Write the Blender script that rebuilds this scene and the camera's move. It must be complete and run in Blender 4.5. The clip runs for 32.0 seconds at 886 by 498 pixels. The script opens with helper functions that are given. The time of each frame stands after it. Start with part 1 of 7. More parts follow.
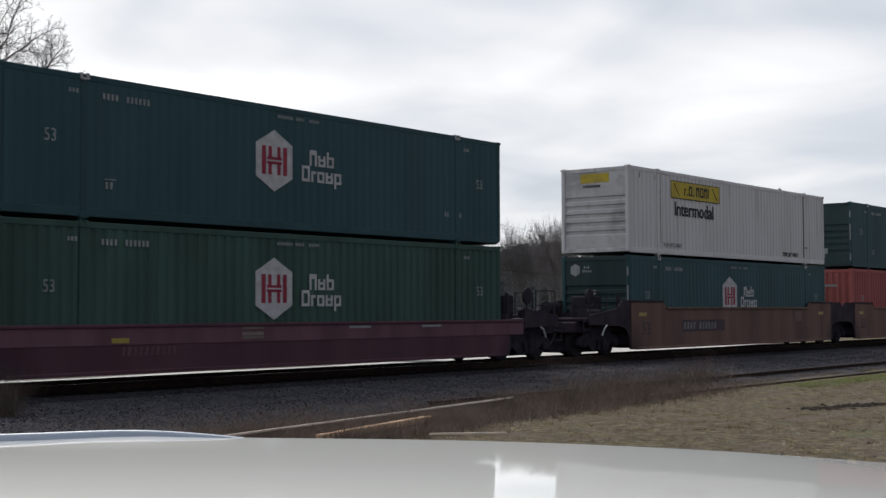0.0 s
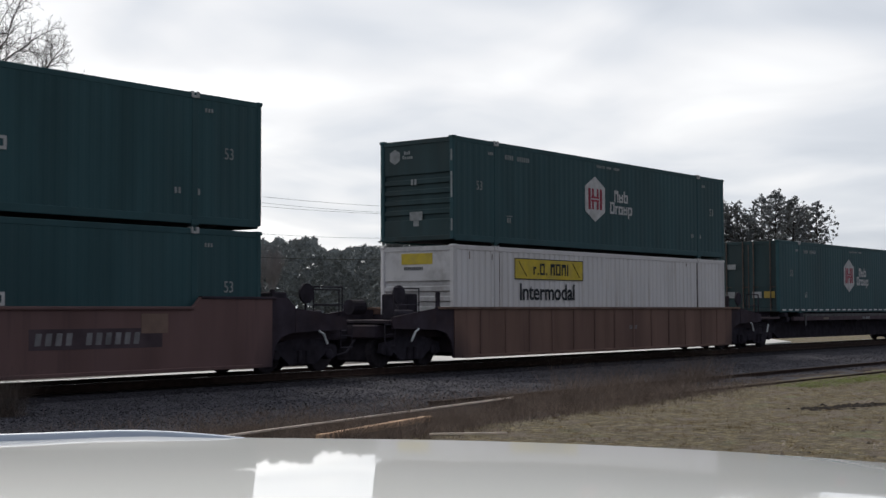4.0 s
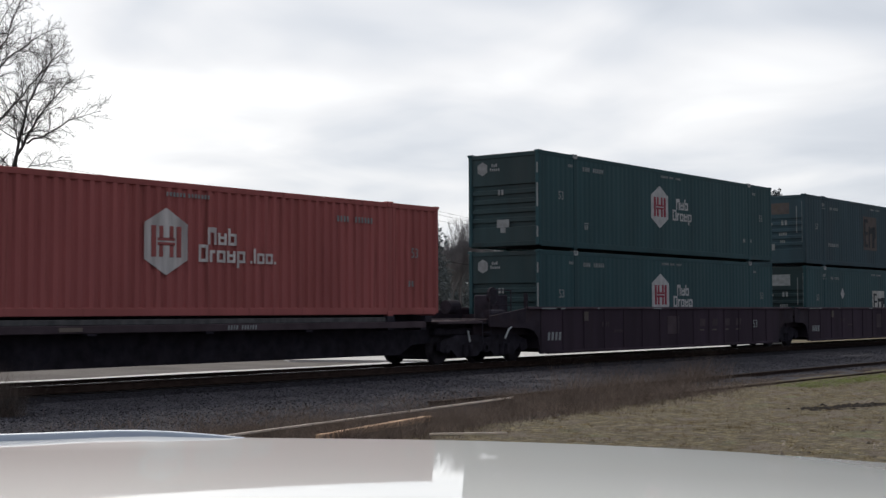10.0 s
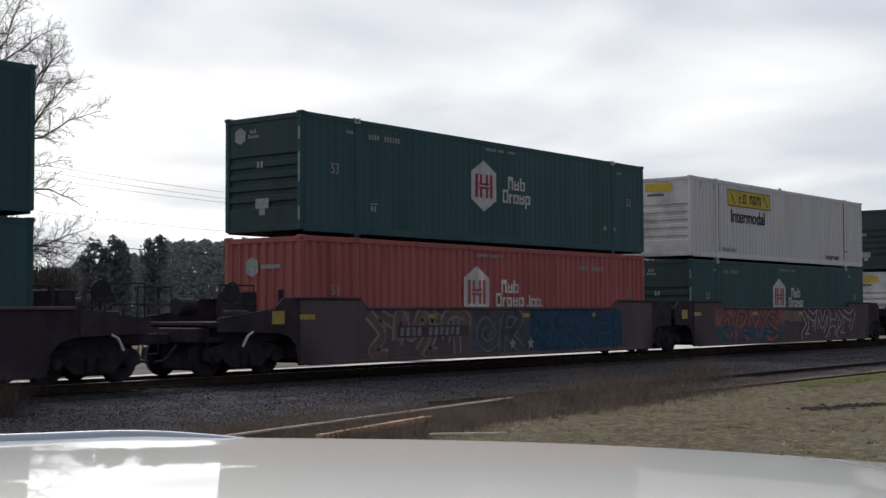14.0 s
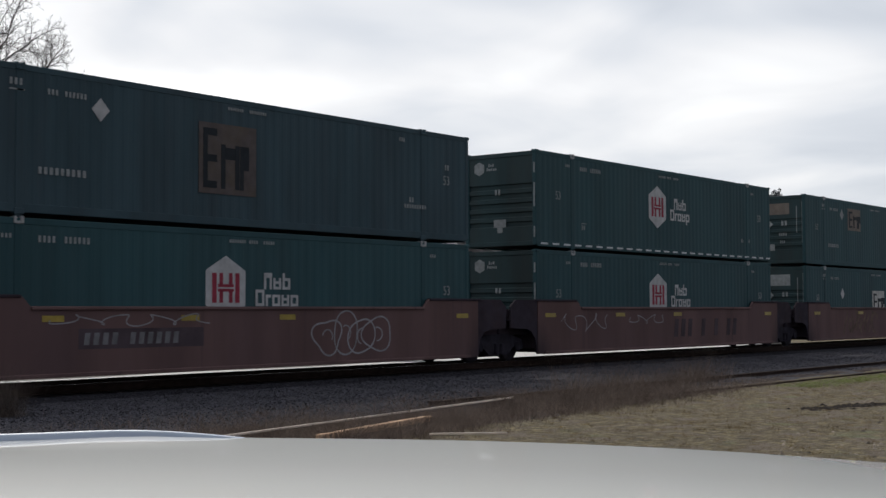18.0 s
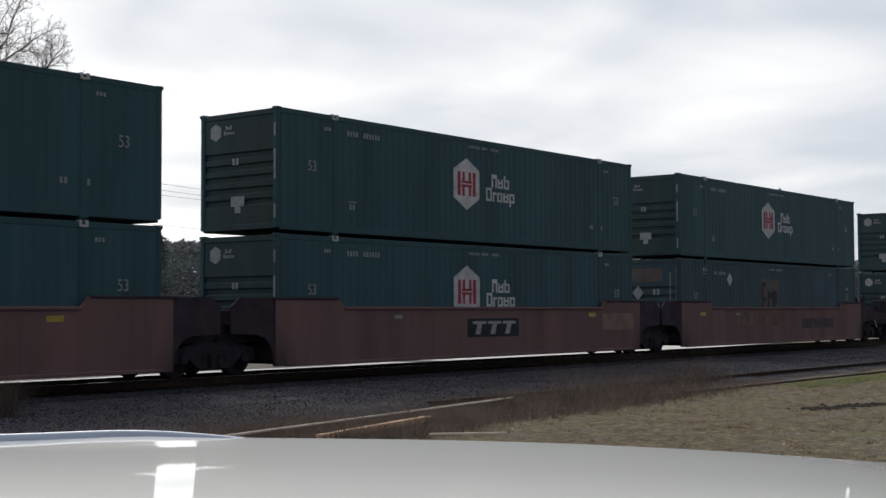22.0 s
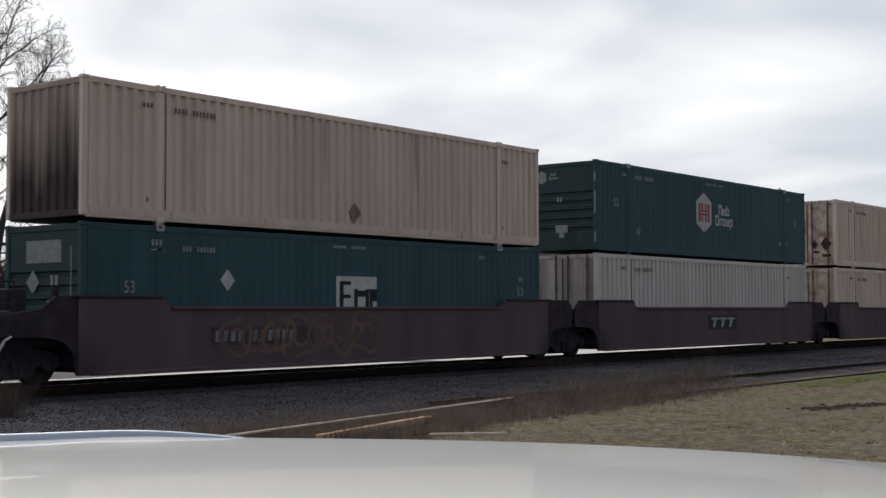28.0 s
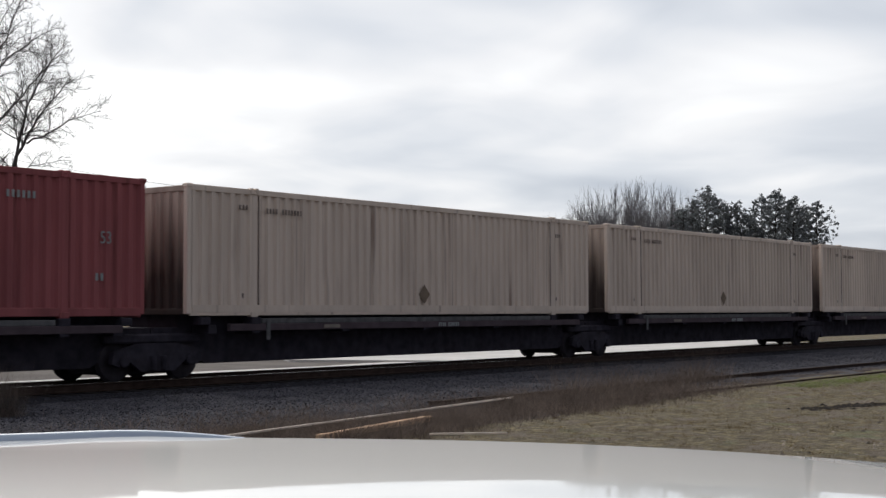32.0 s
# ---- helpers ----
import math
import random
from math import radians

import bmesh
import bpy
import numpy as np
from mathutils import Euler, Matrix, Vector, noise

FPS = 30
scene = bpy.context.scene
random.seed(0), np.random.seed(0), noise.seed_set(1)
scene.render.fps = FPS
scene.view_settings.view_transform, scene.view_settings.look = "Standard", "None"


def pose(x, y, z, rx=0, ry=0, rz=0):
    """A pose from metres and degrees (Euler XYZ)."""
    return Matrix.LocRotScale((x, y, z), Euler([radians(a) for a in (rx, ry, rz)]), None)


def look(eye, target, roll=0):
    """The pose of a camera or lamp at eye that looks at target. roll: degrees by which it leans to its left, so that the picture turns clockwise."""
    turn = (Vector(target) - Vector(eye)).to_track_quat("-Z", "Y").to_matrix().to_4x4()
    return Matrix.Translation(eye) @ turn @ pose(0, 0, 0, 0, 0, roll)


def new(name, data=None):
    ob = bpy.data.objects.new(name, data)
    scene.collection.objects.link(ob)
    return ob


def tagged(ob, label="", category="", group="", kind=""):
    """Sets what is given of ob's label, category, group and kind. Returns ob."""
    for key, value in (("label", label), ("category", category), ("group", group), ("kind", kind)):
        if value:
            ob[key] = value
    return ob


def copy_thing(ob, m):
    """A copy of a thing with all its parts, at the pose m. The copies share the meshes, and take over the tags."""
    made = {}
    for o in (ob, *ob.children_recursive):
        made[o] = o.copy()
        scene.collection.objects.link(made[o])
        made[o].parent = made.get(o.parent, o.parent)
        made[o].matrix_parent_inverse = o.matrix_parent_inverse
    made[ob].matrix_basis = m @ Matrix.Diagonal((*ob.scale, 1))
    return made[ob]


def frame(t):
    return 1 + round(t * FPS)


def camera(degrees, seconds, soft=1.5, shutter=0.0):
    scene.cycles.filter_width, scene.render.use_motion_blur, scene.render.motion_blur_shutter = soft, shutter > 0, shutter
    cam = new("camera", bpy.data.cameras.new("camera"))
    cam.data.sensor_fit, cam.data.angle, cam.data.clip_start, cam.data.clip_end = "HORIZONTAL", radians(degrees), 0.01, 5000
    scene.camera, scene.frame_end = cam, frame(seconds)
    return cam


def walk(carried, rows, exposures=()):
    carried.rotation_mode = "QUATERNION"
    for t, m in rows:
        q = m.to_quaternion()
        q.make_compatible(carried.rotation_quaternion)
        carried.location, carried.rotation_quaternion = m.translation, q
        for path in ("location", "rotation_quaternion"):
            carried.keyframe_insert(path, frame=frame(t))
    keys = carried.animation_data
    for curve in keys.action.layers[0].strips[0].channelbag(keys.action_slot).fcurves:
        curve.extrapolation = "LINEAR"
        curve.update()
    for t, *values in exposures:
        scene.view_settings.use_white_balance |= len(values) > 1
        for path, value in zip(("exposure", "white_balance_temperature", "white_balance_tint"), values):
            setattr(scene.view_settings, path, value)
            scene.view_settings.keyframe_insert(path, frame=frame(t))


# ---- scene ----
# ---- camera and its stand ----
EYE = Vector((0.0, 0.0, 1.7))
YAW, PITCH, ROLL, FOV = 51.963, 2.672, -0.184, 36.7
cam = camera(FOV, 32.0, soft=1.45, shutter=0.05)
AHEAD = Vector((math.sin(radians(YAW)) * math.cos(radians(PITCH)), math.cos(radians(YAW)) * math.cos(radians(PITCH)), math.sin(radians(PITCH))))
STAND = look(EYE, EYE + AHEAD * 10, ROLL)
walk(cam, [(0.0, STAND), (32.0, STAND)])

# ---- sky and sun: thin bright overcast, sun behind the train ----
SUN_AZ, SUN_EL = radians(22), radians(42)
world = bpy.data.worlds.new("overcast_sky")
scene.world = world
world.use_nodes = True
wn, wl = world.node_tree.nodes, world.node_tree.links
wn.clear()


def wnode(kind, **kw):
    n = wn.new(kind)
    for k, v in kw.items():
        n.inputs[k].default_value = v
    return n


def wmath(op, a, b=None, c=None):
    n = wn.new("ShaderNodeMath")
    n.operation = op
    for i, s in enumerate((a, b, c)):
        if s is None:
            continue
        if isinstance(s, (int, float)):
            n.inputs[i].default_value = s
        else:
            wl.new(s, n.inputs[i])
    return n.outputs[0]


def wramp(src, stops):
    n = wn.new("ShaderNodeValToRGB")
    wl.new(src, n.inputs[0])
    el = n.color_ramp.elements
    while len(el) < len(stops):
        el.new(0.5)
    for e, (p, c) in zip(el, stops):
        e.position, e.color = p, (*c, 1)
    return n.outputs[0]


w_out, w_bg = wn.new("ShaderNodeOutputWorld"), wn.new("ShaderNodeBackground")
w_sky = wn.new("ShaderNodeTexSky")
w_sky.sky_type, w_sky.sun_disc, w_sky.sun_elevation, w_sky.sun_rotation = "NISHITA", False, SUN_EL, SUN_AZ
w_tc, w_sep = wn.new("ShaderNodeTexCoord"), wn.new("ShaderNodeSeparateXYZ")
wl.new(w_tc.outputs["Generated"], w_sep.inputs[0])
w_h = wmath("ADD", wmath("MAXIMUM", w_sep.outputs[2], 0.0), 0.16)
w_cmb = wn.new("ShaderNodeCombineXYZ")
wl.new(wmath("DIVIDE", w_sep.outputs[0], w_h), w_cmb.inputs[0])
wl.new(wmath("DIVIDE", w_sep.outputs[1], w_h), w_cmb.inputs[1])
w_cmb.inputs[2].default_value = 3.7
w_big = wnode("ShaderNodeTexNoise", Scale=0.8, Detail=3.0, Roughness=0.42, Distortion=0.6)
wl.new(w_cmb.outputs[0], w_big.inputs["Vector"])
w_band = wnode("ShaderNodeTexNoise", Scale=2.0, Detail=4.0, Roughness=0.45, Distortion=0.4)
wl.new(w_cmb.outputs[0], w_band.inputs["Vector"])
w_sum = wmath("ADD", wmath("MULTIPLY", w_big.outputs["Fac"], 0.7), wmath("MULTIPLY", w_band.outputs["Fac"], 0.3))
# the veil is thinnest, so brightest, towards the sun
w_dot = wn.new("ShaderNodeVectorMath")
w_dot.operation = "DOT_PRODUCT"
wl.new(w_tc.outputs["Generated"], w_dot.inputs[0])
w_dot.inputs[1].default_value = (math.sin(SUN_AZ) * math.cos(SUN_EL), math.cos(SUN_AZ) * math.cos(SUN_EL), math.sin(SUN_EL))
w_glow = wmath("POWER", wmath("MAXIMUM", w_dot.outputs["Value"], 0.0), 4.0)
w_cloud = wramp(wmath("ADD", w_sum, wmath("MULTIPLY_ADD", w_glow, 0.53, -0.08)), [(0.38, (0.50, 0.545, 0.62)), (0.50, (0.72, 0.75, 0.802)), (0.58, (0.90, 0.905, 0.925)), (0.66, (1.1, 1.1, 1.1)), (0.80, (1.45, 1.42, 1.4))])
# the cloud is thicker and greyer on the side away from the sun
w_side = wn.new("ShaderNodeMapRange")
w_side.interpolation_type = "SMOOTHSTEP"
wl.new(w_dot.outputs["Value"], w_side.inputs[0])
for k_, v_ in ((1, -0.5), (2, 0.62), (3, 0.43), (4, 1.08)):
    w_side.inputs[k_].default_value = v_
w_shade = wn.new("ShaderNodeVectorMath")
w_shade.operation = "SCALE"
w_mix = wn.new("ShaderNodeMix")
w_mix.data_type = "RGBA"
w_gain = wn.new("ShaderNodeVectorMath")
w_gain.operation = "SCALE"
wl.new(w_sky.outputs[0], w_gain.inputs[0])
w_gain.inputs["Scale"].default_value = 0.06
w_mix.inputs[0].default_value = 0.9
wl.new(w_gain.outputs[0], w_mix.inputs[6])
wl.new(w_cloud, w_shade.inputs[0])
wl.new(w_side.outputs[0], w_shade.inputs["Scale"])
# and a little bluer there
w_tint = wn.new("ShaderNodeMapRange")
w_tint.data_type, w_tint.interpolation_type = "FLOAT_VECTOR", "SMOOTHSTEP"
wl.new(w_dot.outputs["Value"], w_tint.inputs["Vector"])
w_tint.inputs[7].default_value, w_tint.inputs[8].default_value = (-0.4, -0.4, -0.4), (0.5, 0.5, 0.5)
w_tint.inputs[9].default_value, w_tint.inputs[10].default_value = (0.98, 0.985, 1.07), (1.0, 1.0, 1.0)
w_hue = wn.new("ShaderNodeVectorMath")
w_hue.operation = "MULTIPLY"
wl.new(w_shade.outputs[0], w_hue.inputs[0])
wl.new(w_tint.outputs[1], w_hue.inputs[1])
wl.new(w_hue.outputs[0], w_mix.inputs[7])
wl.new(w_mix.outputs[2], w_bg.inputs["Color"])
w_bg.inputs["Strength"].default_value = 1.0
wl.new(w_bg.outputs[0], w_out.inputs[0])

sun = new("sun", bpy.data.lights.new("sun", "SUN"))
sun.data.energy, sun.data.angle, sun.data.color = 2.1, radians(24), (1.0, 0.96, 0.9)
sun.matrix_world = look((0, 0, 60), Vector((0, 0, 60)) - Vector(w_dot.inputs[1].default_value))
scene.view_settings.exposure = 0.0


# ---- materials ----
def mat(name, col, rough=0.6, metal=0.0, var=0.25, scale=3.0, dirt=None, dirt_amt=0.35, streak=False, bump=0.0, bump_scale=40.0, rand=0.08, coat=0.0, soot=None, runs=None, thin=0.0, islands=0.0, ends=None):
    m = bpy.data.materials.new(name)
    m.use_nodes = True
    nt = m.node_tree
    N, L = nt.nodes, nt.links
    b = N["Principled BSDF"]
    tc = N.new("ShaderNodeTexCoord")
    mp = N.new("ShaderNodeMapping")
    L.new(tc.outputs["Object"], mp.inputs[0])
    if streak:
        mp.inputs["Scale"].default_value = (1.0, 1.0, 0.16)
    info = N.new("ShaderNodeObjectInfo")
    n1 = N.new("ShaderNodeTexNoise")
    n1.inputs["Scale"].default_value, n1.inputs["Detail"].default_value = scale, 6
    n1.noise_dimensions = "4D"
    wv = N.new("ShaderNodeMath")
    wv.operation = "MULTIPLY"
    L.new(info.outputs["Random"], wv.inputs[0])
    wv.inputs[1].default_value = 40.0
    L.new(wv.outputs[0], n1.inputs["W"])
    L.new(mp.outputs[0], n1.inputs["Vector"])
    r1 = N.new("ShaderNodeMapRange")
    r1.inputs[1].default_value, r1.inputs[2].default_value = 0.3, 0.7
    r1.inputs[3].default_value, r1.inputs[4].default_value = 1 - var, 1 + var
    L.new(n1.outputs["Fac"], r1.inputs[0])
    rr = N.new("ShaderNodeMapRange")
    rr.inputs[3].default_value, rr.inputs[4].default_value = 1 - rand, 1 + rand
    L.new(info.outputs["Random"], rr.inputs[0])
    mu = N.new("ShaderNodeMath")
    mu.operation = "MULTIPLY"
    L.new(r1.outputs[0], mu.inputs[0])
    L.new(rr.outputs[0], mu.inputs[1])
    sc = N.new("ShaderNodeVectorMath")
    sc.operation = "SCALE"
    sc.inputs[0].default_value = col
    L.new(mu.outputs[0], sc.inputs["Scale"])
    out = sc.outputs[0]
    if dirt is not None:
        n2 = N.new("ShaderNodeTexNoise")
        n2.inputs["Scale"].default_value, n2.inputs["Detail"].default_value, n2.inputs["Roughness"].default_value = scale * 0.45, 8, 0.65
        n2.noise_dimensions = "4D"
        L.new(wv.outputs[0], n2.inputs["W"])
        L.new(mp.outputs[0], n2.inputs["Vector"])
        r2 = N.new("ShaderNodeMapRange")
        r2.inputs[1].default_value, r2.inputs[2].default_value, r2.inputs[4].default_value = 0.45, 0.75, dirt_amt
        L.new(n2.outputs["Fac"], r2.inputs[0])
        mx = N.new("ShaderNodeMix")
        mx.data_type = "RGBA"
        L.new(r2.outputs[0], mx.inputs[0])
        L.new(out, mx.inputs[6])
        mx.inputs[7].default_value = (*dirt, 1)
        out = mx.outputs[2]
    if runs is not None:  # thin upright rust and dirt runs
        mp2 = N.new("ShaderNodeMapping")
        mp2.inputs["Scale"].default_value = (3.2, 3.2, 0.16)
        L.new(tc.outputs["Object"], mp2.inputs[0])
        n4 = N.new("ShaderNodeTexNoise")
        n4.inputs["Scale"].default_value, n4.inputs["Detail"].default_value = 1.6, 5
        n4.noise_dimensions = "4D"
        L.new(wv.outputs[0], n4.inputs["W"])
        L.new(mp2.outputs[0], n4.inputs["Vector"])
        r4 = N.new("ShaderNodeMapRange")
        r4.inputs[1].default_value, r4.inputs[2].default_value, r4.inputs[4].default_value = 0.58, 0.74, 0.7
        L.new(n4.outputs["Fac"], r4.inputs[0])
        mx4 = N.new("ShaderNodeMix")
        mx4.data_type = "RGBA"
        L.new(r4.outputs[0], mx4.inputs[0])
        L.new(out, mx4.inputs[6])
        mx4.inputs[7].default_value = (*runs, 1)
        out = mx4.outputs[2]
    if soot is not None:  # engine soot blown on to the end wall, thickest low down, with a ragged edge
        sp = N.new("ShaderNodeSeparateXYZ")
        L.new(tc.outputs["Object"], sp.inputs[0])
        n5 = N.new("ShaderNodeTexNoise")
        n5.inputs["Scale"].default_value, n5.inputs["Detail"].default_value = 1.4, 5
        L.new(mp.outputs[0], n5.inputs["Vector"])
        ad = N.new("ShaderNodeMath")
        ad.operation = "MULTIPLY_ADD"
        L.new(n5.outputs["Fac"], ad.inputs[0])
        ad.inputs[1].default_value = -3.2
        L.new(sp.outputs[2], ad.inputs[2])
        r5 = N.new("ShaderNodeMapRange")
        for k, v in ((1, 0.75), (2, -0.9), (3, 0.0), (4, 0.92)):
            r5.inputs[k].default_value = v
        L.new(ad.outputs[0], r5.inputs[0])
        mx5 = N.new("ShaderNodeMix")
        mx5.data_type = "RGBA"
        L.new(r5.outputs[0], mx5.inputs[0])
        L.new(out, mx5.inputs[6])
        mx5.inputs[7].default_value = (*soot, 1)
        out = mx5.outputs[2]
    if ends is not None:  # wheel soot thrown over both ends of a railcar's side
        spx = N.new("ShaderNodeSeparateXYZ")
        L.new(tc.outputs["Object"], spx.inputs[0])
        n6 = N.new("ShaderNodeTexNoise")
        n6.inputs["Scale"].default_value, n6.inputs["Detail"].default_value = 1.6, 6
        L.new(mp.outputs[0], n6.inputs["Vector"])
        off = N.new("ShaderNodeMath")
        off.operation = "SUBTRACT"
        L.new(spx.outputs[0], off.inputs[0])
        off.inputs[1].default_value = 8.075
        ab = N.new("ShaderNodeMath")
        ab.operation = "ABSOLUTE"
        L.new(off.outputs[0], ab.inputs[0])
        ad6 = N.new("ShaderNodeMath")
        ad6.operation = "MULTIPLY_ADD"
        L.new(n6.outputs["Fac"], ad6.inputs[0])
        ad6.inputs[1].default_value = 1.6
        L.new(ab.outputs[0], ad6.inputs[2])
        low6 = N.new("ShaderNodeMath")
        low6.operation = "MULTIPLY_ADD"
        L.new(spx.outputs[2], low6.inputs[0])
        low6.inputs[1].default_value = -0.85
        L.new(ad6.outputs[0], low6.inputs[2])
        r6 = N.new("ShaderNodeMapRange")
        for k, v in ((1, 7.9), (2, 9.2), (3, 0.0), (4, 0.88)):
            r6.inputs[k].default_value = v
        L.new(low6.outputs[0], r6.inputs[0])
        mx6 = N.new("ShaderNodeMix")
        mx6.data_type = "RGBA"
        L.new(r6.outputs[0], mx6.inputs[0])
        L.new(out, mx6.inputs[6])
        mx6.inputs[7].default_value = (*ends, 1)
        out = mx6.outputs[2]
    if islands:  # each separate blade or clump has its own tone
        ge = N.new("ShaderNodeNewGeometry")
        ri = N.new("ShaderNodeMapRange")
        ri.inputs[3].default_value, ri.inputs[4].default_value = 1 - islands, 1 + islands
        L.new(ge.outputs["Random Per Island"], ri.inputs[0])
        si = N.new("ShaderNodeVectorMath")
        si.operation = "SCALE"
        L.new(out, si.inputs[0])
        L.new(ri.outputs[0], si.inputs["Scale"])
        out = si.outputs[0]
    L.new(out, b.inputs["Base Color"])
    if thin:  # leaves and blades let light through
        tr, ms = N.new("ShaderNodeBsdfTranslucent"), N.new("ShaderNodeMixShader")
        L.new(out, tr.inputs["Color"])
        ms.inputs[0].default_value = thin
        L.new(b.outputs[0], ms.inputs[1])
        L.new(tr.outputs[0], ms.inputs[2])
        L.new(ms.outputs[0], N["Material Output"].inputs["Surface"])
    b.inputs["Roughness"].default_value, b.inputs["Metallic"].default_value = rough, metal
    b.inputs["Specular IOR Level"].default_value = 0.5 if rough < 0.52 else 0.14
    if coat:
        b.inputs["Coat Weight"].default_value, b.inputs["Coat Roughness"].default_value = coat, 0.025
    if bump:
        n3 = N.new("ShaderNodeTexNoise")
        n3.inputs["Scale"].default_value, n3.inputs["Detail"].default_value = bump_scale, 4
        L.new(tc.outputs["Object"], n3.inputs["Vector"])
        bp = N.new("ShaderNodeBump")
        bp.inputs["Strength"].default_value, bp.inputs["Distance"].default_value = bump, 0.02
        L.new(n3.outputs["Fac"], bp.inputs["Height"])
        L.new(bp.outputs[0], b.inputs["Normal"])
    return m


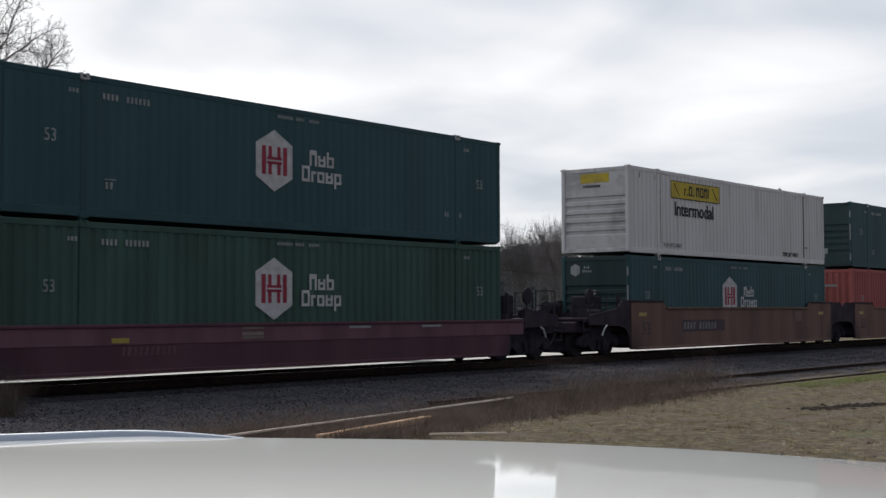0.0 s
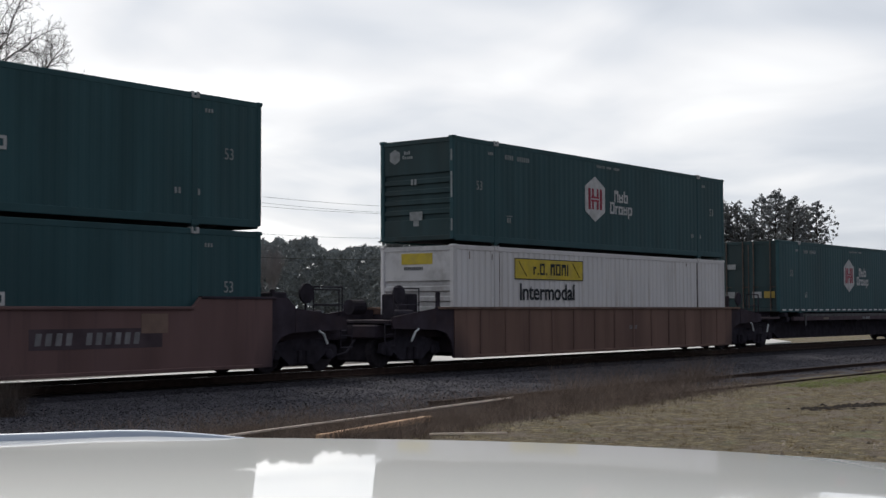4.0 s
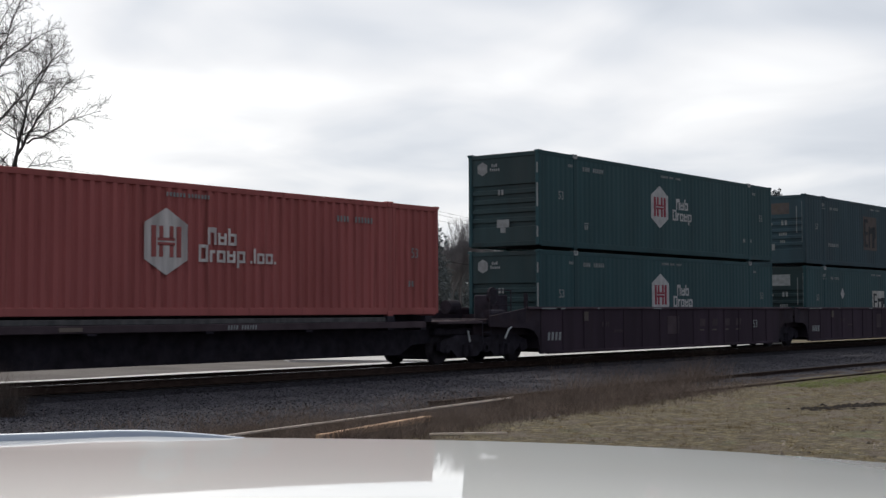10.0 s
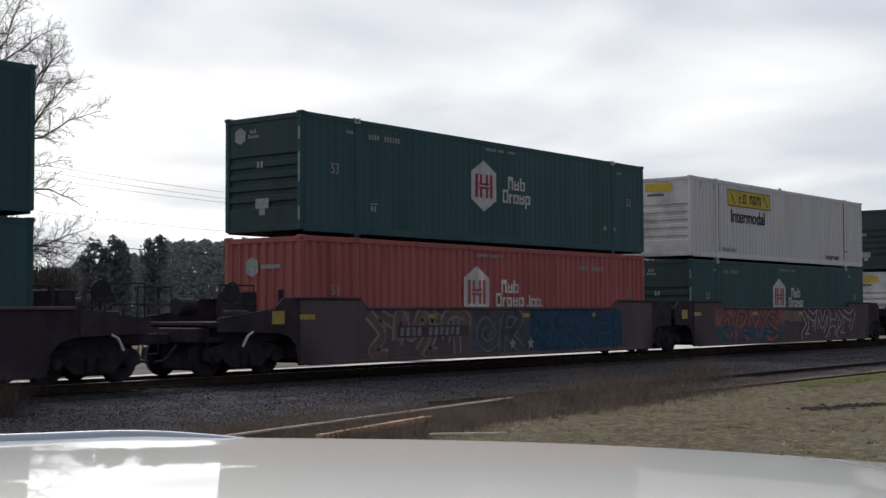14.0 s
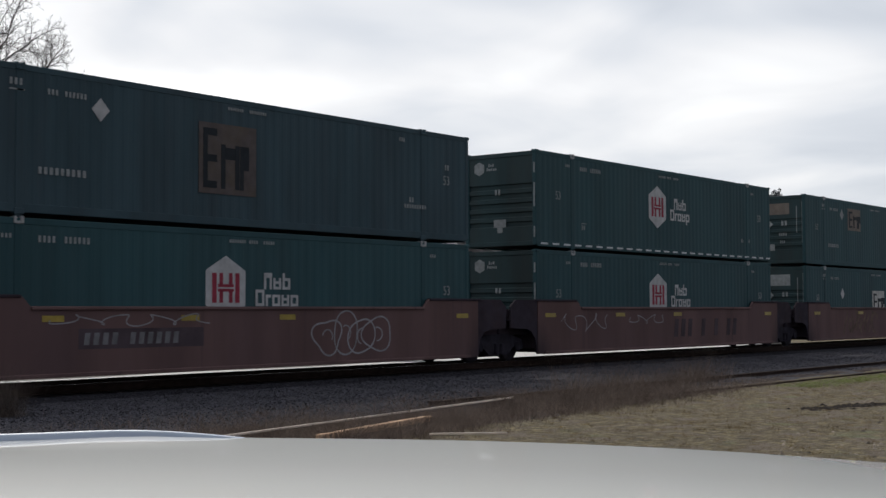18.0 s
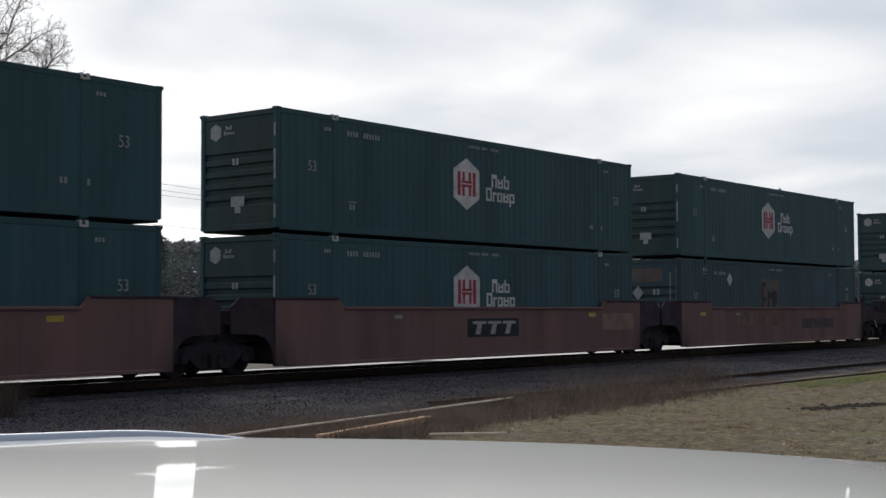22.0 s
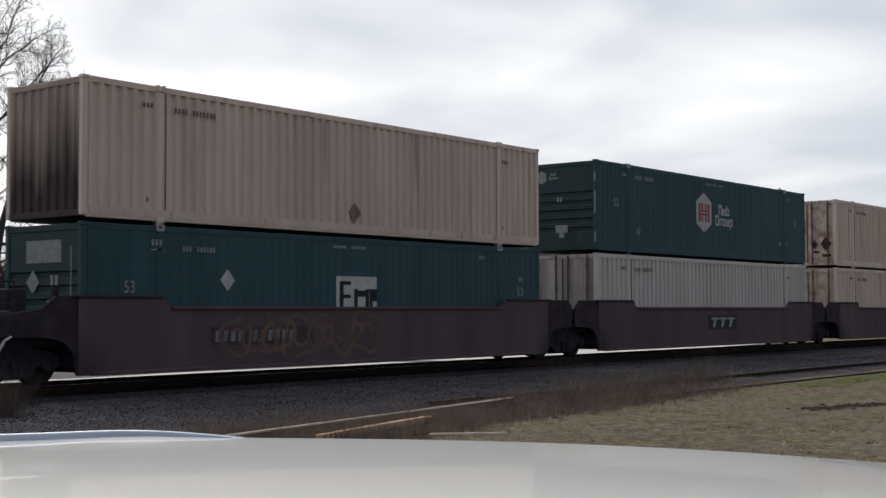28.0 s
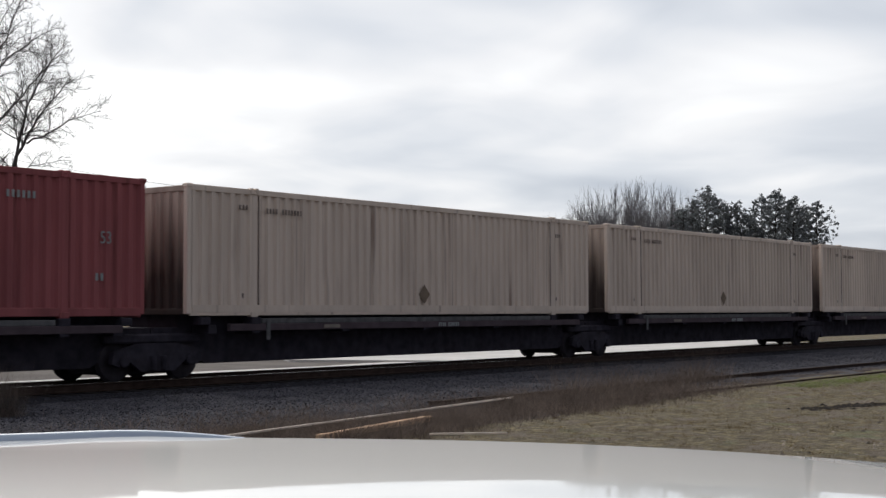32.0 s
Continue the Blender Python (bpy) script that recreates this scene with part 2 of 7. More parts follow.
GRIME = (0.05, 0.04, 0.035)
SOOT = (0.030, 0.025, 0.032)
M = {
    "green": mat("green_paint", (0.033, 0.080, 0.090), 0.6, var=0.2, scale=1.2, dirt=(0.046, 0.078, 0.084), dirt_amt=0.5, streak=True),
    "oldgreen": mat("faded_green_paint", (0.050, 0.100, 0.080), 0.65, var=0.2, scale=1.4, dirt=(0.03, 0.04, 0.03), dirt_amt=0.5, streak=True),
    "grime_green": mat("grimy_green_paint", (0.048, 0.082, 0.098), 0.7, var=0.2, scale=1.4, dirt=(0.05, 0.056, 0.064), dirt_amt=0.6, streak=True),
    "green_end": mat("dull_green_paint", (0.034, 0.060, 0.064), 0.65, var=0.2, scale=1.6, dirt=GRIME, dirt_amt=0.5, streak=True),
    "white": mat("white_container_paint", (0.60, 0.585, 0.585), 0.5, var=0.05, scale=1.5, dirt=(0.3, 0.27, 0.24), dirt_amt=0.3, streak=True, runs=(0.36, 0.31, 0.28)),
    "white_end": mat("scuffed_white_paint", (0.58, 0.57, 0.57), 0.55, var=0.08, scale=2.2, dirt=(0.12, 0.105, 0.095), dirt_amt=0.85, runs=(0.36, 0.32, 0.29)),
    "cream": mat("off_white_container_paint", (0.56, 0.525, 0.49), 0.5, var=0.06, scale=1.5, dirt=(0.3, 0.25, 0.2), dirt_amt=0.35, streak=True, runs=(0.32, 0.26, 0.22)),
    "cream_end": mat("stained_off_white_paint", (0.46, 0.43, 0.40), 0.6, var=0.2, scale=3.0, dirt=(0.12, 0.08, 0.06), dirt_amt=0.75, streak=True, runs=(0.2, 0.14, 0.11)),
    "tan": mat("tan_container_paint", (0.70, 0.582, 0.49), 0.55, var=0.08, scale=1.5, dirt=(0.25, 0.19, 0.15), dirt_amt=0.4, streak=True, runs=(0.2, 0.13, 0.1)),
    "tan_end": mat("sooty_tan_paint", (0.46, 0.37, 0.31), 0.7, var=0.2, scale=1.3, dirt=(0.16, 0.10, 0.08), dirt_amt=0.7, streak=True, soot=(0.035, 0.026, 0.026)),
    "red": mat("red_container_paint", (0.31, 0.095, 0.098), 0.75, var=0.14, scale=1.4, dirt=(0.09, 0.035, 0.036), dirt_amt=0.5, streak=True, runs=(0.1, 0.035, 0.03)),
    "redorange": mat("orange_red_container_paint", (0.38, 0.116, 0.11), 0.7, var=0.12, scale=1.4, dirt=(0.2, 0.06, 0.045), dirt_amt=0.4, streak=True, runs=(0.16, 0.05, 0.04)),
    "logo_white": mat("faded_white_lettering", (0.47, 0.47, 0.47), 0.6, var=0.2, scale=4),
    "logo_faded": mat("worn_white_lettering", (0.60, 0.57, 0.55), 0.65, var=0.3, scale=5, dirt=(0.34, 0.2, 0.19), dirt_amt=0.45, streak=True),
    "logo_red": mat("faded_red_lettering", (0.30, 0.04, 0.065), 0.6, var=0.15, scale=5),
    "logo_tan": mat("faded_gold_panel", (0.19, 0.155, 0.13), 0.6, var=0.2, scale=4, dirt=(0.2, 0.19, 0.17), dirt_amt=0.6),
    "logo_old": mat("worn_tan_panel", (0.105, 0.088, 0.085), 0.7, var=0.2, scale=4, dirt=(0.13, 0.10, 0.06), dirt_amt=0.6),
    "logo_pale": mat("pale_panel", (0.50, 0.50, 0.47), 0.6, var=0.15, scale=4, dirt=(0.3, 0.26, 0.2), dirt_amt=0.4),
    "faded_ink": mat("faded_brown_stencil", (0.19, 0.15, 0.13), 0.7, var=0.35, scale=6),
    "ink": mat("dark_lettering", (0.02, 0.025, 0.03), 0.6, var=0.2, scale=5),
    "logo_yellow": mat("yellow_panel", (0.55, 0.42, 0.05), 0.6, var=0.15, scale=3, dirt=(0.3, 0.24, 0.1), dirt_amt=0.8),
    "grating": mat("dull_grating", (0.10, 0.098, 0.10), 0.8, var=0.3, scale=6),
    "rod": mat("dirty_dark_steel", (0.10, 0.078, 0.066), 0.75, var=0.35, scale=5),
    "mark": mat("grey_white_marking", (0.27, 0.285, 0.285), 0.6, var=0.2, scale=8),
    "casting": mat("bare_casting", (0.38, 0.38, 0.38), 0.6, var=0.2, scale=6),
    "reflector": mat("yellow_reflector", (0.33, 0.24, 0.035), 0.4, var=0.2, scale=6),
    "tape": mat("white_reflective_tape", (0.55, 0.57, 0.57), 0.4, var=0.1, scale=6),
    "brown": mat("brown_railcar_paint", (0.156, 0.095, 0.090), 0.85, var=0.25, scale=0.9, dirt=(0.13, 0.085, 0.09), dirt_amt=0.75, streak=True, runs=(0.10, 0.064, 0.066), ends=SOOT),
    "rust": mat("rusty_orange_railcar_paint", (0.178, 0.110, 0.088), 0.85, var=0.25, scale=1.1, dirt=(0.125, 0.078, 0.07), dirt_amt=0.8, streak=True, runs=(0.10, 0.06, 0.055), ends=SOOT),
    "rust_rib": mat("ribbed_rusty_orange_railcar_paint", (0.165, 0.102, 0.084), 0.85, var=0.25, scale=1.1, dirt=(0.125, 0.078, 0.07), dirt_amt=0.8, streak=True, runs=(0.10, 0.06, 0.055)),
    "maroon": mat("dark_maroon_railcar_paint", (0.050, 0.034, 0.048), 0.85, var=0.25, scale=1.1, dirt=(0.03, 0.022, 0.022), dirt_amt=0.7, streak=True, ends=SOOT),
    "maroon_chord": mat("scuffed_maroon_chord_paint", (0.105, 0.072, 0.085), 0.85, var=0.3, scale=1.5, dirt=(0.05, 0.04, 0.048), dirt_amt=0.7),
    "red_band": mat("scuffed_dark_red_band", (0.145, 0.072, 0.086), 0.8, var=0.25, scale=1.3, dirt=(0.08, 0.05, 0.06), dirt_amt=0.7, streak=True),
    "maroon_rib": mat("ribbed_dark_maroon_railcar_paint", (0.050, 0.034, 0.048), 0.85, var=0.25, scale=1.1, dirt=(0.03, 0.022, 0.022), dirt_amt=0.7, streak=True),
    "darkbrown": mat("dull_brown_railcar_paint", (0.108, 0.079, 0.084), 0.85, var=0.22, scale=1.0, dirt=(0.092, 0.07, 0.08), dirt_amt=0.7, streak=True, runs=(0.11, 0.08, 0.085), ends=SOOT),
    "greasy": mat("greasy_dark_steel", (0.040, 0.032, 0.042), 0.9, var=0.35, scale=2.5, dirt=(0.06, 0.035, 0.03), dirt_amt=0.5),
    "dullpatch": mat("dull_brown_paint", (0.078, 0.058, 0.066), 0.85, var=0.25, scale=2.0),
    "tan_door": mat("rust_stained_tan_paint", (0.60, 0.48, 0.405), 0.65, var=0.2, scale=4.0, dirt=(0.13, 0.066, 0.05), dirt_amt=0.95, runs=(0.15, 0.085, 0.065)),
    "door_rust": mat("dark_rust_stain", (0.075, 0.035, 0.028), 0.8, var=0.35, scale=7),
    "under": mat("sooty_steel", (0.036, 0.032, 0.042), 0.95, var=0.4, scale=4, dirt=(0.02, 0.014, 0.012), dirt_amt=0.5),
    "wheel": mat("worn_wheel_steel", (0.034, 0.029, 0.034), 0.8, var=0.4, scale=6),
    "paint_white": mat("white_spray_paint", (0.30, 0.29, 0.30), 0.8, var=0.25, scale=3),
    "paint_pale": mat("grey_white_spray_paint", (0.19, 0.185, 0.19), 0.8, var=0.3, scale=3),
    "paint_blue": mat("blue_spray_paint", (0.022, 0.055, 0.10), 0.7, var=0.3, scale=3),
    "paint_teal": mat("teal_spray_paint", (0.035, 0.085, 0.13), 0.7, var=0.3, scale=3),
    "paint_pink": mat("pink_spray_paint", (0.22, 0.095, 0.09), 0.7, var=0.3, scale=3),
    "paint_black": mat("black_spray_paint", (0.022, 0.02, 0.026), 0.7, var=0.3, scale=3),
    "darkpaint": mat("faded_sprayed_patch", (0.10, 0.075, 0.075), 0.8, var=0.3, scale=3),
    "paint_slate": mat("slate_spray_paint", (0.075, 0.075, 0.095), 0.8, var=0.35, scale=3),
    "paint_navy": mat("navy_spray_paint", (0.02, 0.028, 0.06), 0.8, var=0.3, scale=3),
    "worn": mat("faded_tan_spray", (0.15, 0.10, 0.08), 0.8, var=0.3, scale=3),
    "patch": mat("primer_patch", (0.19, 0.13, 0.105), 0.8, var=0.2, scale=3),
    "railside": mat("rusty_rail", (0.045, 0.028, 0.022), 0.85, var=0.3, scale=6),
    "railtop": mat("polished_rail_head", (0.75, 0.74, 0.72), 0.25, metal=1.0, var=0.08, scale=6),
    "tie": mat("creosoted_timber", (0.022, 0.018, 0.017), 0.9, var=0.4, scale=5, bump=0.4),
    "oily": mat("oily_shaded_ballast", (0.019, 0.018, 0.023), 0.95, var=0.5, scale=9, bump=0.9, bump_scale=22),
    "ballast": mat("grey_ballast", (0.051, 0.049, 0.057), 0.95, var=0.4, scale=14, dirt=(0.04, 0.036, 0.038), dirt_amt=0.8, bump=0.9, bump_scale=22),
    "stone": mat("crushed_stone", (0.15, 0.138, 0.138), 0.95, var=0.5, scale=9, rand=0.0),
    "timber": mat("weathered_pale_timber", (0.56, 0.37, 0.24), 0.8, var=0.25, scale=5, bump=0.3),
    "oldrail": mat("pale_steel_rail", (0.62, 0.52, 0.43), 0.5, metal=0.0, var=0.2, scale=5),
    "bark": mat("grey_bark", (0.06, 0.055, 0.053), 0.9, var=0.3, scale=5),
    # distance haze is mixed into the next three tree colours, paling them
    "farbark": mat("haze_paled_twigs", (0.21, 0.2, 0.205), 0.9, var=0.3, scale=0.5),
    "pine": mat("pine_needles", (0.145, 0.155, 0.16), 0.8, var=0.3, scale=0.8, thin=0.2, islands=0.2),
    "farpine": mat("haze_paled_needles", (0.165, 0.185, 0.19), 0.85, var=0.22, scale=0.25, thin=0.15, islands=0.12),
    "weed": mat("dead_weeds", (0.135, 0.106, 0.09), 0.9, var=0.3, scale=2, thin=0.3, islands=0.6),
    "pole": mat("weathered_pole_timber", (0.06, 0.052, 0.048), 0.9, var=0.3, scale=4),
    "wire": mat("power_line", (0.06, 0.06, 0.06), 0.6, var=0.1),
    "concrete": mat("pale_concrete_paving", (0.43, 0.42, 0.41), 0.8, var=0.12, scale=0.6, dirt=(0.4, 0.38, 0.36), dirt_amt=0.5),
    "carpaint": mat("glossy_white_car_paint", (0.84, 0.84, 0.81), 0.5, var=0.01, scale=2, coat=1.0, rand=0.0),
    "railgrey": mat("silver_grey_roof_rail", (0.33, 0.38, 0.46), 0.4, var=0.02, scale=2, coat=0.1, rand=0.0),
    "glass": mat("dark_car_glass", (0.01, 0.012, 0.012), 0.05, var=0.05),
    "tyre": mat("tyre_rubber", (0.02, 0.02, 0.02), 0.85, var=0.2),
    "silver": mat("silver_car_paint", (0.45, 0.46, 0.47), 0.3, metal=0.4, var=0.05),
}


# ---- mesh helpers ----
class Geo:
    """Vertices and faces of one mesh in the making."""

    def __init__(self):
        self.v, self.f = [], []

    def box(self, x0, x1, y0, y1, z0, z1):
        n = len(self.v)
        self.v += [(x, y, z) for z in (z0, z1) for x, y in ((x0, y0), (x1, y0), (x1, y1), (x0, y1))]
        self.f += [tuple(n + i for i in q) for q in ((3, 2, 1, 0), (4, 5, 6, 7), (0, 1, 5, 4), (1, 2, 6, 5), (2, 3, 7, 6), (3, 0, 4, 7))]
        return self

    def chamfer(self, x0, x1, y0, y1, z0, z1, c):
        """A box with its edges taken off."""
        n = len(self.v)
        for z, k in ((z0, c), (z0 + c, 0), (z1 - c, 0), (z1, c)):
            a, b, d, e = x0 + k, x1 - k, y0 + k, y1 - k
            self.v += [(a + c, d, z), (b - c, d, z), (b, d + c, z), (b, e - c, z), (b - c, e, z), (a + c, e, z), (a, e - c, z), (a, d + c, z)]
        self.f.append(tuple(n + i for i in range(7, -1, -1)))
        for r in range(3):
            for i in range(8):
                j = (i + 1) % 8
                self.f.append((n + 8 * r + i, n + 8 * r + j, n + 8 * r + 8 + j, n + 8 * r + 8 + i))
        self.f.append(tuple(n + 24 + i for i in range(8)))
        return self

    def prism(self, pts, y0, y1):
        """A polygon of (x, z) points drawn out from y0 to y1; points run anticlockwise seen from -y."""
        n, k = len(self.v), len(pts)
        self.v += [(x, y0, z) for x, z in pts] + [(x, y1, z) for x, z in pts]
        self.f += [tuple(n + i for i in range(k)), tuple(n + k + i for i in range(k - 1, -1, -1))]
        self.f += [(n + (i + 1) % k, n + i, n + k + i, n + k + (i + 1) % k) for i in range(k)]
        return self

    def tube(self, a, b, ra, rb=None, sides=6, caps=False):
        a, b = Vector(a), Vector(b)
        rb = ra if rb is None else rb
        d = (b - a).normalized()
        u = d.orthogonal().normalized()
        w = d.cross(u)
        n = len(self.v)
        for p, r in ((a, ra), (b, rb)):
            for i in range(sides):
                t = 2 * math.pi * i / sides
                self.v.append(tuple(p + (u * math.cos(t) + w * math.sin(t)) * r))
        self.f += [(n + i, n + (i + 1) % sides, n + sides + (i + 1) % sides, n + sides + i) for i in range(sides)]
        if caps:
            self.f += [tuple(n + i for i in range(sides - 1, -1, -1)), tuple(n + sides + i for i in range(sides))]
        return self

    def pipe(self, pts, radii, sides=4):
        """One bent, tapering tube through pts."""
        n = len(self.v)
        for k, p in enumerate(pts):
            d = (pts[min(k + 1, len(pts) - 1)] - pts[max(k - 1, 0)]).normalized()
            u = d.cross(Vector((0.31, 0.52, 0.8))).normalized()
            w = d.cross(u)
            for i in range(sides):
                t = 2 * math.pi * i / sides
                self.v.append(tuple(p + (u * math.cos(t) + w * math.sin(t)) * radii[k]))
        for k in range(len(pts) - 1):
            for i in range(sides):
                j = (i + 1) % sides
                self.f.append((n + k * sides + i, n + k * sides + j, n + (k + 1) * sides + j, n + (k + 1) * sides + i))
        return self

    def lathe_y(self, prof, sides=20):
        """A turned body about the y axis: prof is (y, radius) from one end to the other."""
        n, k = len(self.v), len(prof)
        for y, r in prof:
            for i in range(sides):
                t = 2 * math.pi * i / sides
                self.v.append((r * math.cos(t), y, r * math.sin(t)))
        for j in range(k - 1):
            for i in range(sides):
                i2 = (i + 1) % sides
                self.f.append((n + j * sides + i, n + (j + 1) * sides + i, n + (j + 1) * sides + i2, n + j * sides + i2))
        self.f += [tuple(n + i for i in range(sides)), tuple(n + (k - 1) * sides + i for i in range(sides - 1, -1, -1))]
        return self

    def mesh(self, name, material, smooth=False):
        me = bpy.data.meshes.new(name)
        me.from_pydata(self.v, [], self.f)
        me.materials.append(material)
        if smooth:
            for p in me.polygons:
                p.use_smooth = True
        me.update()
        return me


def part(name, geo, material, parent, label="", kind=""):
    me = geo if isinstance(geo, bpy.types.Mesh) else geo.mesh(name, material)
    ob = new(name, me)
    ob.parent = parent
    return tagged(ob, label, kind=kind)


def root(name, label, category, group="", kind=""):
    return tagged(new(name), label, category, group, kind)


text_cache = {}


def text_geo(s, material, height, depth=0.006, shear=0.0, bold=0.0):
    """Raised lettering in the built-in font on the plane y = 0, read from -y, its foot's left end at the origin."""
    key = (s, material.name, height, shear, bold)
    if key not in text_cache:
        cu = bpy.data.curves.new("lettering", "FONT")
        cu.body, cu.size, cu.extrude, cu.shear, cu.offset = s, height / 0.7, depth / 2, shear, bold
        ob = bpy.data.objects.new("lettering", cu)
        scene.collection.objects.link(ob)
        me = bpy.data.meshes.new_from_object(ob)
        bpy.data.objects.remove(ob)
        bpy.data.curves.remove(cu)
        me.transform(Matrix.Rotation(radians(90), 4, "X"))
        me.materials.clear()
        me.materials.append(material)
        text_cache[key] = me
    return text_cache[key]


def letter_bars(g, x, y, z, spec, h, gap=0.14, thick=0.006, wide=0.62):
    """A row of small raised marks: spec gives the height of each as a part of h."""
    for k in spec:
        if k > 0:
            g.box(x, x + h * wide * 0.74, y - thick, y, z + (min(0, k - 0.7) if k == 0.71 else 0), z + h * k)
        x += h * (wide + gap)
    return x

# ---- ground, tracks ----
FACE = 21.857          # y of the containers' near sides
CENTRE = FACE + 1.295  # y of the main track's middle
RAIL = 0.268           # height of the rail heads
CAR = 0.32             # height from which the cars are built up
BED = 0.085            # height of the ballast between the ties


def ground_height(x, y):
    h = 0.035 * noise.noise((x * 0.25, y * 0.25, 0.0)) + 0.05 * noise.noise((x * 0.06, y * 0.06, 4.0))
    d = abs(y - CENTRE)
    if d < 9:
        h *= d / 9
    if y < 13 and x < 60:
        h += 0.02 * noise.noise((x * 1.1, y * 1.1, 9.0))
    return h - 0.06


def ground():
    xs = sorted({round(v, 2) for v in [-2500, -1200, -600, -300, -150, -80, -40] + list(np.arange(-20, 0, 2.0)) + list(np.arange(0, 60, 0.5)) + list(np.arange(60, 140, 4.0)) + [160, 200, 260, 340, 450, 600, 900, 1400, 2500]})
    ys = sorted({round(v, 2) for v in [-2500, -900, -300, -100, -40, -15, -6] + list(np.arange(-4, 30, 0.5)) + list(np.arange(30, 80, 4.0)) + [90, 110, 140, 180, 240, 320, 420, 600, 900, 1500, 2500]})
    g = Geo()
    for y in ys:
        for x in xs:
            g.v.append((x, y, ground_height(x, y)))
    k = len(xs)
    g.f = [(j * k + i, j * k + i + 1, j * k + k + i + 1, j * k + k + i) for j in range(len(ys) - 1) for i in range(k - 1)]
    m = bpy.data.materials.new("winter_grass_and_dirt")
    m.use_nodes = True
    N, L = m.node_tree.nodes, m.node_tree.links
    b = N["Principled BSDF"]
    b.inputs["Roughness"].default_value = 0.95
    tc = N.new("ShaderNodeTexCoord")

    def nz(scale, detail, rough=0.6):
        n = N.new("ShaderNodeTexNoise")
        n.inputs["Scale"].default_value, n.inputs["Detail"].default_value, n.inputs["Roughness"].default_value = scale, detail, rough
        L.new(tc.outputs["Object"], n.inputs["Vector"])
        return n.outputs["Fac"]

    def ramp(src, stops):
        n = N.new("ShaderNodeValToRGB")
        L.new(src, n.inputs[0])
        el = n.color_ramp.elements
        while len(el) < len(stops):
            el.new(0.5)
        for e, (p, c) in zip(el, stops):
            e.position, e.color = p, (*c, 1)
        return n.outputs[0]

    def mixc(fac, a, c):
        n = N.new("ShaderNodeMix")
        n.data_type = "RGBA"
        L.new(fac, n.inputs[0])
        L.new(a, n.inputs[6])
        L.new(c, n.inputs[7])
        return n.outputs[2]

    dry = ramp(nz(7, 8, 0.7), [(0.34, (0.024, 0.018, 0.008)), (0.5, (0.08, 0.06, 0.026)), (0.66, (0.2, 0.156, 0.075))])
    green = ramp(nz(9, 8, 0.7), [(0.3, (0.05, 0.055, 0.022)), (0.7, (0.13, 0.14, 0.06))])
    dirt = ramp(nz(12, 8, 0.75), [(0.3, (0.045, 0.033, 0.023)), (0.55, (0.11, 0.082, 0.056)), (0.72, (0.22, 0.18, 0.13))])
    f1 = N.new("ShaderNodeMapRange")
    f1.inputs[1].default_value, f1.inputs[2].default_value = 0.57, 0.72
    L.new(nz(0.9, 6, 0.6), f1.inputs[0])
    f2 = N.new("ShaderNodeMapRange")
    f2.inputs[1].default_value, f2.inputs[2].default_value = 0.5, 0.62
    L.new(nz(1.3, 7, 0.65), f2.inputs[0])
    L.new(mixc(f2.outputs[0], mixc(f1.outputs[0], dry, green), dirt), b.inputs["Base Color"])
    bp = N.new("ShaderNodeBump")
    bp.inputs["Strength"].default_value, bp.inputs["Distance"].default_value = 0.9, 0.05
    L.new(nz(25, 5, 0.7), bp.inputs["Height"])
    L.new(bp.outputs[0], b.inputs["Normal"])
    ob = new("ground", g.mesh("ground", m, True))
    return tagged(ob, "brown winter grass and dirt with green patches", "ground", kind="structure")


ground()


def bed_height(y):
    """Height of the ballast's cross-section."""
    d = y - CENTRE
    pts = [(-9.6, -0.09), (-8.2, 0.0), (-5.6, 0.02), (-4.6, 0.0), (-2.3, BED - 0.04), (-1.6, BED - 0.03), (1.6, BED - 0.03), (2.3, BED - 0.04), (4.4, -0.02), (5.2, -0.1)]
    for (a, ha), (b, hb) in zip(pts, pts[1:]):
        if a <= d <= b:
            return ha + (hb - ha) * (d - a) / (b - a)
    return -0.2


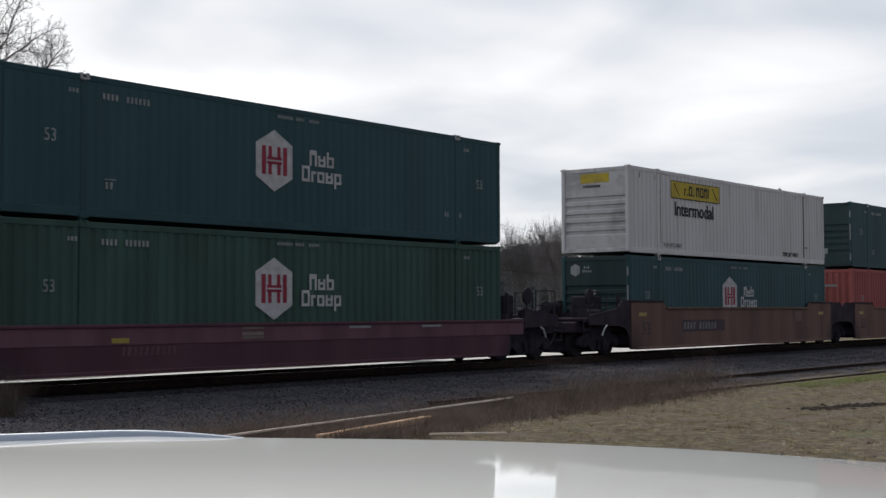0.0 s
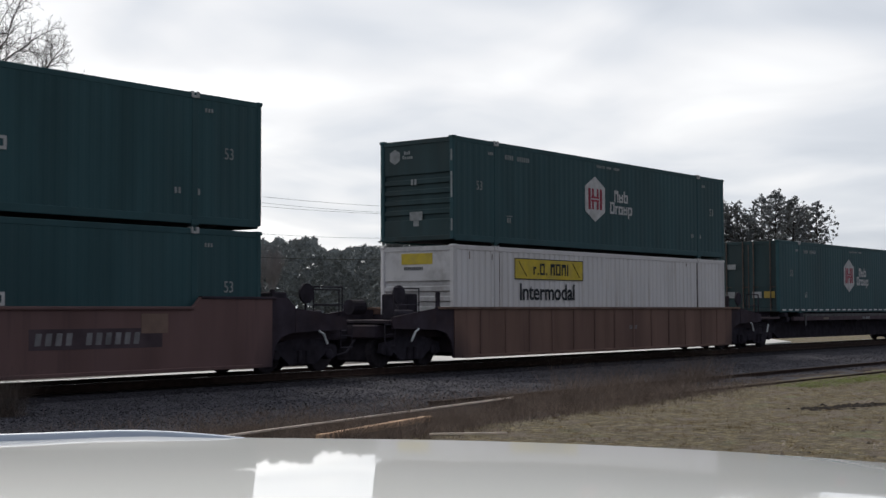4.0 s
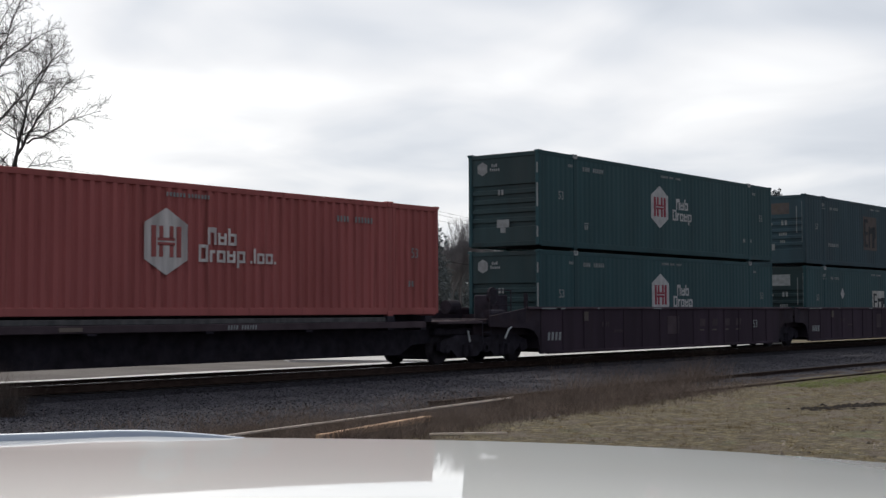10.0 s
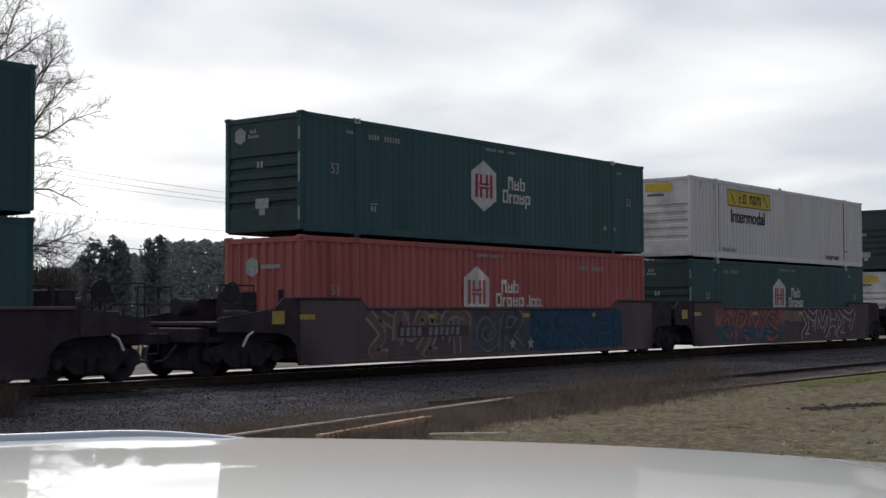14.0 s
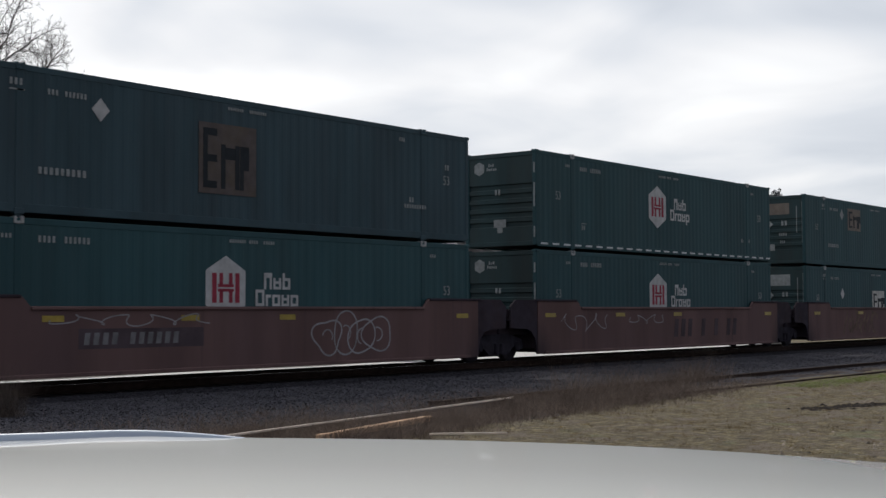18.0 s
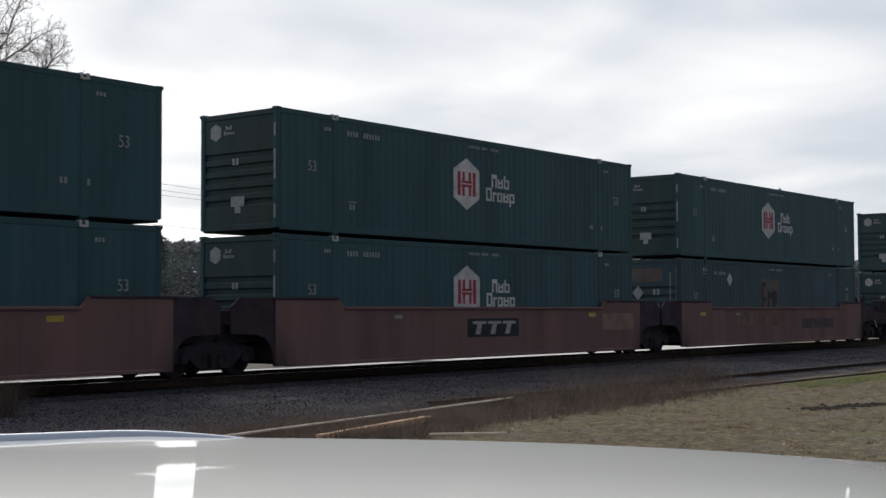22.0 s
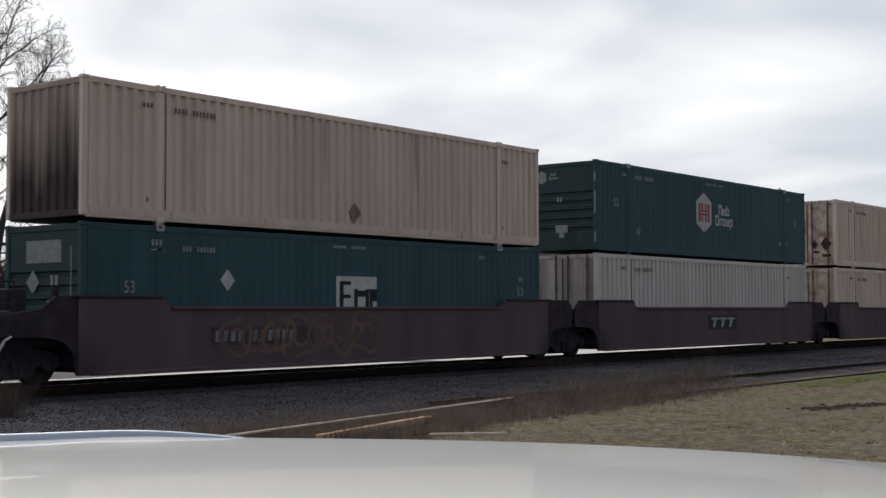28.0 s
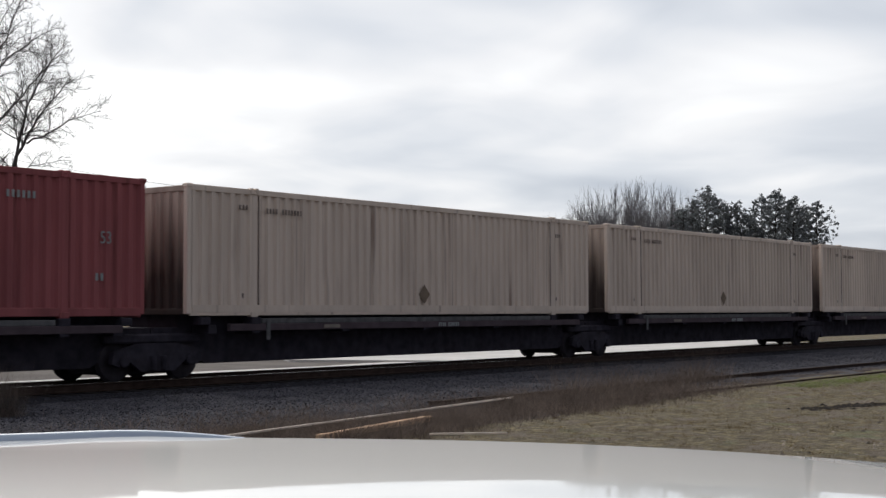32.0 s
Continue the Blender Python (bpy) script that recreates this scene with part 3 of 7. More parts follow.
def ballast():
    g = Geo()
    xs = [-900, -300, -100, -40] + list(np.arange(-10, 70, 0.6)) + list(np.arange(70, 140, 4.0)) + [160, 220, 320, 500, 1200]
    ds = [-9.6, -8.9, -8.2, -7.4, -6.5, -5.6, -4.6, -4.0, -3.4, -2.8, -2.3, -1.6, 0, 1.6, 2.3, 3.4, 4.4, 5.2]
    for x in xs:
        for d in ds:
            wob = 0.5 * noise.noise((x * 0.3, 2.0, 1.0)) if d == -9.6 else 0.0
            g.v.append((x, CENTRE + d + wob, bed_height(CENTRE + d) + (0.03 * noise.noise((x * 1.4, d * 1.4, 7.0)) if abs(d) > 1.7 and abs(d) < 9 else 0)))
    k = len(ds)
    g.f = [(j * k + i, j * k + k + i, j * k + k + i + 1, j * k + i + 1) for j in range(len(xs) - 1) for i in range(k - 1)]
    tagged(new("ballast", g.mesh("ballast", M["ballast"], True)), "grey crushed stone ballast under the tracks", "ballast", kind="structure")
    # oily strip whose dark colour also holds the shade under the cars
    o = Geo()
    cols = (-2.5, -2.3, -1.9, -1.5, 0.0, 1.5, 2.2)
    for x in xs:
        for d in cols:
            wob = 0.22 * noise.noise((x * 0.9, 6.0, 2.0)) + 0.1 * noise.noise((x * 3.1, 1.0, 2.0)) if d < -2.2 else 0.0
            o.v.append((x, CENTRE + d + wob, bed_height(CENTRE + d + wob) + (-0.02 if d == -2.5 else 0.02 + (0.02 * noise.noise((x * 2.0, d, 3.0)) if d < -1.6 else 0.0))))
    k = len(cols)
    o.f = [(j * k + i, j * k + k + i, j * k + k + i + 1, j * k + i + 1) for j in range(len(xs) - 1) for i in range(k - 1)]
    tagged(new("track_bed", o.mesh("track_bed", M["oily"], True)), "oily ballast between the ties, darkened for the train's shade", "ballast", kind="structure")
    rng = random.Random(5)
    s = Geo()
    for _ in range(85000):
        x = 8 + 50 * rng.random() ** 1.5
        y = CENTRE - 2.1 - 6.75 * rng.random()
        z = bed_height(y)
        r = rng.uniform(0.014, 0.034)
        n = len(s.v)
        a0 = rng.random() * 6.28
        s.v += [(x + r * math.cos(a0 + i * 1.57 + rng.uniform(-.4, .4)), y + r * math.sin(a0 + i * 1.57 + rng.uniform(-.4, .4)), z + rng.uniform(-0.01, 0.02)) for i in range(4)]
        s.v += [(x + rng.uniform(-.4, .4) * r, y + rng.uniform(-.4, .4) * r, z + r * rng.uniform(0.3, 0.8))]
        s.f += [(n + i, n + (i + 1) % 4, n + 4) for i in range(4)]
    # stones on that strip, the same shade put into their colour
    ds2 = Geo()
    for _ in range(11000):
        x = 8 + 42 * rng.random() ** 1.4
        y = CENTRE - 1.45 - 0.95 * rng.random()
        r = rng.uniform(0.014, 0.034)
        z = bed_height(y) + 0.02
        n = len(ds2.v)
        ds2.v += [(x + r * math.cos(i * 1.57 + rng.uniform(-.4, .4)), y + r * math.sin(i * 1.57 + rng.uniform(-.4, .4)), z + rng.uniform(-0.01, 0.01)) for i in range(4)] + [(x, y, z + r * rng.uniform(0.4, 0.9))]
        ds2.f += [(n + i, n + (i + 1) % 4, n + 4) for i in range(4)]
    tagged(new("oily_stones", ds2.mesh("oily_stones", mat("oily_shaded_stone", (0.026, 0.025, 0.03), 0.95, var=0.4, scale=8, islands=0.6))), "oily stones beside the rails, darkened for the train's shade", "gravel", kind="stuff")
    st = bpy.data.materials["crushed_stone"]
    nt = st.node_tree
    geo = nt.nodes.new("ShaderNodeNewGeometry")
    rmp = nt.nodes.new("ShaderNodeValToRGB")
    rmp.color_ramp.elements[0].color, rmp.color_ramp.elements[1].color = (0.033, 0.032, 0.039, 1), (0.10, 0.097, 0.112, 1)
    nt.links.new(geo.outputs["Random Per Island"], rmp.inputs[0])
    nt.links.new(rmp.outputs[0], nt.nodes["Principled BSDF"].inputs["Base Color"])
    tagged(new("loose_stones", s.mesh("loose_stones", M["stone"])), "loose grey crushed stones on the ballast", "gravel", kind="stuff")


ballast()

RAIL_PROFILE = [(-0.07, 0), (0.07, 0), (0.07, 0.02), (0.012, 0.04), (0.012, 0.13), (0.036, 0.145), (0.036, 0.17), (-0.036, 0.17), (-0.036, 0.145), (-0.012, 0.13), (-0.012, 0.04), (-0.07, 0.02)]


def rail_geo(x0, x1, y, z):
    g = Geo()
    k = len(RAIL_PROFILE)
    g.v = [(x, y + a, z + b) for x in (x0, x1) for a, b in RAIL_PROFILE]
    g.f = [(i, k + i, k + (i + 1) % k, (i + 1) % k) for i in range(k)] + [tuple(range(k)), tuple(range(2 * k - 1, k - 1, -1))]
    return g


def track(name, yc, top, x0, x1, tie_from, tie_to, label, shiny):
    t = root(name, label, "railway track", kind="structure")
    for side in (-0.7525, 0.7525):
        r = part("rail", rail_geo(x0, x1, yc + side, top - 0.172 - (0.11 if side < 0 and not shiny else 0)), M["railside"], t)
        if shiny:
            part("rail_head", Geo().box(x0, x1, yc + side - 0.033, yc + side + 0.033, top - 0.004, top), M["railtop"], r, "bright polished rail head")
    tie = Geo().chamfer(-0.11, 0.11, -1.3, 1.3, -0.17, 0.0, 0.012).mesh("tie", M["tie"])
    rng = random.Random(int(yc * 10))
    x = tie_from
    while x < tie_to:
        o = part("tie", tie, None, t)
        o.location, o.rotation_euler = (x + rng.uniform(-.03, .03), yc + rng.uniform(-.06, .06), top - 0.175), (0, 0, rng.uniform(-.02, .02))
        x += 0.52
    return t


track("main_track", CENTRE, RAIL, -600, 900, 8, 128, "main railway track with polished rails on dark ties", True)
SIDING = 14.2
track("siding_track", SIDING, 0.10, 18.7, 240, 18.9, 90, "disused rusty siding track half buried in weeds", False)


def loose_lengths():
    """A pale rail and two timbers lying beside the siding."""
    a, b = Vector((11.6, 12.72, 0.12)), Vector((20.1, 14.12, 0.16))
    for (p, q, r, nm, lab, ma) in (
        (a, b, 0.015, "loose_rail", "pale steel rail lying on the ground", "oldrail"),
        (Vector((12.6, 11.9, 0.08)), Vector((15.9, 12.72, 0.08)), 0.045, "loose_timber", "weathered orange-brown timber lying on the ground", "timber"),
        (Vector((14.2, 11.35, 0.04)), Vector((14.95, 10.6, 0.04)), 0.014, "loose_rod", "thin pale metal rod lying on the grass", "oldrail"),
    ):
        d = q - p
        g = Geo().chamfer(0, d.length, -r, r, -r, r, r * 0.25)
        o = new(nm, g.mesh(nm, M[ma]))
        o.location, o.rotation_euler = p, (0, 0, math.atan2(d.y, d.x))
        tagged(o, lab, nm.split("_")[1])


loose_lengths()


def weeds(name, count, area, height, material, seed, label, lean=1.1, wide=0.0035, uneven=False):
    rng = random.Random(seed)
    g = Geo()
    for _ in range(count):
        x, y = area(rng)
        z = max(ground_height(x, y), bed_height(y) if -9.6 < y - CENTRE < 5.2 else -1) - 0.02
        clump = 0.45 + 1.5 * max(0.0, noise.noise((x * 1.3, y * 1.3, seed)) + 0.3) if uneven else 1.0
        for _k in range(3):
            h = height * rng.uniform(0.4, 1.15) * clump
            ax, ay = rng.gauss(0, lean) * h, rng.gauss(0, lean) * h
            t = rng.random() * 6.28
            w = wide * rng.uniform(0.5, 1.5)
            n = len(g.v)
            g.v += [(x - w * math.cos(t), y - w * math.sin(t), z), (x + w * math.cos(t), y + w * math.sin(t), z), (x + ax, y + ay, z + h)]
            g.f.append((n, n + 1, n + 2))
    return tagged(new(name, g.mesh(name, material)), label, "weeds", kind="stuff")


def patchy(r, spots):
    """A point near one of the spots (x, y, spread x, spread y)."""
    x, y, sx, sy = r.choice(spots)
    return x + r.gauss(0, sx), y + r.gauss(0, sy)


BRUSH = [(17.5, 13.4, 0.6, 0.45), (18.6, 13.2, 1.0, 0.5), (20.5, 13.3, 1.2, 0.5), (22.8, 13.4, 1.4, 0.5), (24.5, 13.6, 1.2, 0.5), (19.2, 12.9, 1.4, 0.3), (26.5, 13.5, 1.5, 0.3),
         (12.6, 12.6, 0.9, 0.4), (12.0, 13.2, 0.8, 0.4), (13.6, 13.0, 0.9, 0.4), (15.0, 13.6, 1.0, 0.4), (14.5, 12.9, 1.0, 0.4), (16.2, 12.6, 1.0, 0.3), (13.4, 13.6, 1.0, 0.5), (21.5, 14.2, 1.5, 0.5), (24.0, 14.3, 1.5, 0.5), (19.6, 14.0, 0.8, 0.4), (13.4, 12.2, 0.8, 0.4), (15.0, 12.3, 0.8, 0.4), (14.4, 13.4, 1.0, 0.4)]
weeds("dead_weeds", 19000, lambda r: patchy(r, BRUSH), 0.24, M["weed"], 3, "brown dead weeds along the siding", 0.8, uneven=True)
weeds("tall_dead_brush", 1500, lambda r: patchy(r, [(21.8, 13.9, 0.5, 0.3), (23.6, 14.1, 0.6, 0.3), (25.6, 14.6, 0.9, 0.4), (27.4, 14.9, 1.0, 0.4), (29.0, 15.0, 0.8, 0.3)]), 0.5, M["weed"], 8, "taller brown dead brush beside the siding", 0.6, uneven=True)
weeds("dry_bush", 260, lambda r: (12.75 + r.gauss(0, 0.16), 19.0 + r.gauss(0, 0.16)), 0.9, mat("dark_dry_stems", (0.12, 0.095, 0.08), 0.9, var=0.4, scale=3, islands=0.6), 9, "thin dry bush at the ballast's edge", 0.4, 0.0016)
weeds("dead_grass", 26000, lambda r: (10 + 34 * r.random() ** 1.3, 4 + 9.3 * r.random()), 0.035, mat("dry_grass_blades", (0.12, 0.088, 0.038), 0.9, var=0.8, scale=3, dirt=(0.075, 0.09, 0.03), dirt_amt=0.6, thin=0.3, islands=0.6), 4, "short dry grass blades on the ground", 1.3, 0.0022)
def clump_spot(r, seeds={}):
    """Blades gather in clumps."""
    k = r.randrange(2600)
    if k not in seeds:
        q = random.Random(k)
        seeds[k] = (12 + 30 * q.random() ** 1.3, 4.5 + 8.3 * q.random())
    return seeds[k][0] + r.gauss(0, 0.05), seeds[k][1] + r.gauss(0, 0.05)


weeds("grass_clumps", 16000, clump_spot, 0.065, mat("dry_clump_blades", (0.11, 0.078, 0.035), 0.9, var=0.8, scale=2.5, thin=0.3, islands=0.5), 24, "clumps of dry brown grass on the ground", 0.9, 0.0028)
weeds("green_grass", 5500, lambda r: (29 + 20 * r.random(), 12.5 + r.gauss(0, 0.35)), 0.08, mat("green_grass_blades", (0.16, 0.205, 0.06), 0.9, var=0.4, scale=1.5, thin=0.4, islands=0.5), 14, "green grass along the siding")
weeds("ballast_weeds", 600, lambda r: patchy(r, [(13, 15.6, 1.5, 0.5), (16, 15.6, 1.6, 0.5), (20, 15.9, 2.0, 0.4)]), 0.2, M["weed"], 6, "sparse dead weeds at the foot of the ballast")


def soil_rut():
    """A dark torn strip of bare soil in the grass."""
    g = Geo()
    rng = random.Random(2)
    a, b = Vector((22.9, 9.65, 0)), Vector((24.9, 8.95, 0))
    for i in range(420):
        p = a.lerp(b, rng.random()) + Vector((rng.gauss(0, 0.18), rng.gauss(0, 0.15), 0))
        r = rng.uniform(0.025, 0.095)
        n = len(g.v)
        z = ground_height(p.x, p.y)
        g.v += [(p.x + r * math.cos(k * 1.047), p.y + r * math.sin(k * 1.047), z - 0.01) for k in range(6)] + [(p.x + rng.uniform(-.5, .5) * r, p.y, z + r * rng.uniform(0.1, 0.5))]
        g.f += [(n + k, n + (k + 1) % 6, n + 6) for k in range(6)]
    tagged(new("torn_soil", g.mesh("torn_soil", mat("dark_wet_soil", (0.022, 0.017, 0.014), 0.9, var=0.3))), "dark clods of torn bare soil", "soil", kind="stuff")


soil_rut()


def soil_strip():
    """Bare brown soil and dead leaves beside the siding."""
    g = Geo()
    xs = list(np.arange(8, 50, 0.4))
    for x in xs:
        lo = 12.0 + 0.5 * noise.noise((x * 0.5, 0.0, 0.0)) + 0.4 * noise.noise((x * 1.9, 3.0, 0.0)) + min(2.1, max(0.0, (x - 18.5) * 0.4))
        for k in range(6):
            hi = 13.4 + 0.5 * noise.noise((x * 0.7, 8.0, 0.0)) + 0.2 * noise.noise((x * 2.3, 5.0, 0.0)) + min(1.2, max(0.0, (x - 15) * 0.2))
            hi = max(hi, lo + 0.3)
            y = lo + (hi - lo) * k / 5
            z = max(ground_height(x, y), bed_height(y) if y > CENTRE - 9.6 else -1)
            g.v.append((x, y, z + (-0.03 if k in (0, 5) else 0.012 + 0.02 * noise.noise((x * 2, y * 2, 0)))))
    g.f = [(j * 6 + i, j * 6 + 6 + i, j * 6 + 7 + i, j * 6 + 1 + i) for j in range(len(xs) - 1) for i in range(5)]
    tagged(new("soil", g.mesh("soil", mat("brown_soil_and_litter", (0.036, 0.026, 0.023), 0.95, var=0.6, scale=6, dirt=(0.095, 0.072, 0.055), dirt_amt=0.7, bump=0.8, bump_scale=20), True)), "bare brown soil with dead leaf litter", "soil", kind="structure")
    rng = random.Random(12)
    s = Geo()
    for _ in range(1300):  # small pale stones and clods in the grass
        x, y = 13 + 8.5 * rng.random(), 4.2 + 4.6 * rng.random() ** 2.2
        r = 0.008 + 0.042 * rng.random() ** 3.5
        z = ground_height(x, y)
        n = len(s.v)
        s.v += [(x + r * math.cos(i * 1.57 + rng.uniform(-.4, .4)), y + r * math.sin(i * 1.57 + rng.uniform(-.4, .4)), z - 0.004) for i in range(4)] + [(x + rng.uniform(-.4, .4) * r, y + rng.uniform(-.4, .4) * r, z + r * rng.uniform(0.25, 0.7))]
        s.f += [(n + i, n + (i + 1) % 4, n + 4) for i in range(4)]
    tagged(new("field_stones", s.mesh("field_stones", mat("pebbles_and_clods", (0.19, 0.16, 0.135), 0.9, var=0.3, scale=3, islands=0.7))), "small pale stones and clods in the grass", "gravel", kind="stuff")


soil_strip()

# ---- the train: containers ----
LEN, WID, TALL = 16.15, 2.59, 2.896
POST = 1.98  # lifting posts stand this far in from the ends


def corrugated(x0, x1, z0, z1, y, depth, pitch, face=-1):
    """An upright wall in trapezoid folds, facing -y (face -1) or +y."""
    g = Geo()
    n = max(2, int(round((x1 - x0) / pitch)))
    p = (x1 - x0) / n
    xs = []
    for i in range(n):
        a = x0 + i * p
        xs += [(a, 0), (a + p * 0.34, 0), (a + p * 0.5, 1), (a + p * 0.84, 1)]
    xs.append((x1, 0))
    for x, k in xs:
        yy = y - face * depth * k
        g.v += [(x, yy, z0), (x, yy, z1)]
    for i in range(len(xs) - 1):
        q = (2 * i, 2 * i + 2, 2 * i + 3, 2 * i + 1)
        g.f.append(q if face < 0 else q[::-1])
    return g


def turn_end(g, x):
    """Lays a wall built along x in the plane y over to the end plane at x, looking along -x."""
    g.v = [(x + b, WID - a, c) for a, b, c in g.v]
    return g


mesh_cache = {}


def cached(key, make, material, smooth=False):
    k = (key, material.name)
    if k not in mesh_cache:
        mesh_cache[k] = make().mesh(key.split(":")[0], material, smooth)
    return mesh_cache[k]


def hexagon(cx, cz, w, h, y):
    return Geo().prism([(cx - w / 2, cz - h * 0.27), (cx, cz - h / 2), (cx + w / 2, cz - h * 0.27), (cx + w / 2, cz + h * 0.27), (cx, cz + h / 2), (cx - w / 2, cz + h * 0.27)], y - 0.006, y)


def emblem_bars(cx, cz, w, h, y):
    """The coloured strokes inside the hexagon: two uprights, a crossbar and four short inner strokes."""
    made = []
    s = w * 0.11
    for sx in (-1, 1):
        g = Geo()
        made.append(g)
        g.box(cx + sx * w * 0.29 - s / 2, cx + sx * w * 0.29 + s / 2, y - 0.012, y - 0.0065, cz - h * 0.23, cz + h * 0.23)
        for sz in (-1, 1):
            g = Geo()
            made.append(g)
            g.box(cx + sx * w * 0.12 - s * 0.4, cx + sx * w * 0.12 + s * 0.4, y - 0.012, y - 0.0065, cz + (h * 0.045 if sz > 0 else -h * 0.23), cz + (h * 0.23 if sz > 0 else -h * 0.045))
    for sz in (-1, 1):
        g = Geo()
        made.append(g)
        g.box(cx - w * 0.2, cx + w * 0.2, y - 0.012, y - 0.0065, cz + sz * h * 0.035 - s * 0.25, cz + sz * h * 0.035 + s * 0.25)
    return made


def glyph(g, x, y, z, h, kind, t=0.006):
    """One plain sign shape of height h; returns its width. """
    s, w, m = h * 0.18, h * 0.66, h * 0.7
    b = lambda x0, x1, z0, z1: g.box(x + x0, x + x1, y - t, y, z + z0, z + z1)
    if kind == "gate":      # tall two-legged block
        b(0, s, 0, h); b(w - s, w, 0, h); b(s, w - s, h * 0.7, h)
    elif kind == "ring":
        b(0, s, 0, m); b(w - s, w, 0, m); b(s, w - s, 0, s * 0.9); b(s, w - s, m - s * 0.9, m)
    elif kind == "cup":
        b(0, s, 0, m); b(w - s, w, 0, m); b(s, w - s, 0, s * 0.9); b(s, w - s, m * 0.5, m * 0.72)
    elif kind == "ringup":
        b(0, s, 0, h); b(w - s, w, 0, m); b(s, w - s, 0, s * 0.9); b(s, w - s, m - s * 0.9, m)
    elif kind == "ringdown":
        b(0, s, -h * 0.3, m); b(w - s, w, 0, m); b(s, w - s, 0, s * 0.9); b(s, w - s, m - s * 0.9, m)
    elif kind == "hook":
        w = h * 0.42
        b(0, s, 0, m); b(s, w, m - s, m)
    elif kind == "claw":    # tall closed frame
        w = h * 0.72
        b(0, s, 0, h); b(w - s, w, 0, h); b(s, w - s, 0, s); b(s, w - s, h - s, h)
    elif kind == "stem":
        w = s
        b(0, s, 0, h)
    elif kind == "dot":
        w = s
        b(0, s, 0, s)
    return w


def word_pair(x, z, h, y, tail=False):
    made = []

    def row(x, z, h, kinds):
        for k in kinds:
            g = Geo()
            x += glyph(g, x, y, z, h, k) + h * 0.13
            made.append(g)
        return x
    row(x + h * 0.7, z + h * 1.02, h, ("gate", "cup", "ringup"))
    x = row(x, z, h, ("claw", "hook", "ring", "cup", "ringdown"))
    if tail:
        row(x + h * 0.3, z, h * 0.9, ("dot", "stem", "ring", "ring", "dot"))
    return made


def side_marks(style, y):
    """Small grey stencil marks on the near side."""
    g = Geo()
    def bars(x, z, n, h, w=0.6):
        letter_bars(g, x, y, z, [1.0] * n, h, wide=w, gap=0.22)
    if style in ("hex", "hexdash", "hexoldgreen"):
        bars(2.42, 2.42, 4, 0.13); bars(3.02, 2.42, 6, 0.13)
        bars(7.36, 2.6, 7, 0.075, 0.75); bars(7.95, 2.6, 4, 0.075, 0.75); bars(8.4, 2.6, 5, 0.075, 0.75)
        bars(1.6, 2.48, 3, 0.085, 0.8); bars(14.45, 2.48, 3, 0.085, 0.8)
        bars(2.5, 0.62, 2, 0.14); g.box(2.48, 2.76, y - 0.005, y, 0.8, 0.825)
        bars(13.6, 0.66, 2, 0.13); bars(14.25, 0.66, 1, 0.13)
    elif style.startswith("square"):
        bars(1.75, 2.46, 3, 0.13); g.box(1.74, 2.08, y - 0.005, y, 2.36, 2.39); bars(2.6, 2.36, 3, 0.11); bars(3.0, 2.36, 6, 0.11)
        bars(7.3, 2.6, 7, 0.07, 0.75); bars(7.95, 2.6, 8, 0.07, 0.75)
        bars(2.4, 0.8, 9, 0.14, 0.7); bars(13.2, 2.5, 3, 0.1); bars(13.4, 0.8, 9, 0.1, 0.8)
        bars(15.1, 1.9, 2, 0.14, 0.5); bars(13.6, 0.95, 2, 0.13)
    elif style == "yellowpanel":
        bars(14.0, 0.62, 6, 0.07, 0.7); bars(0.7, 2.5, 1, 0.2, 0.25); bars(1.75, 2.5, 1, 0.16, 0.25); bars(13.2, 2.6, 1, 0.1)
    elif style.startswith("tan") or style == "white":
        bars(2.35, 2.35, 4, 0.12); bars(2.85, 2.35, 7, 0.12); bars(1.5, 2.4, 3, 0.1, 0.8)
        bars(14.3, 2.3, 3, 0.1, 0.8); bars(1.6, 0.42, 1, 0.11); bars(14.3, 0.42, 1, 0.11)
    elif style.startswith("red"):
        bars(12.2, 2.3, 4, 0.14); bars(12.85, 2.3, 6, 0.14); bars(6.9, 2.56, 6, 0.09, 0.8); bars(7.5, 2.56, 7, 0.09, 0.8); bars(14.9, 0.75, 2, 0.15)
    return g


def end_ribs():
    """A front wall with a flat band above and deep level ribs below."""
    g = Geo()
    rows = [(0.16, 0), (0.62, 0)]
    z = 0.62
    for i in range(5):
        rows += [(z + 0.03, 1), (z + 0.14, 1), (z + 0.17, 0), (z + 0.28, 0)]
        z += 0.28
    rows += [(2.05, 0), (2.74, 0)]
    for zz, k in rows:
        g.v += [(0.14, -0.0 + 0.05 * k, zz), (WID - 0.14, 0.05 * k, zz)]
    g.f = [(2 * i, 2 * i + 1, 2 * i + 3, 2 * i + 2) for i in range(len(rows) - 1)]
    return turn_end(g, 0.03)


def door_leaf(left):
    a, b = (0.13, WID / 2 - 0.01) if left else (WID / 2 + 0.01, WID - 0.13)
    g = Geo().box(a, b, 0.0, 0.05, 0.2, 2.72)
    for z in (0.22, 1.02, 1.84, 2.64):
        g.box(a + 0.02, b - 0.02, -0.012, 0.0, z, z + 0.06)
    return turn_end(g, 0.03)


def door_rod(x):
    g = Geo().tube((x, -0.05, 0.08), (x, -0.05, 2.83), 0.026, sides=6)
    for z in (0.3, 0.97, 1.75, 2.5):
        g.box(x - 0.035, x + 0.035, -0.075, -0.012, z, z + 0.05)
    g.box(x - 0.02, x + 0.22, -0.085, -0.07, 1.02, 1.05)
    return turn_end(g, 0.03)


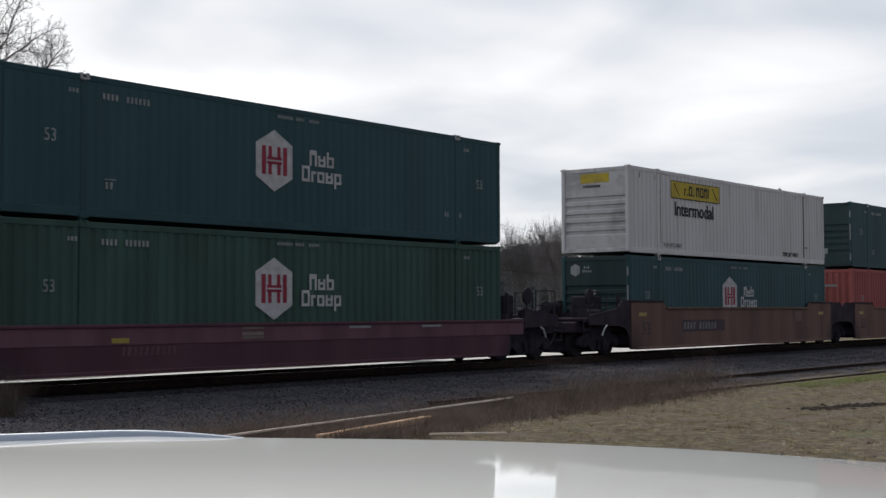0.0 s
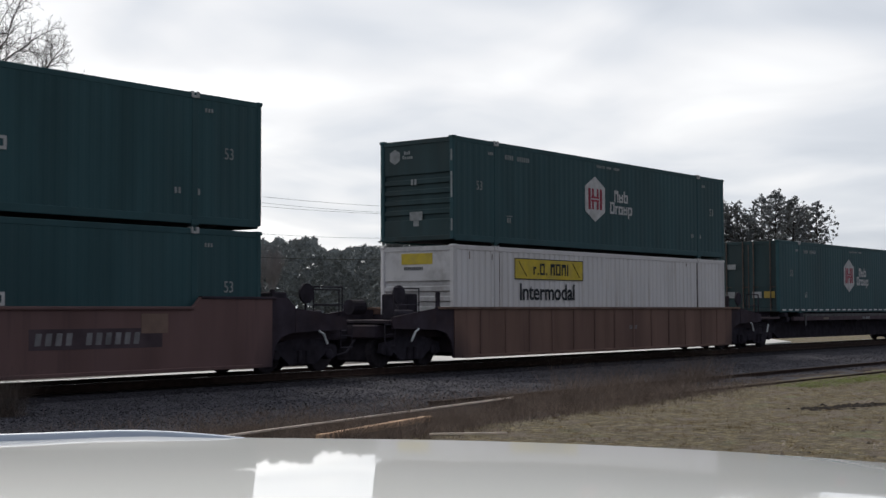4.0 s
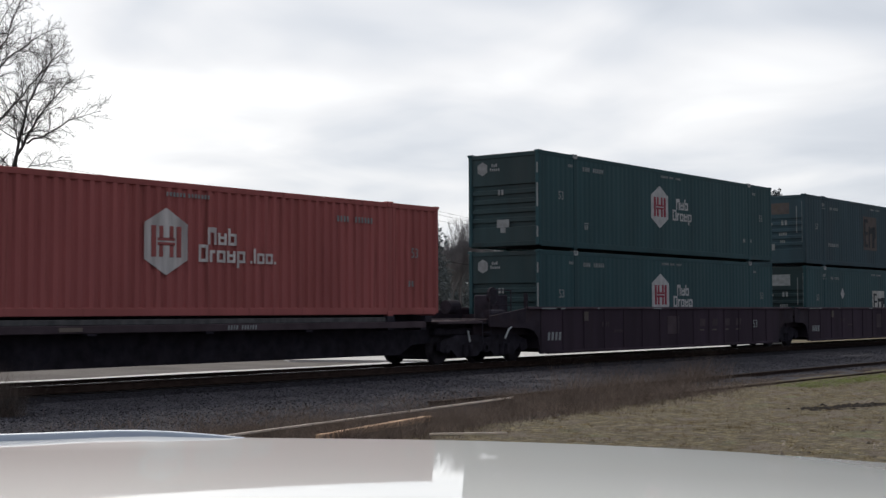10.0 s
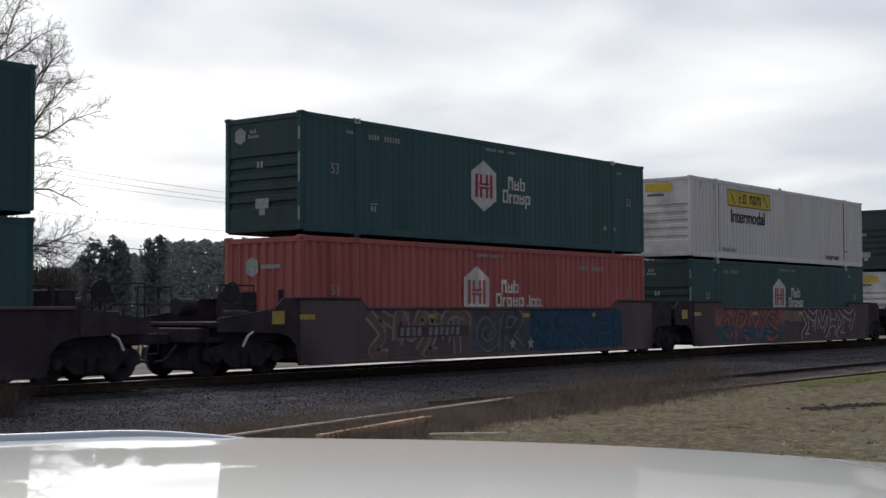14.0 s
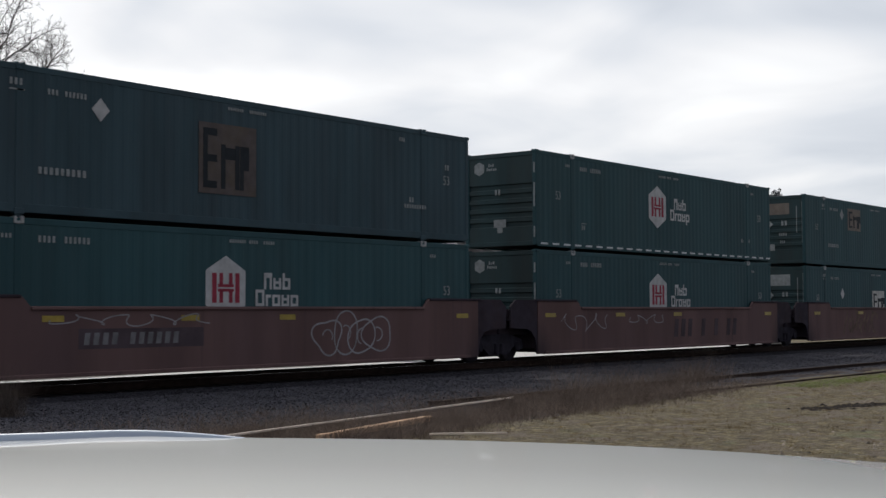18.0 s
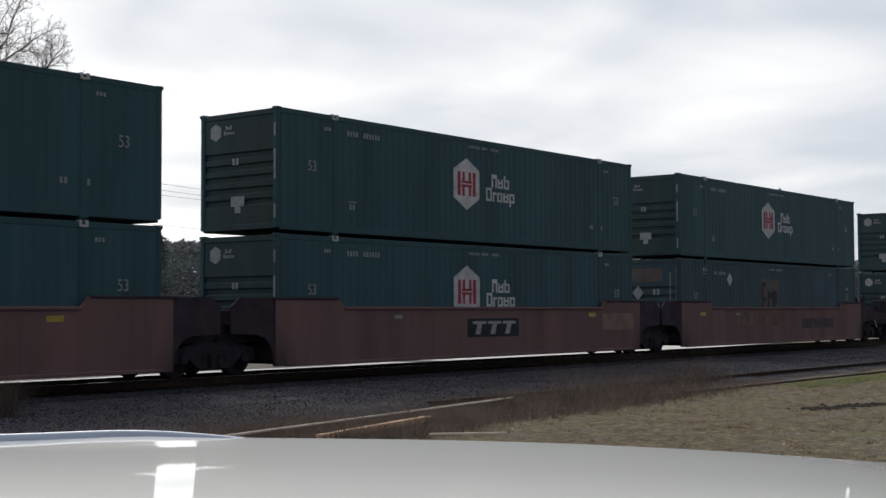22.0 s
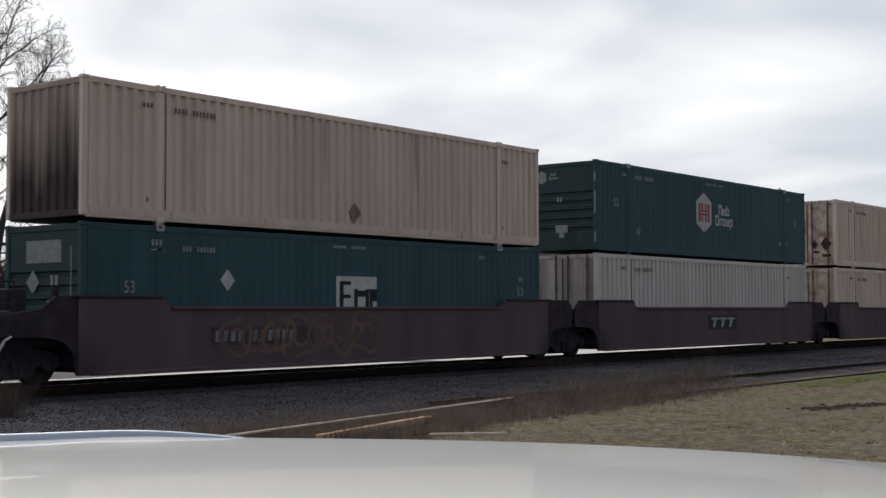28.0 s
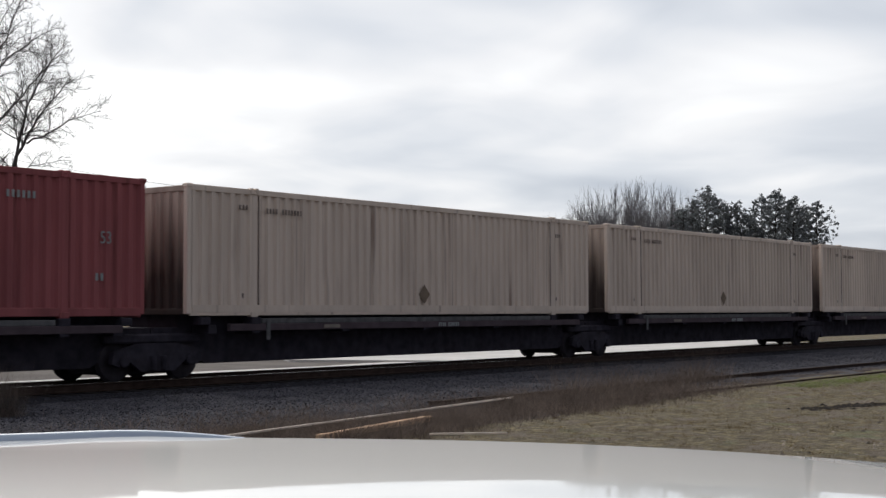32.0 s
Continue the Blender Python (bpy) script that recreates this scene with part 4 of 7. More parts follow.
STYLES = {  # body, end, depth and pitch of the folds, kind of front end, label
    "hex": ("green", "green_end", 0.006, 0.27, "ribs", "dark green intermodal container with white and red hexagon emblem"),
    "hexdash": ("green", "green_end", 0.006, 0.27, "ribs", "dark green intermodal container with a dashed white reflective stripe"),
    "hexdoor": ("green", "green_end", 0.006, 0.27, "door", "dark green container with barred doors and dashed reflective stripe"),
    "hexoldgreen": ("oldgreen", "oldgreen", 0.028, 0.27, "ribs", "faded mid-green corrugated container with white hexagon emblem"),
    "square": ("green", "green_end", 0.006, 0.27, "square", "dark green container with a pale square emblem panel"),
    "squaregold": ("green", "green_end", 0.006, 0.27, "square", "dark green container with a gold square emblem panel"),
    "squareold": ("grime_green", "grime_green", 0.009, 0.27, "square", "grimy green container with a faded tan emblem panel"),
    "squareaged": ("grime_green", "grime_green", 0.009, 0.27, "square", "grimy green container with a worn-off emblem panel"),
    "yellowpanel": ("white", "white_end", 0.022, 0.27, "ribs", "white intermodal container with a yellow panel and dark lettering"),
    "tan": ("tan", "tan_end", 0.052, 0.285, "folds", "tan corrugated container with soot-stained end"),
    "tandoor": ("tan", "tan_door", 0.052, 0.285, "door", "tan corrugated container with rust-stained barred doors"),
    "white": ("cream", "cream_end", 0.052, 0.285, "door", "off-white corrugated container with barred doors"),
    "red": ("red", "red", 0.046, 0.285, "folds", "dull red corrugated container with faded white hexagon emblem"),
    "redorange": ("redorange", "redorange", 0.046, 0.285, "folds", "orange-red corrugated container with faded white hexagon emblem"),
}
protos = {}


def container(style):
    """One 53-foot container, built once for each style; its near lower front corner at the origin."""
    body, endm, depth, pitch, front, label = STYLES[style]
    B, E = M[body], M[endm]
    c = root("container", label, "container", "containers on the train")
    base = "hex" if style == "hexdoor" else style
    # frame
    part("bottom_rail", cached("bottom_rail:n", lambda: Geo().chamfer(0.1, LEN - 0.1, 0.0, 0.07, 0.035, 0.21, 0.012), B), None, c)
    part("bottom_rail", cached("bottom_rail:f", lambda: Geo().chamfer(0.1, LEN - 0.1, WID - 0.07, WID, 0.035, 0.21, 0.012), B), None, c)
    part("top_rail", cached("top_rail:n", lambda: Geo().chamfer(0.1, LEN - 0.1, 0.0, 0.08, 2.74, 2.872, 0.012), B), None, c)
    part("top_rail", cached("top_rail:f", lambda: Geo().chamfer(0.1, LEN - 0.1, WID - 0.08, WID, 2.74, 2.872, 0.012), B), None, c)
    for key, x in (("a", 0.0), ("b", LEN - 0.14)):
        for k2, y in (("n", -0.003), ("f", WID - 0.137)):
            part("corner_post", cached("corner_post:%s%s" % (key, k2), lambda: Geo().chamfer(x, x + 0.14, y, y + 0.14, 0.07, 2.87, 0.02), B), None, c)
            part("end_casting", cached("end_casting:%s%s" % (key, k2), lambda: Geo().chamfer(x - 0.012, x + 0.165, y - 0.012, y + 0.165, 2.80, 2.885, 0.015), B), None, c)
    for key, x in (("a", POST - 0.09), ("b", LEN - POST - 0.09)):
        for k2, y in (("n", -0.005), ("f", WID - 0.113)):
            part("lifting_post", cached("lifting_post:%s%s" % (key, k2), lambda: Geo().chamfer(x, x + 0.18, y, y + 0.118, 0.02, 2.80, 0.015), B), None, c)
            cm = M["casting"] if body == "green" else B
            part("casting", cached("casting:%s%st" % (key, k2), lambda: Geo().chamfer(x - 0.02, x + 0.04, y - 0.02, y + 0.14, 2.76, 2.9, 0.01).chamfer(x + 0.12, x + 0.2, y - 0.02, y + 0.14, 2.76, 2.9, 0.01).chamfer(x + 0.03, x + 0.13, y - 0.02, y + 0.14, 2.75, 2.81, 0.01), cm), None, c, "pale steel lifting casting" if cm is M["casting"] else "")
            part("casting", cached("casting:%s%sb" % (key, k2), lambda: Geo().chamfer(x - 0.02, x + 0.2, y - 0.012, y + 0.14, 0.0, 0.12, 0.01).chamfer(x + 0.02, x + 0.16, y + 0.02, y + 0.11, -0.05, 0.004, 0.008), B), None, c)
    # walls, roof, floor
    for k2, y, face in (("n", 0.004, -1), ("f", WID - 0.004, 1)):
        part("side_panel", cached("side_panel:%s%g" % (k2, depth), lambda: corrugated(0.14, LEN - 0.14, 0.2, 2.75, y, depth, pitch, face), B), None, c)
    part("roof", cached("roof:", lambda: Geo().box(0.05, LEN - 0.05, 0.06, WID - 0.06, 2.79, 2.82), B), None, c)
    part("floor", cached("floor:", lambda: Geo().box(0.05, LEN - 0.05, 0.06, WID - 0.06, 0.09, 0.16), M["under"]), None, c)
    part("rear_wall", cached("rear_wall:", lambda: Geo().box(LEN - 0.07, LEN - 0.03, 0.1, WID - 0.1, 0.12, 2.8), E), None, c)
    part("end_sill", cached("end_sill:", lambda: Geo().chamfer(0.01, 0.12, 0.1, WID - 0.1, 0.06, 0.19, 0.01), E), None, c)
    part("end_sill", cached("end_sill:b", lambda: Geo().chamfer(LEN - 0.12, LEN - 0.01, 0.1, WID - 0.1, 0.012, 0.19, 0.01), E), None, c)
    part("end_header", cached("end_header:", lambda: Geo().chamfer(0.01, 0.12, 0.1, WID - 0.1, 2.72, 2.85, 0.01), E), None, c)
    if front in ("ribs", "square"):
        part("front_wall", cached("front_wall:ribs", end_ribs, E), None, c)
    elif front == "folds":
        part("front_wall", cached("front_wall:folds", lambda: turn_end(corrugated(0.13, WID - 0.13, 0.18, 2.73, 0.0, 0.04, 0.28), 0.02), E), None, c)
    else:
        for left in (True, False):
            d = part("door", cached("door:%d" % left, lambda: door_leaf(left), E), None, c, "barred container door")
            for xr in ((0.36, 1.07) if left else (WID - 1.07, WID - 0.36)):
                part("lock_rod", cached("lock_rod:%g" % xr, lambda: door_rod(xr), M["rod"]), None, d, "dark steel lock rod")
            if left:
                part("door_seal", cached("door_seal:", lambda: turn_end(Geo().box(WID / 2 - 0.02, WID / 2 + 0.02, -0.02, 0.04, 0.2, 2.72), 0.03), M["rod"]), None, d, "dark rubber seal")
    # markings
    y = 0.0
    if base.startswith("hex") or base.startswith("red"):
        old = base.startswith("red")
        cx = 7.25 if not old else 6.9
        cz, w, h = (1.6, 1.17, 1.42)
        em = part("emblem", cached("emblem:%g" % cx, lambda: hexagon(cx, cz, w, h, y), M["logo_faded"] if old else M["logo_white"]), None, c, "white hexagon emblem")
        for q, g in enumerate(emblem_bars(cx, cz, w, h, y)):
            part("emblem_stroke", cached("emblem_stroke:%g:%d" % (cx, q), lambda: g, M["logo_red"] if not old else B), None, em)
        for q, g in enumerate(word_pair(cx + 0.9, 1.2, 0.375, y, old)):
            part("sign_shape", cached("sign_shape:%d:%d" % (old, q), lambda: g, M["logo_white"] if not old else M["logo_faded"]), None, c, "white sign shape")
    if base.startswith("square"):
        gold = {"square": "logo_pale", "squaregold": "logo_tan", "squareold": "logo_old", "squareaged": "logo_old"}[base]
        x0 = {"square": 7.4, "squaregold": 4.6, "squareold": 6.45, "squareaged": 6.43}[base]
        z0 = {"square": 0.95, "squaregold": 1.6, "squareold": 0.72, "squareaged": 0.8}[base]
        w, h = {"square": (1.48, 0.98), "squaregold": (1.48, 0.95), "squareold": (1.7, 1.55), "squareaged": (1.62, 1.5)}[base]
        em = part("emblem", cached("emblem:" + base, lambda: Geo().box(x0, x0 + w, y - 0.006, y, z0, z0 + h), M[gold]), None, c, "square emblem panel")

        a, b, t, q = x0 + 0.12, z0 + 0.12, y - 0.012, y - 0.0065
        hh = h - 0.24
        bars = [(a, a + 0.13, b, b + hh)] + [(a + 0.132, a + 0.4, b + hh * k, b + hh * (k + 0.12)) for k in (0.0, 0.44, 0.88)]
        bars += [(a + k, a + k + 0.13, b, b + hh * 0.75) for k in (0.52, 0.94)]
        bars += [(a + 0.652, a + 0.938, b + hh * 0.5, b + hh * 0.7), (a + 1.09, a + 1.2, b, b + hh * 0.75), (a + 1.202, a + 1.36, b + hh * 0.34, b + hh * 0.75)]
        for k, (b0, b1, b2, b3) in enumerate(bars):
            part("emblem_stroke", cached("emblem_stroke:%s%d" % (base, k), lambda: Geo().box(b0, b1, t, q, b2, b3), M["ink"]), None, em)
        dx, dz = {"square": (3.88, 1.77), "squaregold": (3.93, 2.23), "squareold": (3.85, 2.2), "squareaged": (10.19, 2.15)}[base]
        part("diamond_placard", cached("diamond_placard:%g" % dx, lambda: Geo().prism([(dx, dz - 0.24), (dx + 0.22, dz), (dx, dz + 0.24), (dx - 0.22, dz)], y - 0.006, y), M["mark" if base == "squaregold" else "logo_white"]), None, c, "white diamond placard")
    if style == "yellowpanel":
        pn = part("emblem_panel", cached("emblem_panel:yellowpanel", lambda: Geo().box(2.85, 6.5, y - 0.006, y, 1.98, 2.59), M["logo_yellow"]), None, c, "yellow emblem panel")
        for q, (x0, x1, z0, z1) in enumerate(((2.85, 6.5, 1.98, 2.005), (2.85, 6.5, 2.565, 2.59), (2.85, 2.875, 2.01, 2.56), (6.475, 6.5, 2.01, 2.56))):
            part("border", cached("border:%d" % q, lambda: Geo().box(x0, x1, y - 0.01, y - 0.0065, z0, z1), M["ink"]), None, pn)

        for q, (row_x, kinds) in enumerate(((3.8, ("hook", "dot", "claw", "dot")), (4.7, ("gate", "claw", "gate", "stem")))):
            for p, kd in enumerate(kinds):
                g = Geo()
                step = glyph(g, row_x, y - 0.0065, 2.12, 0.34, kd)
                part("sign_shape", cached("sign_shape:yellow:%d%d" % (q, p), lambda: g, M["ink"]), None, pn, "dark sign shape")
                row_x += step + 0.068
        for q, (xa, xb) in enumerate(((5.9, 6.3), (3.05, 3.45))):
            part("slash", cached("slash:%d" % q, lambda: Geo().tube((xa, y - 0.009, 2.5), (xb, y - 0.009, 2.08), 0.012, sides=4), M["ink"]), None, pn, "dark slanted stroke")
        o = part("lettering", text_geo("Intermodal", M["ink"], 0.47, bold=0.011), None, c, "dark lettering reading Intermodal")
        o.location, o.scale = (3.07, y - 0.004, 1.4), (1.0, 1, 1)
        o = part("lettering", text_geo("TOP LIFT ONLY", M["mark"], 0.13, bold=0.004), None, c)
        o.location = (2.3, y - 0.004, 0.3)
        o = part("lettering", text_geo("TOP LIFT ONLY", M["ink"], 0.15, bold=0.006), None, c)
        o.location = (LEN - 4.2, y - 0.004, 0.27)
    if style in ("yellowpanel", "white"):
        for xs in (POST + 0.13, LEN - POST - 0.15):
            part("seam", cached("seam:%g" % xs, lambda: Geo().box(xs, xs + 0.016, y - 0.004, y + 0.02, 0.27, 2.74), M["rod"]), None, c, "dark stained seam")
    if style == "tan" or style == "tandoor":
        part("diamond_placard", cached("diamond_placard:tan", lambda: Geo().prism([(8.07, 0.31), (8.3, 0.56), (8.07, 0.81), (7.84, 0.56)], y - 0.006, y), mat("brown_placard", (0.2, 0.15, 0.11), 0.7)), None, c, "brown diamond placard")
        for xs in (POST + 0.13, LEN - POST - 0.15):
            part("seam", cached("seam:tan%g" % xs, lambda: Geo().box(xs, xs + 0.016, y - 0.004, y + 0.02, 0.27, 2.74), M["faded_ink"]), None, c, "dark stained seam")
        part("plinth_stripe", cached("plinth_stripe:", lambda: Geo().box(0.15, LEN - 0.15, y - 0.012, y - 0.001, 0.1, 0.27), B), None, c)
    part("stencil", cached("stencil:" + style, lambda: side_marks(base, y), M["faded_ink"] if style in ("yellowpanel", "tan", "tandoor", "white") else M["mark"]), None, c, "rows of small stencil marks", "stuff")
    if style != "yellowpanel" and not style.startswith("tan") and style != "white":
        for x, z in ((1.03, 1.47), (15.0, 1.5)):
            o = part("lettering", text_geo("53", M["mark"], 0.25), None, c, "stencilled length mark")
            o.location = (x, y - 0.004, z)
            o.scale = (0.85, 1, 1)
    if style in ("hexdash", "hexdoor"):
        def dashes():
            g = Geo()
            x = 0.25
            while x < LEN - 0.4:
                g.box(x, x + 0.36, -0.006, 0.0, 0.10, 0.155)
                x += 0.62
            return g
        part("reflective_stripe", cached("reflective_stripe:", dashes, M["tape"]), None, c, "dashed white reflective stripe")
    # front end markings
    if front == "ribs" and style != "yellowpanel":
        part("end_emblem", cached("end_emblem:hex", lambda: turn_end(hexagon(0.52, 2.42, 0.36, 0.42, -0.004), 0.03), M["mark"]), None, c, "small white hexagon on the end wall")
        part("end_placard", cached("end_placard:hex", lambda: turn_end(Geo().box(1.05, 1.5, -0.008, -0.003, 0.62, 0.86).box(1.18, 1.37, -0.008, -0.003, 0.46, 0.615), 0.03), M["mark"]), None, c, "white placard on the end wall")

        def fe():
            g = Geo()
            letter_bars(g, 0.86, -0.004, 2.46, [1, 0.7, 1], 0.1)
            letter_bars(g, 0.80, -0.004, 2.34, [1, 0.7, 0.7, 0.7, 0.7], 0.1)
            letter_bars(g, 0.6, 0.046, 1.98, [1] * 14, 0.07)
            letter_bars(g, 1.1, -0.004, 1.6, [1, 1], 0.16)
            return turn_end(g, 0.03)
        for z0, z1 in ((2.2, 2.5), (1.2, 1.9), (0.3, 0.62)):
            part("post_scuff", cached("post_scuff:%g" % z0, lambda: Geo().box(-0.006, 0.0, 0.03, 0.085, z0, z1), M["mark"]), None, c, "pale worn streak on the corner post")
        part("end_marking", cached("end_marking:hex", fe, M["mark"]), None, c, "small pale marks on the end wall", "stuff")
    elif front == "ribs":
        part("end_emblem", cached("end_emblem:yellowpanel", lambda: turn_end(Geo().box(0.75, 1.85, -0.008, -0.002, 2.36, 2.66), 0.03), M["logo_yellow"]), None, c, "small yellow panel on the end wall")
        part("end_markings", cached("end_markings:yellowpanel", lambda: turn_end(letter_bars_geo(0.85, 2.2, 10, 0.09), 0.03), M["ink"]), None, c)
    elif front == "square":
        part("end_emblem", cached("end_emblem:" + style, lambda: turn_end(Geo().box(0.72, 1.9, -0.008, -0.002, 2.08, 2.54), 0.03), M[{"square": "mark", "squaregold": "logo_tan"}.get(style, "logo_old")]), None, c, "faded panel on the end wall")
        part("diamond_placard", cached("diamond_placard:end", lambda: turn_end(Geo().prism([(0.95, 1.44), (1.17, 1.69), (0.95, 1.94), (0.73, 1.69)], -0.008, -0.002), 0.03), M["mark"]), None, c)
        part("end_placard", cached("end_placard:square", lambda: turn_end(Geo().box(0.8, 1.25, -0.008, -0.002, 0.6, 0.86), 0.03), M["mark"]), None, c, "pale placard on the end wall")
        for xs, z0, z1 in ((2.2, 1.3, 2.4), (2.44, 0.9, 2.6)):
            part("end_strip", cached("end_strip:%g" % xs, lambda: turn_end(Geo().box(xs, xs + 0.03, -0.008, -0.002, z0, z1), 0.03), M["mark"]), None, c, "pale upright strip on the end wall")
        for q, (a, z, n, h) in enumerate(((1.55, 1.62, 2, 0.2), (1.45, 1.2, 4, 0.12), (1.5, 0.9, 3, 0.1))):
            part("end_marking", cached("end_marking:square%d" % q, lambda: turn_end(letter_bars_geo(a, z, n, h), 0.026), M["mark"]), None, c, "small pale marks on the end wall")
    elif front == "folds" and base.startswith("red"):
        part("end_emblem", cached("end_emblem:red", lambda: turn_end(hexagon(0.95, 2.15, 0.42, 0.5, -0.004), 0.02), M["mark"]), None, c, "faded hexagon on the end wall")
        part("end_wordmark", cached("end_wordmark:red", lambda: turn_end(Geo().box(1.25, 1.9, -0.008, -0.002, 2.1, 2.2), 0.02), M["mark"]), None, c)
        part("end_placard", cached("end_placard:red", lambda: turn_end(Geo().box(0.95, 1.45, -0.008, -0.002, 0.5, 0.75), 0.02), M["mark"]), None, c, "faded placard on the end wall")
    elif style == "tandoor":
        for q, (a, z, w, h, m, text) in enumerate(((2.12, 0.98, 0.23, 0.3, "door_rust", "dark brown diamond placard"), (1.62, 0.95, 0.12, 0.2, "door_rust", "dark brown diamond placard"), (0.22, 0.86, 0.08, 0.16, "reflector", "small orange placard"))):
            part("diamond_placard", cached("diamond_placard:door%d" % q, lambda: turn_end(Geo().prism([(a, z - h), (a + w, z), (a, z + h), (a - w, z)], -0.04, -0.013), 0.03), M[m]), None, c, text)
        for q, (a, z, w, h) in enumerate(((0.62, 0.62, 0.3, 0.12), (1.55, 0.58, 0.28, 0.1), (0.3, 2.2, 0.22, 0.16), (1.95, 0.42, 0.4, 0.12))):
            part("worn_label", cached("worn_label:door%d" % q, lambda: turn_end(Geo().box(a, a + w, -0.018, -0.013, z, z + h), 0.03), M["door_rust"]), None, c, "dark worn label on the door")
    elif style == "hexdoor":
        for xs, z0, z1 in ((0.3, 0.6, 0.85), (1.45, 0.6, 0.85), (0.35, 1.75, 1.95)):
            part("placard", cached("placard:%g" % xs, lambda: turn_end(Geo().box(xs, xs + 0.4, -0.04, -0.03, z0, z1), 0.03), M["mark"]), None, c, "pale placard on the door")
        part("yellow_placard", cached("yellow_placard:", lambda: turn_end(Geo().box(1.95, 2.4, -0.04, -0.03, 0.6, 0.86), 0.03), M["reflector"]), None, c, "yellow placard on the door")
    return c


def letter_bars_geo(x, z, n, h):
    g = Geo()
    letter_bars(g, x, -0.003, z, [1.0] * n, h)
    return g


def place_container(style):
    if style not in protos:
        protos[style] = container(style)
        return protos[style]
    return copy_thing(protos[style], Matrix())

# ---- the train: railcars ----
SIDE_NEAR, SIDE_FAR = -0.17, WID + 0.17
MARK_ROW = [1] * 4 + [0] + [1] * 6


def wall_side(raised, top=1.49):
    """Outline of a well's painted side, in the unit's own x and height over the rail."""
    a, b, up = -0.18, LEN + 0.18, (1.7 if raised else top)
    pts = [(a, 0.14), (b, 0.14), (b, up)]
    if raised:
        pts += [(LEN - 1.95, up), (LEN - 2.15, top), (2.15, top), (1.95, up)]
    return pts + [(a, up)]


def end_side(at_end, is_car, up):
    """Outline of the dark structure over the truck, past the painted side."""
    e = 0.95 if is_car else 1.52
    pts = [(-e, 0.9), (-0.75, 0.87), (-0.5, 0.8), (-0.3, 0.6), (-0.2, 0.16), (-0.185, 0.16), (-0.185, up), (0.25 - e, up), (-e, min(1.5, up))]
    return [(LEN - x, z) for x, z in pts[::-1]] if at_end else pts


def ribbon(g, pts, th, y, lo=0.22, hi=1.42):
    """A flat stroke of half-width th along (x, z) points."""
    n, last = len(g.v), len(pts) - 1
    for k, (px, pz) in enumerate(pts):
        qx, qz = pts[min(k + 1, last)]
        ox, oz = pts[max(k - 1, 0)]
        dx, dz = qx - ox, qz - oz
        ln = math.hypot(dx, dz) or 1
        nx, nz = -dz / ln * th, dx / ln * th
        g.v += [(px + nx, y, min(hi, max(lo, pz + nz))), (px - nx, y, min(hi, max(lo, pz - nz)))]
    for k in range(last):
        a = n + 2 * k
        g.f.append((a, a + 2, a + 3, a + 1))


def graffiti(car, seed, x0, x1, colour, fill=None, th=0.1, edge="paint_black", wide=0.95):
    """Sprayed bulging figures on a well's near side."""
    rng = random.Random(seed)
    y = SIDE_NEAR
    if fill:
        g = Geo()
        n = 22
        pts = [(x0 + (x1 - x0) * i / n, 0.26 + 0.1 * rng.random()) for i in range(n + 1)] + [(x1 - (x1 - x0) * i / n, 1.42 - 0.16 * rng.random()) for i in range(n + 1)]
        g.prism(pts, y - 0.004, y - 0.001)
        part("graffiti_ground", g, M[fill], car, "sprayed background of graffiti")
    strokes = []
    x = x0 + 0.2
    while x < x1 - 0.55:
        w = rng.uniform(0.75, 1.1) * wide
        lean, zb, zt = rng.uniform(-.18, .18), 0.34 + 0.1 * rng.random(), 1.28 + 0.1 * rng.random()
        kind = rng.choice(("wave", "wave", "hoop", "curl", "curl", "slash"))
        if kind == "wave":
            strokes.append([(x + w * (0.45 + 0.36 * math.sin(4.6 * t + 6.28 * lean)), zt - (zt - zb) * t) for t in np.linspace(0, 1, 14)])
        elif kind == "hoop":
            strokes.append([(x + w * 0.42 + w * 0.36 * math.cos(a + lean * 9), 0.82 + 0.42 * math.sin(a + lean * 9)) for a in np.linspace(0.5, 5.0, 16)])
        elif kind == "curl":
            strokes.append([(x + w * 0.45 + w * (0.1 + 0.055 * a) * math.cos(a + lean * 20), 0.8 + (0.1 + 0.055 * a) * math.sin(a + lean * 20)) for a in np.linspace(0.0, 6.6, 20)])
        else:
            strokes.append([(x + w * (0.15 + 0.6 * t), zb + (zt - zb) * (t if lean > 0 else 1 - t) + 0.08 * math.sin(6 * t)) for t in np.linspace(0, 1, 9)])
        x += w * rng.uniform(0.55, 0.78)
    if edge:
        g = Geo()
        for s_ in strokes:
            ribbon(g, s_, th * 1.35, y - 0.006)
        part("graffiti_outline", g, M[edge], car, "dark sprayed outlines")
    g = Geo()
    for s_ in strokes:
        ribbon(g, s_, th, y - 0.009)
    part("graffiti", g, M[colour], car, "bulging sprayed graffiti figures")


